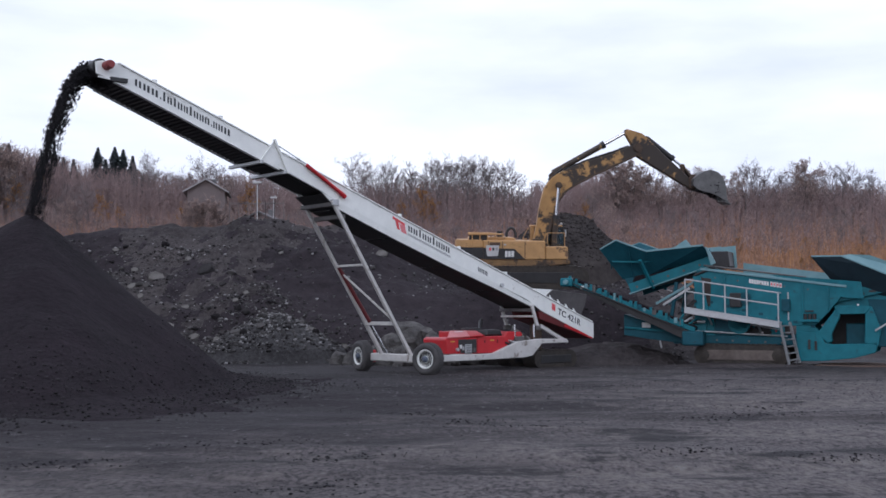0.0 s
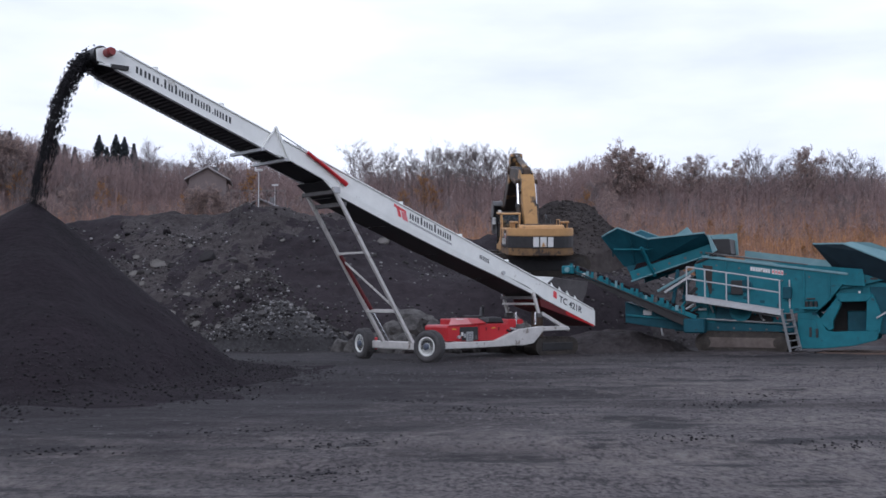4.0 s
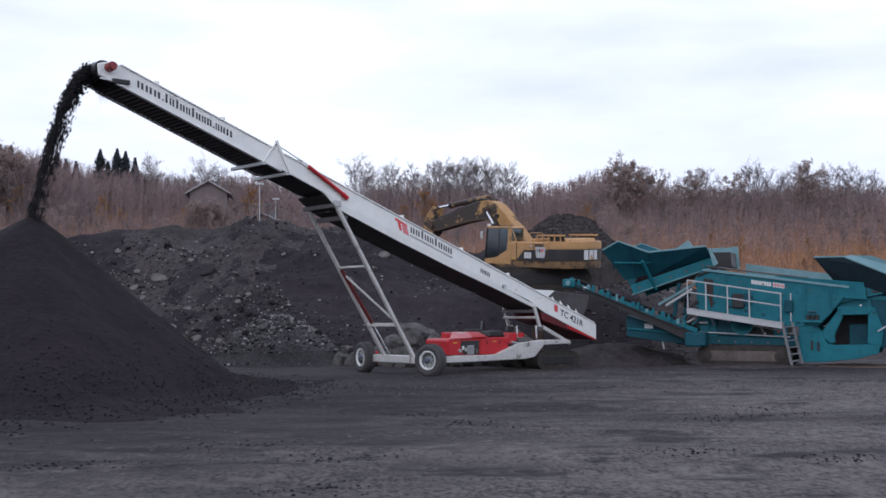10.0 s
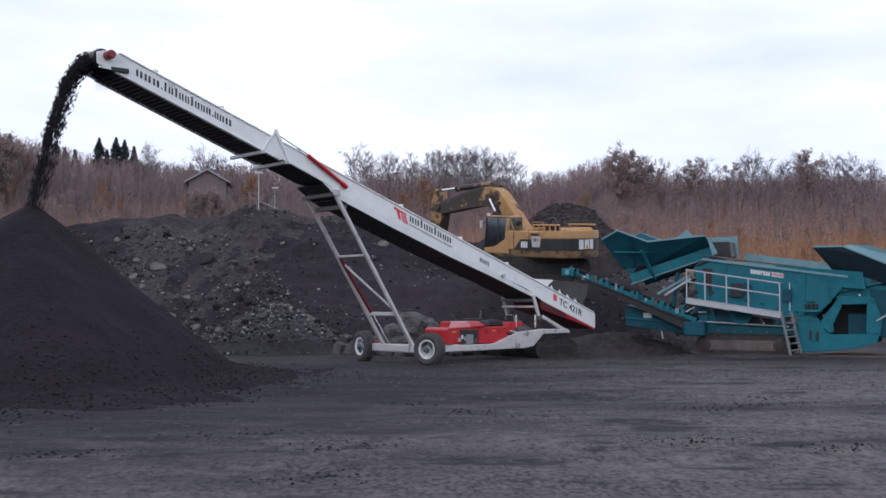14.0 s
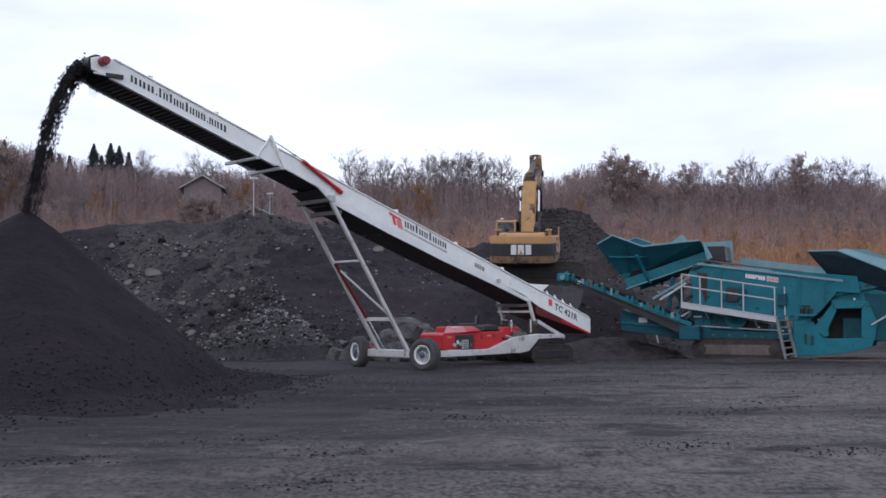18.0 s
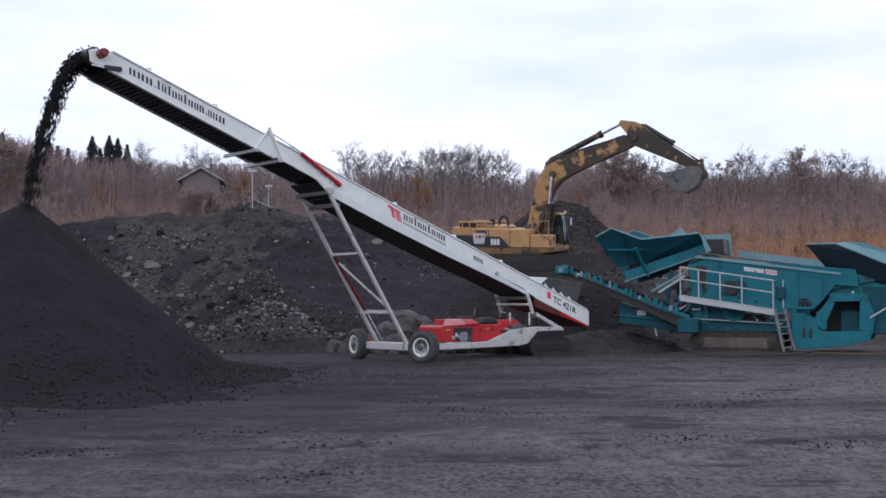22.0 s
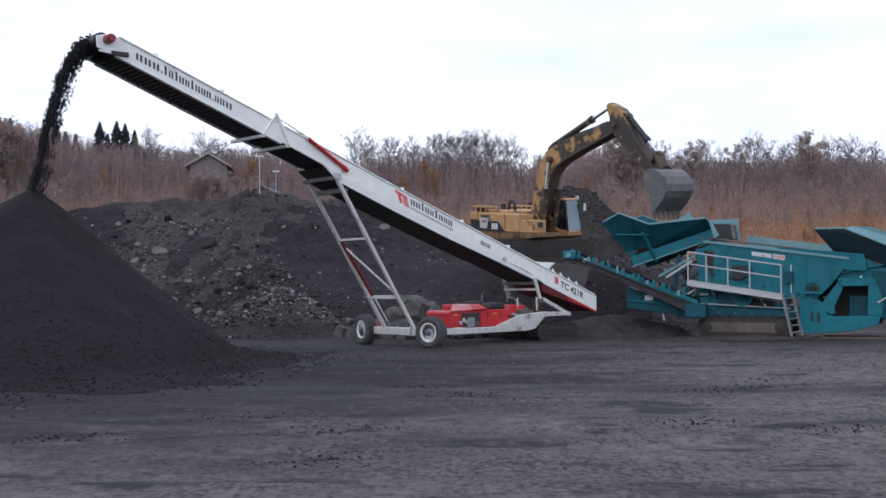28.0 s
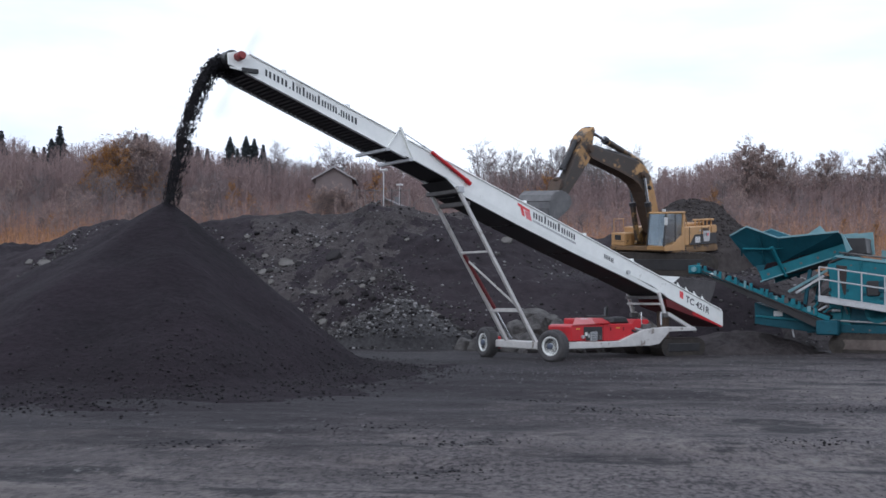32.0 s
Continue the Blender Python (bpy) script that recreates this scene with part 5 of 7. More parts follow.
    for x in (-1.74, 1.68):
        part("rail", beam((x, y0 + 0.03, deck(x) + 1.05), (x, y1, deck(x) + 1.05), 0.045, 0.045), "galv", wk)
    part("rail_post", beam((1.95, y1 - 0.05, 1.7), (1.95, y1 - 0.05, 2.75), 0.05, 0.05), "galv", wk)
    part("deck_bracket", beam((-0.9, y0 + 0.1, deck(-0.9) - 0.2), (-0.9, -1.1, 1.5), 0.06, 0.06), "galv", wk)
    part("deck_bracket", beam((0.9, y0 + 0.1, deck(0.9) - 0.2), (0.9, -1.1, 1.3), 0.06, 0.06), "galv", wk)
    ld = new("ladder")
    ld.parent = s
    a0, a1 = (1.72, -1.95, 1.66), (2.05, -2.05, 0.10)
    b0, b1 = (2.02, -1.55, 1.66), (2.36, -1.65, 0.16)
    part("ladder_rail", beam(a0, a1, 0.06, 0.10), "ladder_steel", ld)
    part("ladder_rail", beam(b0, b1, 0.06, 0.10), "ladder_steel", ld)
    for i in range(6):
        f = (i + 0.6) / 6.2
        p = Vector(a0).lerp(Vector(a1), f)
        q = Vector(b0).lerp(Vector(b1), f)
        part("rung", beam(p, q, 0.12, 0.04, bevel=0), "ladder_steel", ld)
    # front base box below the hopper
    part("front_base", prism(((-4.35, 1.95), (-4.35, 1.12), (-3.4, 0.98), (-1.9, 0.80), (-1.5, 1.3), (-2.4, 1.35), (-3.0, 1.5)), -1.2, 0.9, 0.02), "teal_dark", s, "teal drawbar box")
    part("base_rim", beam((-4.3, -1.24, 1.42), (-1.9, -1.24, 1.22), 0.06, 0.08), "teal", s)
    part("warning_label", box(-3.62, -3.28, -1.215, -1.205, 1.42, 1.62, 0.004), "decal_white", s)
    part("jack_leg", beam((-2.95, -1.1, 0.98), (-2.88, -1.1, 0.62), 0.06, 0.06), "galv", s)
    # what fills the space under the hopper: frame plates, valve block, pipes and the diagonal prop
    und = new("undercarriage_fittings")
    und.parent = s
    part("frame_plate", prism(((-1.62, 1.30), (-1.10, 1.22), (-1.02, 2.25), (-1.30, 3.40), (-1.60, 3.40), (-1.45, 2.40)), -1.30, -1.22, 0.015), "teal", und, "teal frame upright")
    part("frame_plate", prism(((-2.05, 2.02), (-1.15, 1.86), (-1.15, 2.02), (-2.05, 2.20)), -1.34, -0.9, 0.02), "teal_dark", und)
    part("prop", beam((-2.75, -1.28, 2.30), (-1.72, -1.28, 2.95), 0.07, 0.09), "galv", und, "grey diagonal prop")
    part("valve_block", box(-2.25, -1.72, -1.30, -1.0, 1.52, 1.92, 0.02), "grime_shade", und, "grey valve block")
    for i in range(5):
        part("valve", tube((-2.18 + 0.11 * i, -1.31, 1.60), (-2.18 + 0.11 * i, -1.36, 1.60), 0.03, 8), ("black", "galv")[i % 2], und)
    for i in range(7):
        z = 1.95 + 0.05 * (i % 3)
        part("hose", tube((-2.2 + 0.09 * i, -1.2, z), (-1.55 + 0.05 * i, -1.25, z + 0.55 - 0.07 * i), 0.03, 8), "black", und, "black hydraulic hose")
    part("engine_guard", prism(((-0.85, 1.18), (0.15, 1.10), (0.30, 1.95), (-0.70, 2.02)), -1.22, -1.16, 0.02), "teal_dark", und, "dark teal guard plate")
    ring = lathe(((0.42, -0.05), (0.42, 0.05), (0.33, 0.05), (0.33, -0.05)), 26)
    part("hoop", moved(ring, pose(0.15, -1.27, 1.62)), "teal", und, "round teal hoop round the drive")
    part("drive_wheel", moved(lathe(((0.24, -0.04), (0.24, 0.04), (0.08, 0.07), (0.02, 0.07)), 20), pose(0.15, -1.24, 1.62, 0, 0, 180)), "grime_shade", und, "grey drive wheel")
    for x, z, m in ((-0.55, 1.22, "decal_white"), (0.95, 1.22, "decal_white"), (1.45, 1.28, "decal_red"), (0.45, 1.5, "decal_white")):
        part("label", box(x, x + 0.07, -1.262, -1.25, z, z + 0.07, 0), m, und)
    part("pipe_run", tube((-1.5, -1.28, 1.30), (1.9, -1.28, 1.12), 0.03, 8), "galv", und)
    part("sill_beam", prism(((-1.55, 0.84), (2.2, 0.80), (2.2, 1.06), (-1.55, 1.16)), -1.30, -1.16, 0.015), "teal_dark", und, "long teal sill over the crawler")
    for i in range(6):
        x = -1.3 + 0.6 * i
        part("sill_bolt", tube((x, -1.30, 0.98 - 0.02 * i), (x, -1.33, 0.98 - 0.02 * i), 0.04, 8), "grime_shade", und)
    # feed hopper with flared wings
    hop = new("hopper")
    hop.parent = s
    for sg in (-1, 1):
        lift = 0.0 if sg < 0 else 0.10
        yb, yt = sg * 0.85, sg * 1.75
        fl = lambda z, zb, zt: yb + (yt - yb) * (z - zb) / (zt - zb)
        # wings in the darker teal, which includes the shade of their down-facing sides
        wing = part("wing", plate(((-3.28, yt, 4.38 + lift), (-1.10, yt, 4.56 + lift), (-0.95, yb, 4.20), (-3.55, yb, 3.42)), 0.05), "teal_dark", hop, "flared hopper wing")
        part("wing_lip", beam((-3.28, yt, 4.38 + lift), (-1.08, yt, 4.56 + lift), 0.07, 0.07), "teal_pale", wing)
        wing = part("wing", plate(((-5.20, yt * 0.85, 4.52 + lift), (-4.48, yt, 4.84 + lift), (-3.28, yt, 4.38 + lift), (-3.55, yb, 3.42), (-4.4, yb, 3.34)), 0.05), "teal_dark", hop, "front hopper wing")
        part("wing_lip", beam((-5.20, yt * 0.85, 4.52 + lift), (-4.48, yt, 4.84 + lift), 0.07, 0.06), "teal_pale", wing)
        part("wing_lip", beam((-4.48, yt, 4.84 + lift), (-3.28, yt, 4.38 + lift), 0.07, 0.06), "teal_pale", wing)
        part("wing_rib", beam((-3.55, sg * 1.72, 4.05), (-3.2, sg * 0.98, 2.95), 0.12, 0.10), "teal", hop)
        part("hopper_beam", beam((-4.15, sg * 0.95, 2.93), (-1.0, sg * 0.95, 3.96), 0.14, 0.42), "teal", hop, "sloping teal feeder beam")
        part("feeder_stay", beam((-3.1, sg * 1.0, 2.35), (-1.5, sg * 1.0, 3.25), 0.08, 0.10), "teal_pale", hop)
        part("hopper_post", beam((-1.5, sg * 1.12, 1.9), (-1.45, sg * 1.12, 3.5), 0.20, 0.16), "teal", hop)
        part("hopper_post", beam((-2.6, sg * 0.9, 1.3), (-2.3, sg * 0.9, 3.2), 0.14, 0.14), "teal_dark", hop)
        # closed side between the wings and the feeder beam, with stiffeners
        part("hopper_side", plate(((-4.40, sg * 0.87, 3.36), (-0.95, sg * 0.87, 4.20), (-1.00, sg * 0.87, 3.86), (-4.15, sg * 0.87, 2.90)), 0.04), "teal_dark", hop, "grimy hopper side")
        for x, z0, z1, k in ((-4.9, 3.75, 4.62, 0.80), (-4.05, 3.42, 4.62, 0.97), (-2.7, 3.66, 4.40, 0.97), (-1.95, 3.88, 4.46, 0.97)):
            part("wing_rib", beam((x, sg * (0.90 + 0.02), z0), (x + 0.04, sg * 1.78 * k, z1), 0.05, 0.07), "teal_dark", hop)
        part("wing_rib", beam((-4.75, sg * 1.36, 4.02), (-3.45, sg * 1.40, 3.98), 0.05, 0.06), "teal", hop)
        part("wing_rib", beam((-3.45, sg * 1.40, 3.98), (-1.05, sg * 1.36, 4.40), 0.05, 0.06), "teal", hop)
        part("beam_lip", beam((-4.15, sg * 1.04, 2.74), (-1.0, sg * 1.04, 3.77), 0.10, 0.05), "teal_pale", hop, "worn pinkish beam lip")
        for i in range(5):
            x = -3.85 + 0.62 * i
            part("beam_bolt", tube((x, sg * 1.02, 2.93 + 0.327 * (x + 4.15)), (x, sg * 1.06, 2.93 + 0.327 * (x + 4.15)), 0.05, 8), "grime_shade", hop)
    part("rear_wing", plate(((-5.2, -1.5, 4.5), (-5.2, 1.5, 4.6), (-4.45, 0.85, 3.34), (-4.45, -0.85, 3.34)), 0.05), "teal_dark", hop)
    part("feeder_bed", plate(((-4.3, -0.9, 2.95), (-4.3, 0.9, 2.95), (-0.8, 0.9, 3.70), (-0.8, -0.9, 3.70)), 0.08), "black", hop)
    part("fed_coal", prism(((-4.2, 3.0), (-0.9, 3.7), (-1.5, 4.0), (-3.0, 3.75), (-4.0, 3.5)), -0.95, 0.95, 0.1), "coal", hop, "coal lying in the hopper")
    part("chute_cheek", plate(((-1.47, 1.3, 4.59), (-0.42, 1.3, 4.69), (-0.50, 1.3, 4.40), (-1.35, 1.3, 4.40)), 0.04), "teal_pale", hop, "pale worn chute cheek")
    part("chute_cheek", plate(((-0.50, 1.3, 4.40), (-0.42, 1.3, 4.69), (-0.36, 1.3, 3.80), (-0.52, 1.3, 3.80)), 0.05), "teal_pale", hop, "pale worn chute cheek")
    # black block added for the dark inside of the chute
    part("chute_shade", prism(((-1.25, 3.75), (-1.30, 4.42), (-0.52, 4.42), (-0.45, 3.8)), 0.2, 1.27, 0.03), "black", hop, "black block standing in for the chute's shaded inside")
    # flap coloured pale to look lit inside
    part("rear_flap", plate(((-3.40, 1.78, 4.45), (-2.54, 1.85, 5.03), (-2.30, 1.82, 4.74), (-2.25, 1.78, 4.45)), 0.05), "teal_pale", hop, "raised far flap, pale for its lit inner face")
    part("hopper_hinge", prism(((-1.08, 4.52), (-0.98, 4.48), (-0.68, 3.9), (-0.85, 3.8)), -1.42, -1.32, 0.01), "teal_pale", hop)
    part("hose", tube((-1.5, -1.25, 3.45), (-0.8, -1.22, 3.72), 0.05, 8), "black", s)
    part("hose", tube((-1.55, -1.25, 3.0), (-1.5, -1.25, 3.45), 0.05, 8), "black", s)
    # discharge conveyor towards the stacker
    dc = new("discharge_conveyor")
    dc.parent = s
    p0, p1 = Vector((-6.53, -1.3, 3.27)), Vector((-1.43, -1.3, 1.34))
    for dy in (-0.42, 0.42):
        a, b = p0 + Vector((0, dy, 0)), p1 + Vector((0, dy, 0))
        part("side_channel", beam(a, b, 0.07, 0.17), "teal", dc, "teal conveyor side")
    part("belt", beam(p0 + Vector((-0.05, 0, -0.16)), p1 + Vector((0, 0, -0.16)), 0.72, 0.04), "belt", dc)
    part("belt_load", beam(p0 + Vector((0.2, 0, 0.06)), p1 + Vector((0, 0, 0.06)), 0.5, 0.14), "coal", dc)
    part("underside", beam(p0 + Vector((0.7, 0, -0.30)), p1 + Vector((0, 0, -0.36)), 0.80, 0.34), "black", dc, "black return belt and pan")
    part("hose_run", beam(p0 + Vector((0.3, -0.5, -0.12)), p1 + Vector((0, -0.5, -0.16)), 0.05, 0.05), "black", dc)
    rngd = np.random.default_rng(19)
    for i in range(16):
        p = p0.lerp(p1, (i + 0.5 + rngd.uniform(-0.3, 0.3)) / 17)
        h = rngd.uniform(0.10, 0.26)
        part("fitting", box(p.x - 0.04, p.x + rngd.uniform(0.03, 0.14), -1.80, -1.70, p.z - 0.02, p.z + h, 0.006), ("teal", "teal_dark", "teal_pale", "grime_shade")[i % 4], dc)
    part("head_drum", tube(p0 + Vector((-0.05, -0.4, -0.05)), p0 + Vector((-0.05, 0.4, -0.05)), 0.2, 18), "black", dc)
    mo = part("head_motor", box(-6.75, -6.25, -1.92, -1.74, 3.05, 3.38, 0.04), "teal", dc, "teal drive housing")
    part("motor_cap", tube((-6.5, -1.92, 3.22), (-6.5, -2.0, 3.22), 0.1, 12), "teal_pale", mo)
    part("warning_label", box(-5.95, -5.8, -1.775, -1.765, 2.95, 3.07, 0.002), "decal_white", dc)
    for i in range(8):
        f = (i + 0.7) / 8.5
        p = p0.lerp(p1, f)
        part("idler_bracket", box(p.x - 0.05, p.x + 0.05, -1.82, -1.74, p.z - 0.05, p.z + 0.24, 0.008), "teal", dc)
    part("tail_fitting", box(-1.9, -1.1, -1.9, -1.3, 0.75, 1.3, 0.05), "teal_dark", dc)
    for i in range(6):
        part("hose", tube((-2.2 + 0.16 * i, -1.5, 1.55 + 0.05 * (i % 3)), (-1.9 + 0.16 * i, -1.45, 1.95 - 0.06 * i), 0.045, 8), ("teal", "black", "galv")[i % 3], s)
    # tail conveyor beyond, with its wings
    tl = new("tail_conveyor")
    tl.parent = s
    for sg in (-1, 1):
        # near wing coloured dark for its shaded outside, far wing pale for its lit inside
        mt = "teal_shaded" if sg < 0 else "teal_pale"
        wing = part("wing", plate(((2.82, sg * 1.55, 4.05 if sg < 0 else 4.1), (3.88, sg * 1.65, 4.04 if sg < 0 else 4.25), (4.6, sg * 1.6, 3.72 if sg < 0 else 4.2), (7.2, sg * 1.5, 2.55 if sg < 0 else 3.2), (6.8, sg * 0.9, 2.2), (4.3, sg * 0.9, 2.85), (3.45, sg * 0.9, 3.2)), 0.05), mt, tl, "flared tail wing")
        part("wing_lip", beam((2.82, sg * 1.55, 4.06), (3.88, sg * 1.65, 4.05), 0.06, 0.06), "teal_pale", wing)
        part("tail_beam", beam((3.6, sg * 1.0, 2.55), (8.4, sg * 1.0, 3.6), 0.14, 0.36), "teal", tl, "teal tail conveyor beam")
    part("wing_lip", beam((3.88, -1.65, 4.05), (7.2, -1.5, 2.56), 0.06, 0.06), "teal_pale", tl)
    part("belt", plate(((3.6, -0.8, 2.7), (3.6, 0.8, 2.7), (8.4, 0.8, 3.75), (8.4, -0.8, 3.75)), 0.05), "belt", tl)
    part("tail_post", beam((5.6, -0.95, 0.0), (5.9, -0.95, 2.9), 0.14, 0.14), "teal", tl)
    part("tail_post", beam((5.6, 0.95, 0.0), (5.9, 0.95, 2.9), 0.14, 0.14), "teal", tl)
    part("tail_panel", prism(((3.6, 2.1), (5.4, 2.2), (5.8, 3.1), (3.7, 2.75)), -0.93, -0.90, 0.01), "teal", tl)
    for i in range(4):
        part("slot", box(3.95 + 0.4 * i, 4.2 + 0.4 * i, -1.08, -1.065, 2.56 + 0.088 * i, 2.64 + 0.088 * i, 0.0), "black", tl)
    part("tail_box", prism(((4.9, 0.75), (7.6, 0.8), (7.6, 2.4), (4.7, 2.5)), -0.95, 0.95, 0.03), "teal_dark", tl)
    return s


# teal_dark holds both grime and painted shade for under-facing parts
M["teal_dark"] = mat("grimy_shaded_teal_paint", (0.008, 0.048, 0.068), (0.016, 0.100, 0.135), 0.55, grain=2.5, coarse=0.5, spots=(0.03, 0.045, 0.048), spot_at=0.62, spot_scale=1.6, spec=0.2)
M["ladder_steel"] = mat("dull_ladder_steel", (0.13, 0.135, 0.14), (0.26, 0.265, 0.27), 0.5, 0.3, grain=6)
# near tail wing: shade is in the colour
M["teal_shaded"] = mat("shaded_blue_steel", (0.010, 0.020, 0.030), (0.022, 0.045, 0.060), 0.55, grain=2.5)
screen_plant()
M["shale"] = mat("burnt_shale", (0.07, 0.045, 0.035), (0.17, 0.105, 0.08), 0.9, grain=5, bump=0.6)
heap("spilled_ash", 15.6, 41.8, 1.6, 0.10, "thin spill of reddish burnt shale on the yard", "shale", 0.1, 5, 0.06)


# ---- the digger ----
DIG = (4.37, 54.2, 3.25)
TILT = 5.0
FOOT = (0.35, 2.10)
BOOM, STICK = 6.52, 3.22
SHORT = BOOM / 6.9
LUG = (-0.82, 0.36)
# seconds, swing (0 = towards the screen, 90 = away), boom, stick, bucket, in degrees
SWINGS = (
    (0, -1, 43.9, -35, -25), (0.5, -1, 41.8, -33, -34), (1, 1, 41, -34, -41.5), (1.5, 8, 41.2, -35, -43), (2, 24, 42.3, -35, -40),
    (2.5, 42, 42.3, -39, -26), (3, 60, 40.5, -37, -24), (3.5, 78, 37.3, -38, -40), (4.5, 108, 27.5, -27, -75), (5.5, 131, 16.8, -24, -90),
    (6, 136, 10.7, -41, -95), (6.5, 136, 9.3, -44, -100), (7, 137, 7.8, -45, -110), (8, 136, 7.2, -45, -125), (9, 134, 8, -49, -140),
    (10, 133, 11.3, -54, -155), (11, 132, 13, -61, -170), (12, 131, 14.4, -69, -180), (13, 129, 14.3, -73, -190), (14, 129, 14.7, -75.5, -195),
    (14.5, 129, 15.6, -76, -200), (15.5, 122, 21, -66, -204), (16.5, 109, 26.1, -56, -205), (17, 100, 28.7, -54, -205), (17.5, 91, 32.8, -52, -200),
    (18, 81, 35.1, -49, -195), (18.5, 69, 37.8, -46, -190), (19, 56, 41.3, -45, -184), (19.5, 40, 42.5, -51.5, -186), (20, 24, 41.2, -55, -190),
    (20.5, 10.4, 41.9, -45.5, -186), (21, -4, 41, -39, -182), (21.5, -13, 40.4, -31, -178), (22, -20, 40.2, -28, -172), (22.5, -30, 39.3, -28.2, -169),
    (23, -39, 38.7, -30.5, -163), (24, -46, 36.4, -34.5, -153), (24.5, -45.7, 34.9, -39.7, -146), (25.5, -46, 32.8, -45, -130), (26.5, -46, 31.2, -47, -120),
    (27, -47, 32.8, -48, -113), (27.5, -48.5, 34, -48, -108), (28, -51, 35.4, -49, -77), (28.5, -49.5, 37.2, -44.5, -68), (29, -51.2, 39.6, -43, -52),
    (29.5, -61.5, 42.2, -41.8, -54), (30, -72, 41.7, -42.5, -54), (30.5, -84, 41.4, -44.2, -56), (31, -97, 40.4, -45, -52), (31.5, -113, 36.2, -49, -34),
    (32, -127.5, 29.6, -52, -42),
)


def curve_profile(top, bottom):
    return list(top) + list(bottom)[::-1]


def digger():
    d = thing("excavator", pose(*DIG, TILT), "dirty yellow tracked excavator with black trim, digging on the bank", "excavator")
    # black frames paint in the shadow round the tracks
    for y0, y1 in ((-1.75, -1.10), (1.10, 1.75)):
        crawler(d, -2.6, 2.6, y0, y1, 1.05, "crawler", "black")
    part("car_body", prism(((-1.3, 0.45), (1.3, 0.45), (0.9, 1.05), (-0.9, 1.05)), -1.1, 1.1, 0.05), "brown", d, "muddy car body")
    part("slew_ring", moved(lathe(((0.9, -0.12), (0.9, 0.12), (0.5, 0.13)), 28), pose(0, 0, 1.12, 90)), "track", d)
    h = new("house")
    h.parent = d
    # revolving frame and skirts
    part("revolving_frame", prism(((1.75, 1.16), (1.75, 1.36), (-2.9, 1.36), (-3.0, 1.10), (-2.2, 1.04), (0.6, 1.04)), -1.48, 1.48, 0.03), "rusty_yellow", h, "rusty brown-yellow revolving frame")
    for sg in (1, -1):
        bd = part("side_body", prism(((0.05 if sg > 0 else 0.6, 1.36), (0.05 if sg > 0 else 0.6, 2.22), (-2.30, 2.26), (-2.30, 1.36)), sg * 0.55, sg * 1.5, 0.04), "yellow", h, "yellow body side")
        part("black_stripe", prism(((-0.35, 1.38), (-0.82, 1.86), (-2.28, 1.90), (-2.28, 1.38)), sg * 1.5, sg * 1.512, 0), "black", bd, "black side stripe")
        for x in (-0.35, -1.40, -2.05):
            part("door_seam", box(x - 0.012, x + 0.012, sg * 1.508 - 0.006, sg * 1.508 + 0.01, 1.40, 2.22, 0), "black", bd)
        part("door_latch", box(-1.34, -1.22, sg * 1.51 - 0.012, sg * 1.51 + 0.02, 2.02, 2.08, 0.004), "galv", bd)
        part("side_vent", box(-2.0, -1.5, sg * 1.505 - 0.004, sg * 1.505 + 0.008, 1.98, 2.16, 0), "brown", bd)
        for i in range(3):
            part("lettering_bar", prism(((-0.98 - 0.15 * i, 1.48), (-0.86 - 0.15 * i, 1.48), (-0.86 - 0.15 * i, 1.76), (-0.98 - 0.15 * i, 1.76)), sg * 1.512, sg * 1.52), "decal_white", bd)
        part("dealer_label", prism(((-2.10, 1.52), (-1.62, 1.52), (-1.58, 1.70), (-1.56, 2.02), (-2.16, 2.02), (-2.14, 1.70)), sg * 1.514, sg * 1.524), "label_grey", bd, "pale dealer label")
        for i in range(3):
            part("label_bar", box(-2.02 + 0.15 * i, -1.92 + 0.15 * i, sg * 1.526 - 0.003, sg * 1.526 + 0.003, 1.78, 1.92, 0), ("decal_red", "decal_dark", "decal_grey")[i], bd)
    # counterweight, rounded at the back
    cw = []
    for i in range(15):
        a = radians(-66 + 132 * i / 14)
        cw.append((-1.75 - 1.86 * math.cos(a) ** 0.62, 1.5 * math.sin(a) / math.sin(radians(66))))

    def tier(z0, z1, inset, bm=None):
        bm = bm or bmesh.new()
        ring = [(-2.3, -1.5)] + cw + [(-2.3, 1.5)]
        lo = [bm.verts.new((x + inset, y * (1 - inset * 0.3), z0)) for x, y in ring]
        hi = [bm.verts.new((x + inset, y * (1 - inset * 0.3), z1)) for x, y in ring]
        bm.faces.new(lo[::-1])
        bm.faces.new(hi)
        for i in range(len(ring)):
            j = (i + 1) % len(ring)
            bm.faces.new((lo[i], lo[j], hi[j], hi[i]))
        bmesh.ops.recalc_face_normals(bm, faces=bm.faces[:])
        return bm

    cwt = part("counterweight", edges(tier(1.92, 2.28, 0.0), 0.04, 2), "yellow", h, "rounded yellow counterweight")
    part("black_band", tier(1.40, 1.92, 0.012), "black", cwt, "black band round the counterweight")
    part("counterweight_foot", edges(tier(1.04, 1.40, 0.03), 0.03), "rusty_yellow", cwt, "mud-stained yellow counterweight foot")
    part("lifting_eye", tube((-2.9, -0.5, 2.28), (-2.9, -0.5, 2.40), 0.06, 8), "brown", cwt)
    part("lifting_eye", tube((-2.9, 0.5, 2.28), (-2.9, 0.5, 2.40), 0.06, 8), "brown", cwt)
    # the maker's mark on the back: plain white blocks and a small yellow wedge
    for y, w, turn in ((0.33, 0.25, -9), (0.0, 0.28, 0), (-0.33, 0.25, 9)):
        xb = -3.615 + 0.16 * abs(y) ** 1.5
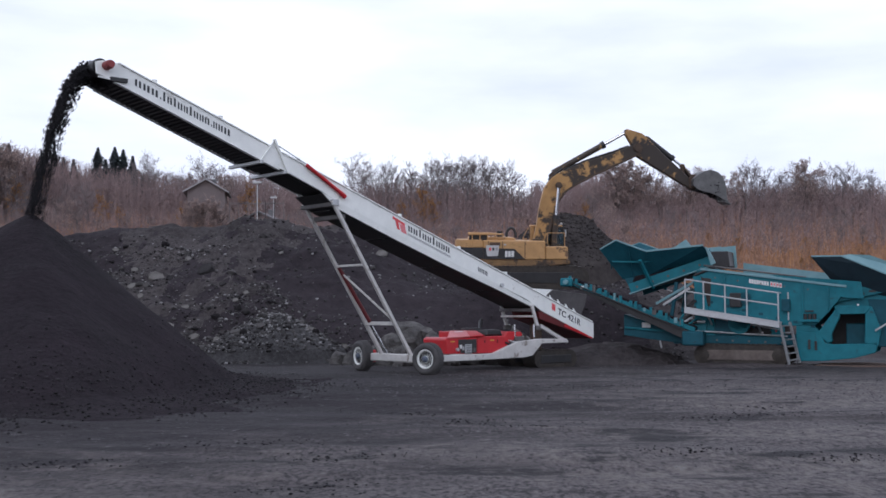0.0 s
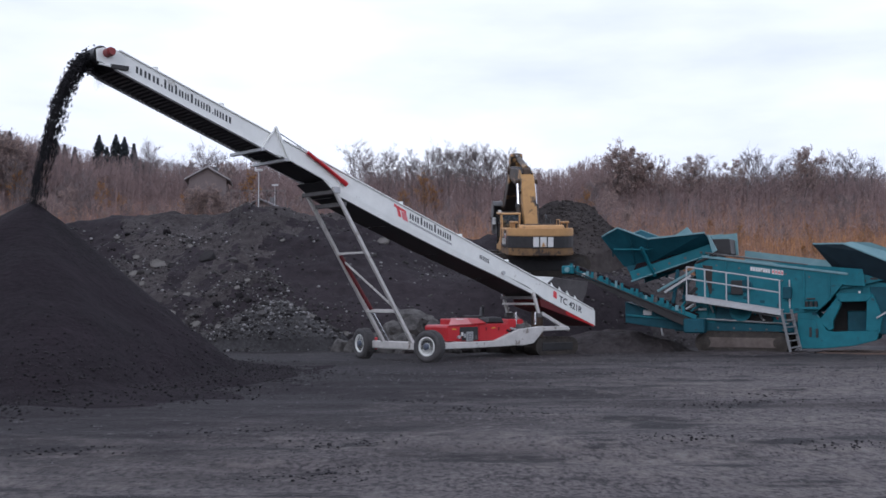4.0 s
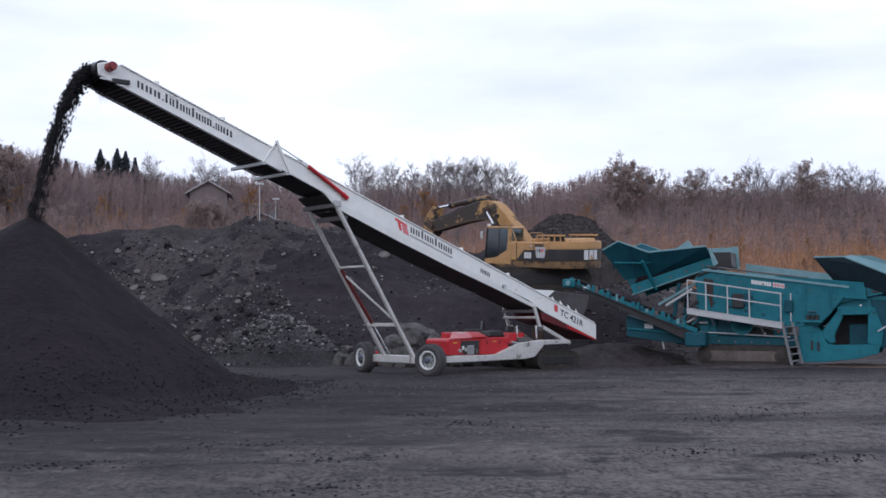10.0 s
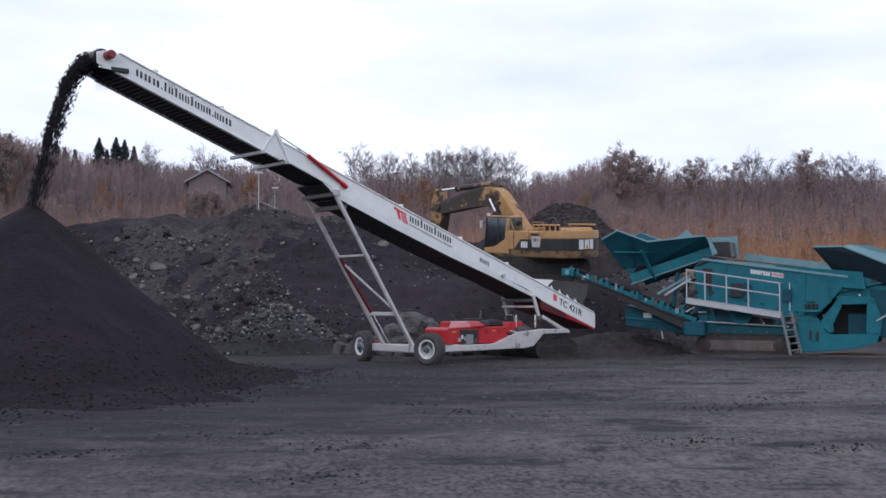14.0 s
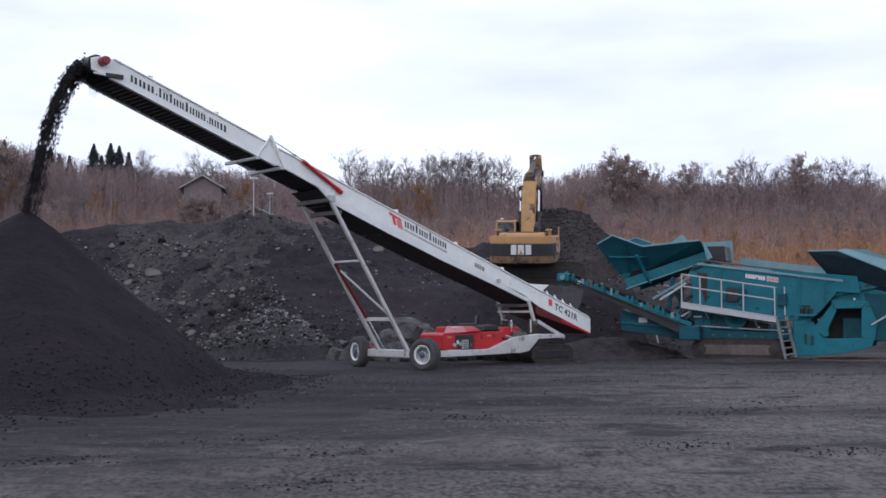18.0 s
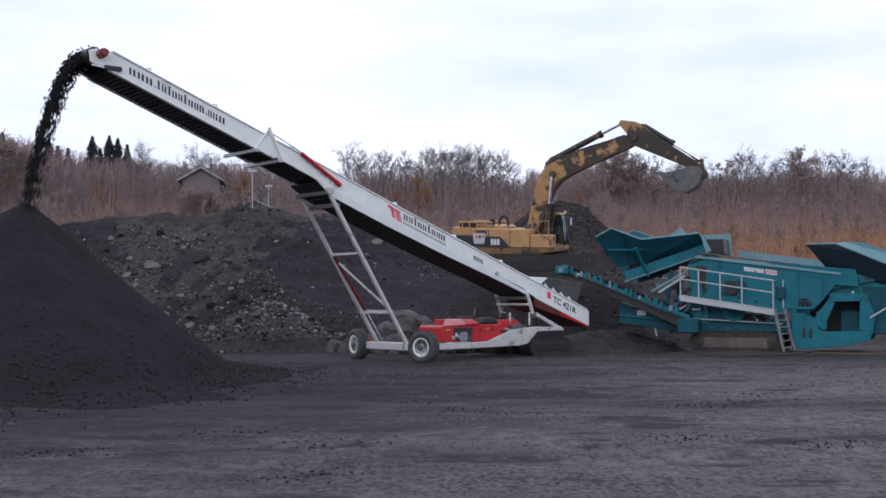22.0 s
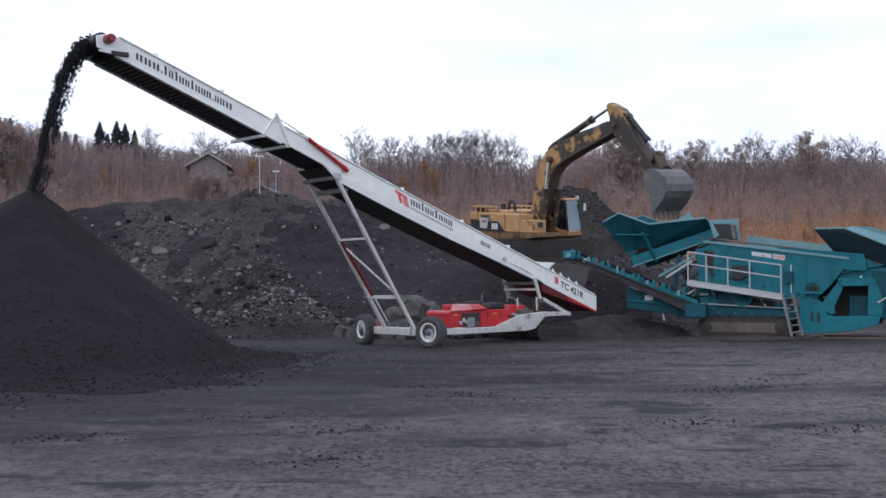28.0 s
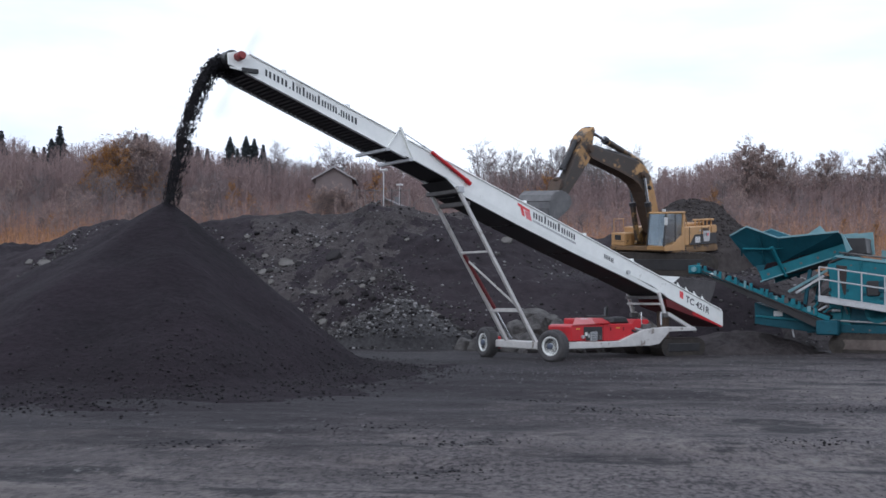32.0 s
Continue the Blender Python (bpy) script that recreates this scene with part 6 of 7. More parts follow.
        part("lettering_bar", moved(box(0, 0.02, -w / 2, w / 2, 1.45, 1.89, 0), pose(xb, y, 0, 0, 0, turn)), "decal_white", cwt)
    part("yellow_mark", moved(plate(((0, -0.10, 1.46), (0, 0.10, 1.46), (0, 0.0, 1.68)), 0.02), pose(-3.625, 0, 0)), "yellow", cwt)
    # engine hood, guard rails and vents
    hood = part("engine_hood", prism(((-0.75, 2.22), (-0.80, 2.36), (-1.15, 2.40), (-2.95, 2.42), (-3.02, 2.30), (-3.02, 2.22)), -1.05, 1.05, 0.04), "yellow", h, "dirty yellow engine hood")
    for sg in (1, -1):
        guard = part("hood_guard", prism(((-1.30, 2.50), (-1.36, 2.57), (-2.98, 2.59), (-2.98, 2.50)), sg * 1.16 - 0.10, sg * 1.16 + 0.10, 0.015), "yellow", h, "raised yellow hood guard")
        for i in range(5):
            x = -1.36 - 0.36 * i
            part("guard_post", beam((x, sg * 1.2, 2.22), (x, sg * 1.2, 2.51), 0.07, 0.05), "yellow", guard)
        part("guard_mesh", box(-2.95, -2.1, sg * 1.12 - 0.01, sg * 1.12 + 0.01, 2.24, 2.49, 0), "black", guard, "black vent mesh")
    for i in range(6):
        part("hood_slat", box(-2.75 + 0.2 * i, -2.66 + 0.2 * i, -0.7, 0.7, 2.42, 2.45, 0.004), "brown", hood)
    part("air_cleaner", tube((-1.5, -0.55, 2.36), (-1.5, -0.55, 2.68), 0.13, 14), "black", h, "black air cleaner bowl")
    ex = bmesh.new()
    rings = []
    for i in range(11):
        a = math.pi * i / 10
        c = Vector((-0.95 - 0.22 * math.cos(a), -0.5, 2.36 + 0.46 * math.sin(a) ** 0.7))
        along_x = Vector((math.sin(a), 0, math.cos(a))).normalized()
        side = Vector((0, 1, 0))
        up = along_x.cross(side)
        rings.append([ex.verts.new(c + 0.07 * (math.cos(2 * math.pi * k / 10) * side + math.sin(2 * math.pi * k / 10) * up)) for k in range(10)])
    for r0, r1 in zip(rings, rings[1:]):
        for k in range(10):
            ex.faces.new((r0[k], r0[(k + 1) % 10], r1[(k + 1) % 10], r1[k]))
    ex.faces.new(rings[0])
    ex.faces.new(rings[-1])
    bmesh.ops.recalc_face_normals(ex, faces=ex.faces[:])
    part("exhaust", ex, "black", h, "black curved exhaust pipe")
    tb = part("tool_box", box(0.62, 1.65, -1.5, -0.72, 1.36, 1.96, 0.04), "yellow", h, "yellow tool box")
    part("box_vent", box(1.645, 1.662, -1.28, -0.94, 1.62, 1.86, 0.004), "black", tb, "black vent")
    part("box_seam", box(1.648, 1.66, -1.49, -0.74, 1.55, 1.565, 0), "brown", tb)
    part("step_rail", tube((1.5, -1.45, 1.95), (1.5, -1.45, 2.6), 0.02, 6), "yellow", h)
    part("step_rail", tube((0.7, -1.45, 2.1), (0.7, -1.45, 2.6), 0.02, 6), "yellow", h)
    part("step_rail", tube((0.7, -1.45, 2.6), (1.5, -1.45, 2.6), 0.02, 6), "yellow", h)
    for sg in (1, -1):
        part("boom_bracket", prism(((-0.35, 1.42), (1.25, 1.42), (1.1, 1.75), (0.55, 2.32), (0.1, 2.3)), sg * 0.43 - 0.05, sg * 0.43 + 0.05, 0.02), "yellow_dirty", h)
    # cab
    cab = new("cab")
    cab.parent = h
    y0, y1 = 0.55, 1.5
    part("cab_base", prism(((1.74, 1.16), (1.78, 1.40), (1.05, 1.46), (0.30, 1.84), (0.26, 2.24), (0.02, 2.24), (0.02, 1.16)), y0, y1, 0.025), "yellow", cab, "yellow cab base sloping up to the rear")
    rf = part("cab_roof", prism(((1.62, 2.86), (1.54, 2.95), (0.05, 2.95), (-0.02, 2.86)), y0 - 0.03, y1 + 0.04, 0.03), "yellow", cab, "dirty yellow cab roof")
    part("roof_hatch", box(0.5, 1.1, y0 + 0.2, y1 - 0.2, 2.95, 2.985, 0.01), "black", rf)
    part("roof_lamp", box(1.55, 1.64, y1 - 0.22, y1 - 0.06, 2.95, 3.06, 0.015), "decal_white", rf, "small work lamp")
    for y in (y0 + 0.04, y1 - 0.04):
        part("cab_pillar", beam((1.76, y, 1.38), (1.57, y, 2.88), 0.07, 0.07), "black", cab, "black front pillar")
        part("cab_pillar", beam((0.80, y, 1.58), (0.80, y, 2.88), 0.05, 0.06), "black", cab)
        part("cab_pillar", prism(((0.28, 1.84), (0.22, 2.30), (0.20, 2.88), (0.02, 2.88), (0.02, 1.84)), y - 0.04, y + 0.045, 0.012), "yellow", cab, "broad yellow rear pillar")
        part("side_window", plate(((1.70, y, 1.44), (1.55, y, 2.85), (0.83, y, 2.85), (0.83, y, 1.60)), 0.012), "glass_clear", cab, "dusty door glass")
        part("side_window", plate(((0.77, y, 1.64), (0.77, y, 2.85), (0.22, y, 2.85), (0.30, y, 1.88)), 0.012), "glass_clear", cab, "dusty side glass")
    part("front_window", plate(((1.77, y0 + 0.08, 1.42), (1.77, y1 - 0.08, 1.42), (1.58, y1 - 0.08, 2.85), (1.58, y0 + 0.08, 2.85)), 0.012), "glass_pale", cab, "sky-reflecting windscreen")
    part("rear_window", plate(((0.03, y0 + 0.08, 2.28), (0.03, y1 - 0.08, 2.28), (0.03, y1 - 0.08, 2.85), (0.03, y0 + 0.08, 2.85)), 0.012), "glass_clear", cab)
    st_ = part("seat", prism(((0.42, 1.50), (1.0, 1.48), (1.0, 1.72), (0.62, 1.78), (0.52, 2.42), (0.36, 2.42)), 0.80, 1.25, 0.05), "black", cab, "black operator seat")
    part("headrest", box(0.38, 0.50, 0.90, 1.15, 2.44, 2.62, 0.03), "black", st_)
    part("console", box(1.15, 1.35, 0.66, 0.80, 1.46, 1.98, 0.02), "black", cab)
    part("mirror", box(1.80, 1.86, 1.54, 1.70, 2.35, 2.70, 0.02), "decal_white", cab, "mirror on a stalk")
    part("mirror_stalk", tube((1.65, 1.48, 2.66), (1.82, 1.60, 2.56), 0.015, 6), "black", cab)
    part("grab_rail", tube((-0.06, y1 - 0.06, 2.26), (-0.30, y1 - 0.06, 2.26), 0.02, 6), "yellow", h)
    part("grab_rail", tube((-0.02, y1 - 0.06, 2.80), (-0.30, y1 - 0.06, 2.26), 0.022, 6), "yellow", h, "slanting grab rail")

    # boom, in its own space: x towards the stick's pin
    top = ((-0.22, 0.10), (0.0, 0.30), (0.6, 0.72), (1.4, 1.30), (2.1, 1.72), (2.75, 1.86), (3.4, 1.72), (4.6, 1.24), (5.8, 0.66), (6.6, 0.34), (6.95, 0.22), (7.12, 0.0))
    low = ((-0.18, -0.16), (0.2, -0.22), (0.8, 0.05), (1.5, 0.45), (2.2, 0.76), (2.8, 0.86), (3.4, 0.76), (4.6, 0.42), (5.8, 0.02), (6.5, -0.20), (6.85, -0.24), (7.08, -0.14))
    top, low = [(x * SHORT, z * 0.97) for x, z in top], [(x * SHORT, z) for x, z in low]
    bo = part("boom", prism(curve_profile(top, low), -0.33, 0.33, 0.03), "boom_paint", d, "oily yellow cranked boom")
    for x, z, r in ((0, 0, 0.2), (BOOM, 0, 0.17), (2.75 * SHORT, 1.30, 0.16)):
        part("boom_pin", tube((x, -0.42, z), (x, 0.42, z), r, 16), "brown", bo)
    part("ram_lug", prism(((2.3, 1.5), (2.62, 1.98), (2.84, 1.98), (3.2, 1.5)), -0.16, 0.16, 0.02), "brown", bo)
    for i in range(9):
        x = (2.6 + 0.45 * i) * SHORT
        z = float(np.interp(x, [p[0] for p in top], [p[1] for p in top]))
        part("boom_pipe", tube((x, 0.22, z + 0.05), (x + 0.42, 0.22, z + 0.05 - (0.05 if x < 3 else 0.2)), 0.05, 6), "black", bo)
        part("boom_pipe", tube((x, -0.22, z + 0.05), (x + 0.42, -0.22, z + 0.05 - (0.05 if x < 3 else 0.2)), 0.05, 6), "black", bo)
    # darker brown strip along the boom's lower edge
    for i in range(len(low) - 1):
        part("boom_underside", beam((low[i][0], 0, low[i][1]), (low[i + 1][0], 0, low[i + 1][1]), 0.68, 0.10, bevel=0), "brown", bo, "dark brown boom underside")
    part("boom_lamp", box(1.75, 1.95, 0.33, 0.45, 1.05, 1.2, 0.02), "black", bo)
    # stick, in its own space: x towards the bucket's pin
    stp = ((-0.88, 0.24), (-0.92, 0.42), (-0.76, 0.50), (-0.2, 0.68), (0.15, 0.64), (1.2, 0.46), (2.4, 0.30), (3.2, 0.18), (3.38, 0.02), (3.3, -0.16), (2.2, -0.22), (1.0, -0.30), (0.25, -0.34), (-0.1, -0.26), (-0.35, 0.0))
    st = part("stick", prism(stp, -0.31, 0.31, 0.03), "stick_paint", d, "oily yellow stick")
    for x, z, r in ((0, 0, 0.2), (STICK, 0, 0.13), (LUG[0], LUG[1], 0.10), (0.15, 0.62, 0.10)):
        w = 0.36 if z == 0 else 0.24
        part("stick_pin", tube((x, -w, z), (x, w, z), r, 14), "brown", st)
    for sg in (1, -1):
        part("stick_lug", prism(((-0.1, 0.5), (0.4, 0.45), (0.25, 0.72), (0.05, 0.72)), sg * 0.2 - 0.04, sg * 0.2 + 0.04, 0.01), "brown", st)
    # bucket, in its own space: x towards the teeth
    outer = [(-0.12, 0.0), (-0.22, 0.30), (-0.10, 0.62), (0.10, 0.88), (0.38, 1.05), (0.70, 1.08), (1.00, 0.98), (1.22, 0.80), (1.42, 0.50), (1.62, 0.12), (1.70, -0.02)]
    inner = [(1.66, -0.03), (1.55, 0.14), (1.34, 0.48), (1.14, 0.72), (0.96, 0.88), (0.70, 0.98), (0.40, 0.95), (0.17, 0.80), (0.0, 0.58), (-0.10, 0.30), (-0.02, 0.02)]
    hw = 0.86
    outer = [(x * 0.97, z * 0.93) for x, z in outer]
    inner = [(x * 0.97, z * 0.93) for x, z in inner]
    bu = part("bucket", prism(outer + inner, -hw, hw, 0.0), "bucket", d, "wide scratched steel bucket")
    for sg in (1, -1):
        part("cheek", prism([(-0.12, 0.0)] + outer[1:] + [(0.9, 0.02), (0.2, -0.10)], sg * hw - 0.03, sg * hw + 0.03, 0.008), "bucket", bu)
        part("bucket_ear", prism(((-0.12, -0.14), (0.14, -0.12), (0.22, 0.35), (-0.05, 0.62), (-0.34, 0.45), (-0.36, 0.28)), sg * 0.31 - 0.04, sg * 0.31 + 0.04, 0.01), "brown", bu)
    part("wear_rib", prism(((0.37, 0.98), (0.68, 1.01), (0.97, 0.915), (0.97, 0.95), (0.68, 1.04), (0.35, 1.01)), -hw, hw, 0.0), "bucket", bu)
    for i in range(6):
        y = -hw + 0.1 + (2 * hw - 0.2) * i / 5
        part("tooth", prism(((1.50, 0.12), (1.63, 0.075), (1.92, -0.085), (1.56, -0.095)), y - 0.07, y + 0.07, 0.012), "bucket", bu, "worn steel tooth")
    part("bucket_pin", tube((0, -0.42, 0), (0, 0.42, 0), 0.10, 12), "brown", bu)
    # rams, each with its origin at the barrel's pin and x along the ram
    rams = {}
    for key, lb, lr, rb, rr, mb, mr in (("boom_ram", 1.75, 1.9, 0.13, 0.075, "yellow_dirty", "chrome"), ("boom_ram_b", 1.75, 1.9, 0.13, 0.075, "yellow_dirty", "chrome"),
                                        ("stick_ram", 2.75, 2.5, 0.14, 0.075, "yellow_dirty", "chrome"), ("bucket_ram", 1.55, 1.5, 0.12, 0.065, "black", "chrome")):
        nm = key.replace("_b", "") if key.endswith("_b") else key
        ba = part(nm, tube((0, 0, 0), (lb, 0, 0), rb, 14), mb, d, "dirty hydraulic ram")
        part("ram_collar", tube((lb - 0.12, 0, 0), (lb + 0.06, 0, 0), rb * 1.25, 14), "black", ba)
        ro = part("ram_rod", tube((0, 0, 0), (-lr, 0, 0), rr, 12), mr, d, "bright chrome ram rod")
        part("rod_eye", tube((0, -rb, 0), (0, rb, 0), rr * 1.7, 12), "brown", ro)
        rams[key] = (ba, ro)
    li = part("bucket_link", beam((0, 0, 0), (0.62, 0, 0), 0.5, 0.12), "brown", d, "bucket linkage")
    lj = part("tipping_link", beam((0, 0, 0), (0.66, 0, 0), 0.6, 0.10), "brown", d, "bucket tipping link")
    return d, h, bo, st, bu, rams, li, lj


M["boom_paint"] = mat("oily_boom_paint", (0.27, 0.150, 0.055), (0.52, 0.290, 0.098), 0.55, grain=2, coarse=0.5, spots=(0.040, 0.029, 0.022), spot_at=0.47, spot_scale=0.9, wear=(0.034, -0.085))
M["stick_paint"] = mat("oily_stick_paint", (0.27, 0.150, 0.055), (0.52, 0.290, 0.098), 0.55, grain=2, coarse=0.5, spots=(0.038, 0.028, 0.022), spot_at=0.46, spot_scale=1.1, wear=(0.03, 0.02))
M["rusty_yellow"] = mat("mud_stained_yellow", (0.085, 0.050, 0.028), (0.27, 0.155, 0.062), 0.7, grain=3, coarse=0.9, spots=(0.045, 0.030, 0.022), spot_at=0.52, spot_scale=1.6)
M["label_grey"] = mat("grey_label", (0.40, 0.40, 0.40), (0.55, 0.54, 0.53), 0.6)
DIGGER = digger()


def reach(psi, be, si, ka):
    """The poses of the digger's moving parts, in the digger's space."""
    turn = Matrix.Rotation(radians(psi), 4, "Z")
    lean = TILT * math.sin(radians(psi))
    be, si, ka = be - lean, si - lean, ka - lean

    def link(p, a):
        return turn @ Matrix.Translation((p[0], 0, p[1])) @ Matrix.Rotation(-radians(a), 4, "Y")

    def along(p, a, u, v=0.0):
        c, s = math.cos(radians(a)), math.sin(radians(a))
        return (p[0] + u * c - v * s, p[1] + u * s + v * c)

    def aim(p, q, y=0.0):
        a = math.atan2(q[1] - p[1], q[0] - p[0])
        return turn @ Matrix.Translation((p[0], y, p[1])) @ Matrix.Rotation(-a, 4, "Y")

    A = along(FOOT, be, BOOM)
    B = along(A, si, STICK)
    out = {"house": turn, "boom": link(FOOT, be), "stick": link(A, si), "bucket": link(B, ka)}
    base = (1.05, 1.62)
    lug = along(FOOT, be, 2.75 * SHORT, 1.30)
    for key, y in (("boom_ram", 0.42), ("boom_ram_b", -0.42)):
        out[key] = (aim(base, lug, y), turn @ Matrix.Translation((lug[0], y, lug[1])) @ Matrix.Rotation(-math.atan2(lug[1] - base[1], lug[0] - base[0]), 4, "Y"))
    p, q = along(FOOT, be, 3.0 * SHORT, 1.92), along(A, si, *LUG)
    out["stick_ram"] = (aim(p, q), turn @ Matrix.Translation((q[0], 0, q[1])) @ Matrix.Rotation(-math.atan2(q[1] - p[1], q[0] - p[0]), 4, "Y"))
    # bucket linkage: the joint above the stick's end
    ear = along(B, ka, -0.25, 0.38)
    near = along(A, si, STICK - 0.55, 0.05)
    d = math.hypot(ear[0] - near[0], ear[1] - near[1])
    r1, r2 = 0.62, 0.66
    d = min(d, r1 + r2 - 0.01)
    a0 = math.atan2(ear[1] - near[1], ear[0] - near[0])
    a1 = math.acos(max(-1, min(1, (r1 * r1 + d * d - r2 * r2) / (2 * r1 * d))))
    j = (near[0] + r1 * math.cos(a0 + a1), near[1] + r1 * math.sin(a0 + a1))
    out["link"] = aim(near, j)
    out["tip"] = aim(j, ear)
    p = along(A, si, 0.15, 0.66)
    out["bucket_ram"] = (aim(p, j), turn @ Matrix.Translation((j[0], 0, j[1])) @ Matrix.Rotation(-math.atan2(j[1] - p[1], j[0] - p[0]), 4, "Y"))
    return out


def swing_at(t):
    """The four angles at a time, gliding through the rows."""
    ts = [r[0] for r in SWINGS]
    i = max(0, min(len(ts) - 2, int(np.searchsorted(ts, t, side="right")) - 1))
    f = (t - ts[i]) / (ts[i + 1] - ts[i])
    res = []
    for k in range(1, 5):
        v = [SWINGS[max(0, min(len(ts) - 1, i + n))][k] for n in (-1, 0, 1, 2)]
        tt = [ts[max(0, min(len(ts) - 1, i + n))] for n in (-1, 0, 1, 2)]
        m0 = (v[2] - v[0]) / max(tt[2] - tt[0], 1e-6)
        m1 = (v[3] - v[1]) / max(tt[3] - tt[1], 1e-6)
        h = tt[2] - tt[1]
        f2, f3 = f * f, f * f * f
        res.append((2 * f3 - 3 * f2 + 1) * v[1] + (f3 - 2 * f2 + f) * h * m0 + (3 * f2 - 2 * f3) * v[2] + (f3 - f2) * h * m1)
    return res


# ---- woods, houses and poles on the hillside ----
def ribbon(p, q, w0, w1, side):
    """Blades from p to q; arrays (n, 3)."""
    d = q - p
    s = np.cross(d, side)
    s /= np.linalg.norm(s, axis=1, keepdims=True) + 1e-9
    return np.stack((p - s * w0 / 2, p + s * w0 / 2, q + s * w1 / 2, q - s * w1 / 2), 1)


def unit(v):
    return v / (np.linalg.norm(v, axis=-1, keepdims=True) + 1e-9)


def limb_chain(rng, p, d, length, n, lift, wander):
    """Points along one bending limb."""
    pts = [np.array(p, float)]
    d = unit(np.array(d, float))
    for _ in range(n):
        d = unit(d + rng.normal(0, wander, 3) + np.array((0, 0, lift)))
        pts.append(pts[-1] + d * length / n)
    return pts


def wood_mesh(chains):
    """Trunk and limbs grown together in one skin. chains: (points, first radius, last radius, parent, where on the parent)."""
    verts, faces, rings = [], [], []
    k = 5
    for pts, r0, r1, parent, at in chains:
        own = []
        n = len(pts)
        for i, p in enumerate(pts):
            if i == 0 and parent is not None:
                host = rings[parent][at]
                best = min(host, key=lambda v: float(np.sum((np.array(verts[v]) - pts[1]) ** 2)))
                own.append([best] * k)
                continue
            d = unit(pts[min(i + 1, n - 1)] - pts[max(i - 1, 0)])
            s = unit(np.cross(d, (0.31, 0.95, 0.05)))
            u = np.cross(d, s)
            r = r0 + (r1 - r0) * i / (n - 1)
            own.append(list(range(len(verts), len(verts) + k)))
            for j in range(k):
                a = 2 * math.pi * j / k
                verts.append(tuple(p + r * (math.cos(a) * s + math.sin(a) * u)))
        for a, b in zip(own, own[1:]):
            for j in range(k):
                f = (a[j], a[(j + 1) % k], b[(j + 1) % k], b[j])
                faces.append(f if a[0] != a[1] else (a[0], b[(j + 1) % k], b[j]))
        rings.append(own)
    me = bpy.data.meshes.new("trunk")
    me.from_pydata(verts, [], faces)
    me.materials.append(M["bark"])
    me.shade_smooth()
    me.update()
    return me


def blade_mesh(name, groups):
    """One mesh of loose blades; groups: (array of quads, material)."""
    every = np.concatenate([g[0] for g in groups])
    c = len(every)
    me = bpy.data.meshes.new(name)
    me.vertices.add(c * 4)
    me.vertices.foreach_set("co", every.reshape(-1).astype(np.float32))
    me.loops.add(c * 4)
    me.loops.foreach_set("vertex_index", np.arange(c * 4, dtype=np.int32))
    me.polygons.add(c)
    me.polygons.foreach_set("loop_start", np.arange(0, c * 4, 4, dtype=np.int32))
    for _, m_ in groups:
        me.materials.append(M[m_])
    me.polygons.foreach_set("material_index", np.concatenate([np.full(len(g[0]), i, dtype=np.int32) for i, g in enumerate(groups)]))
    me.update(calc_edges=True)
    return me


def leaf_quads(rng, at, lo, hi):
    m = len(at)
    s = rng.uniform(lo, hi, (m, 1))
    u = unit(rng.normal(0, 1, (m, 3)))
    v = unit(np.cross(u, rng.normal(0, 1, (m, 3))))
    return np.stack((at - u * s, at - v * s * 0.6, at + u * s, at + v * s * 0.6), 1)


# share of clear stem, number of limbs, limb length, rise of the limbs, spread
FORMS = {"bare": (0.36, 14, 0.36, 0.78, 0.9), "birch": (0.22, 15, 0.24, 0.9, 0.55), "leafy": (0.30, 12, 0.34, 0.6, 0.95), "orange": (0.24, 12, 0.30, 0.8, 0.75)}


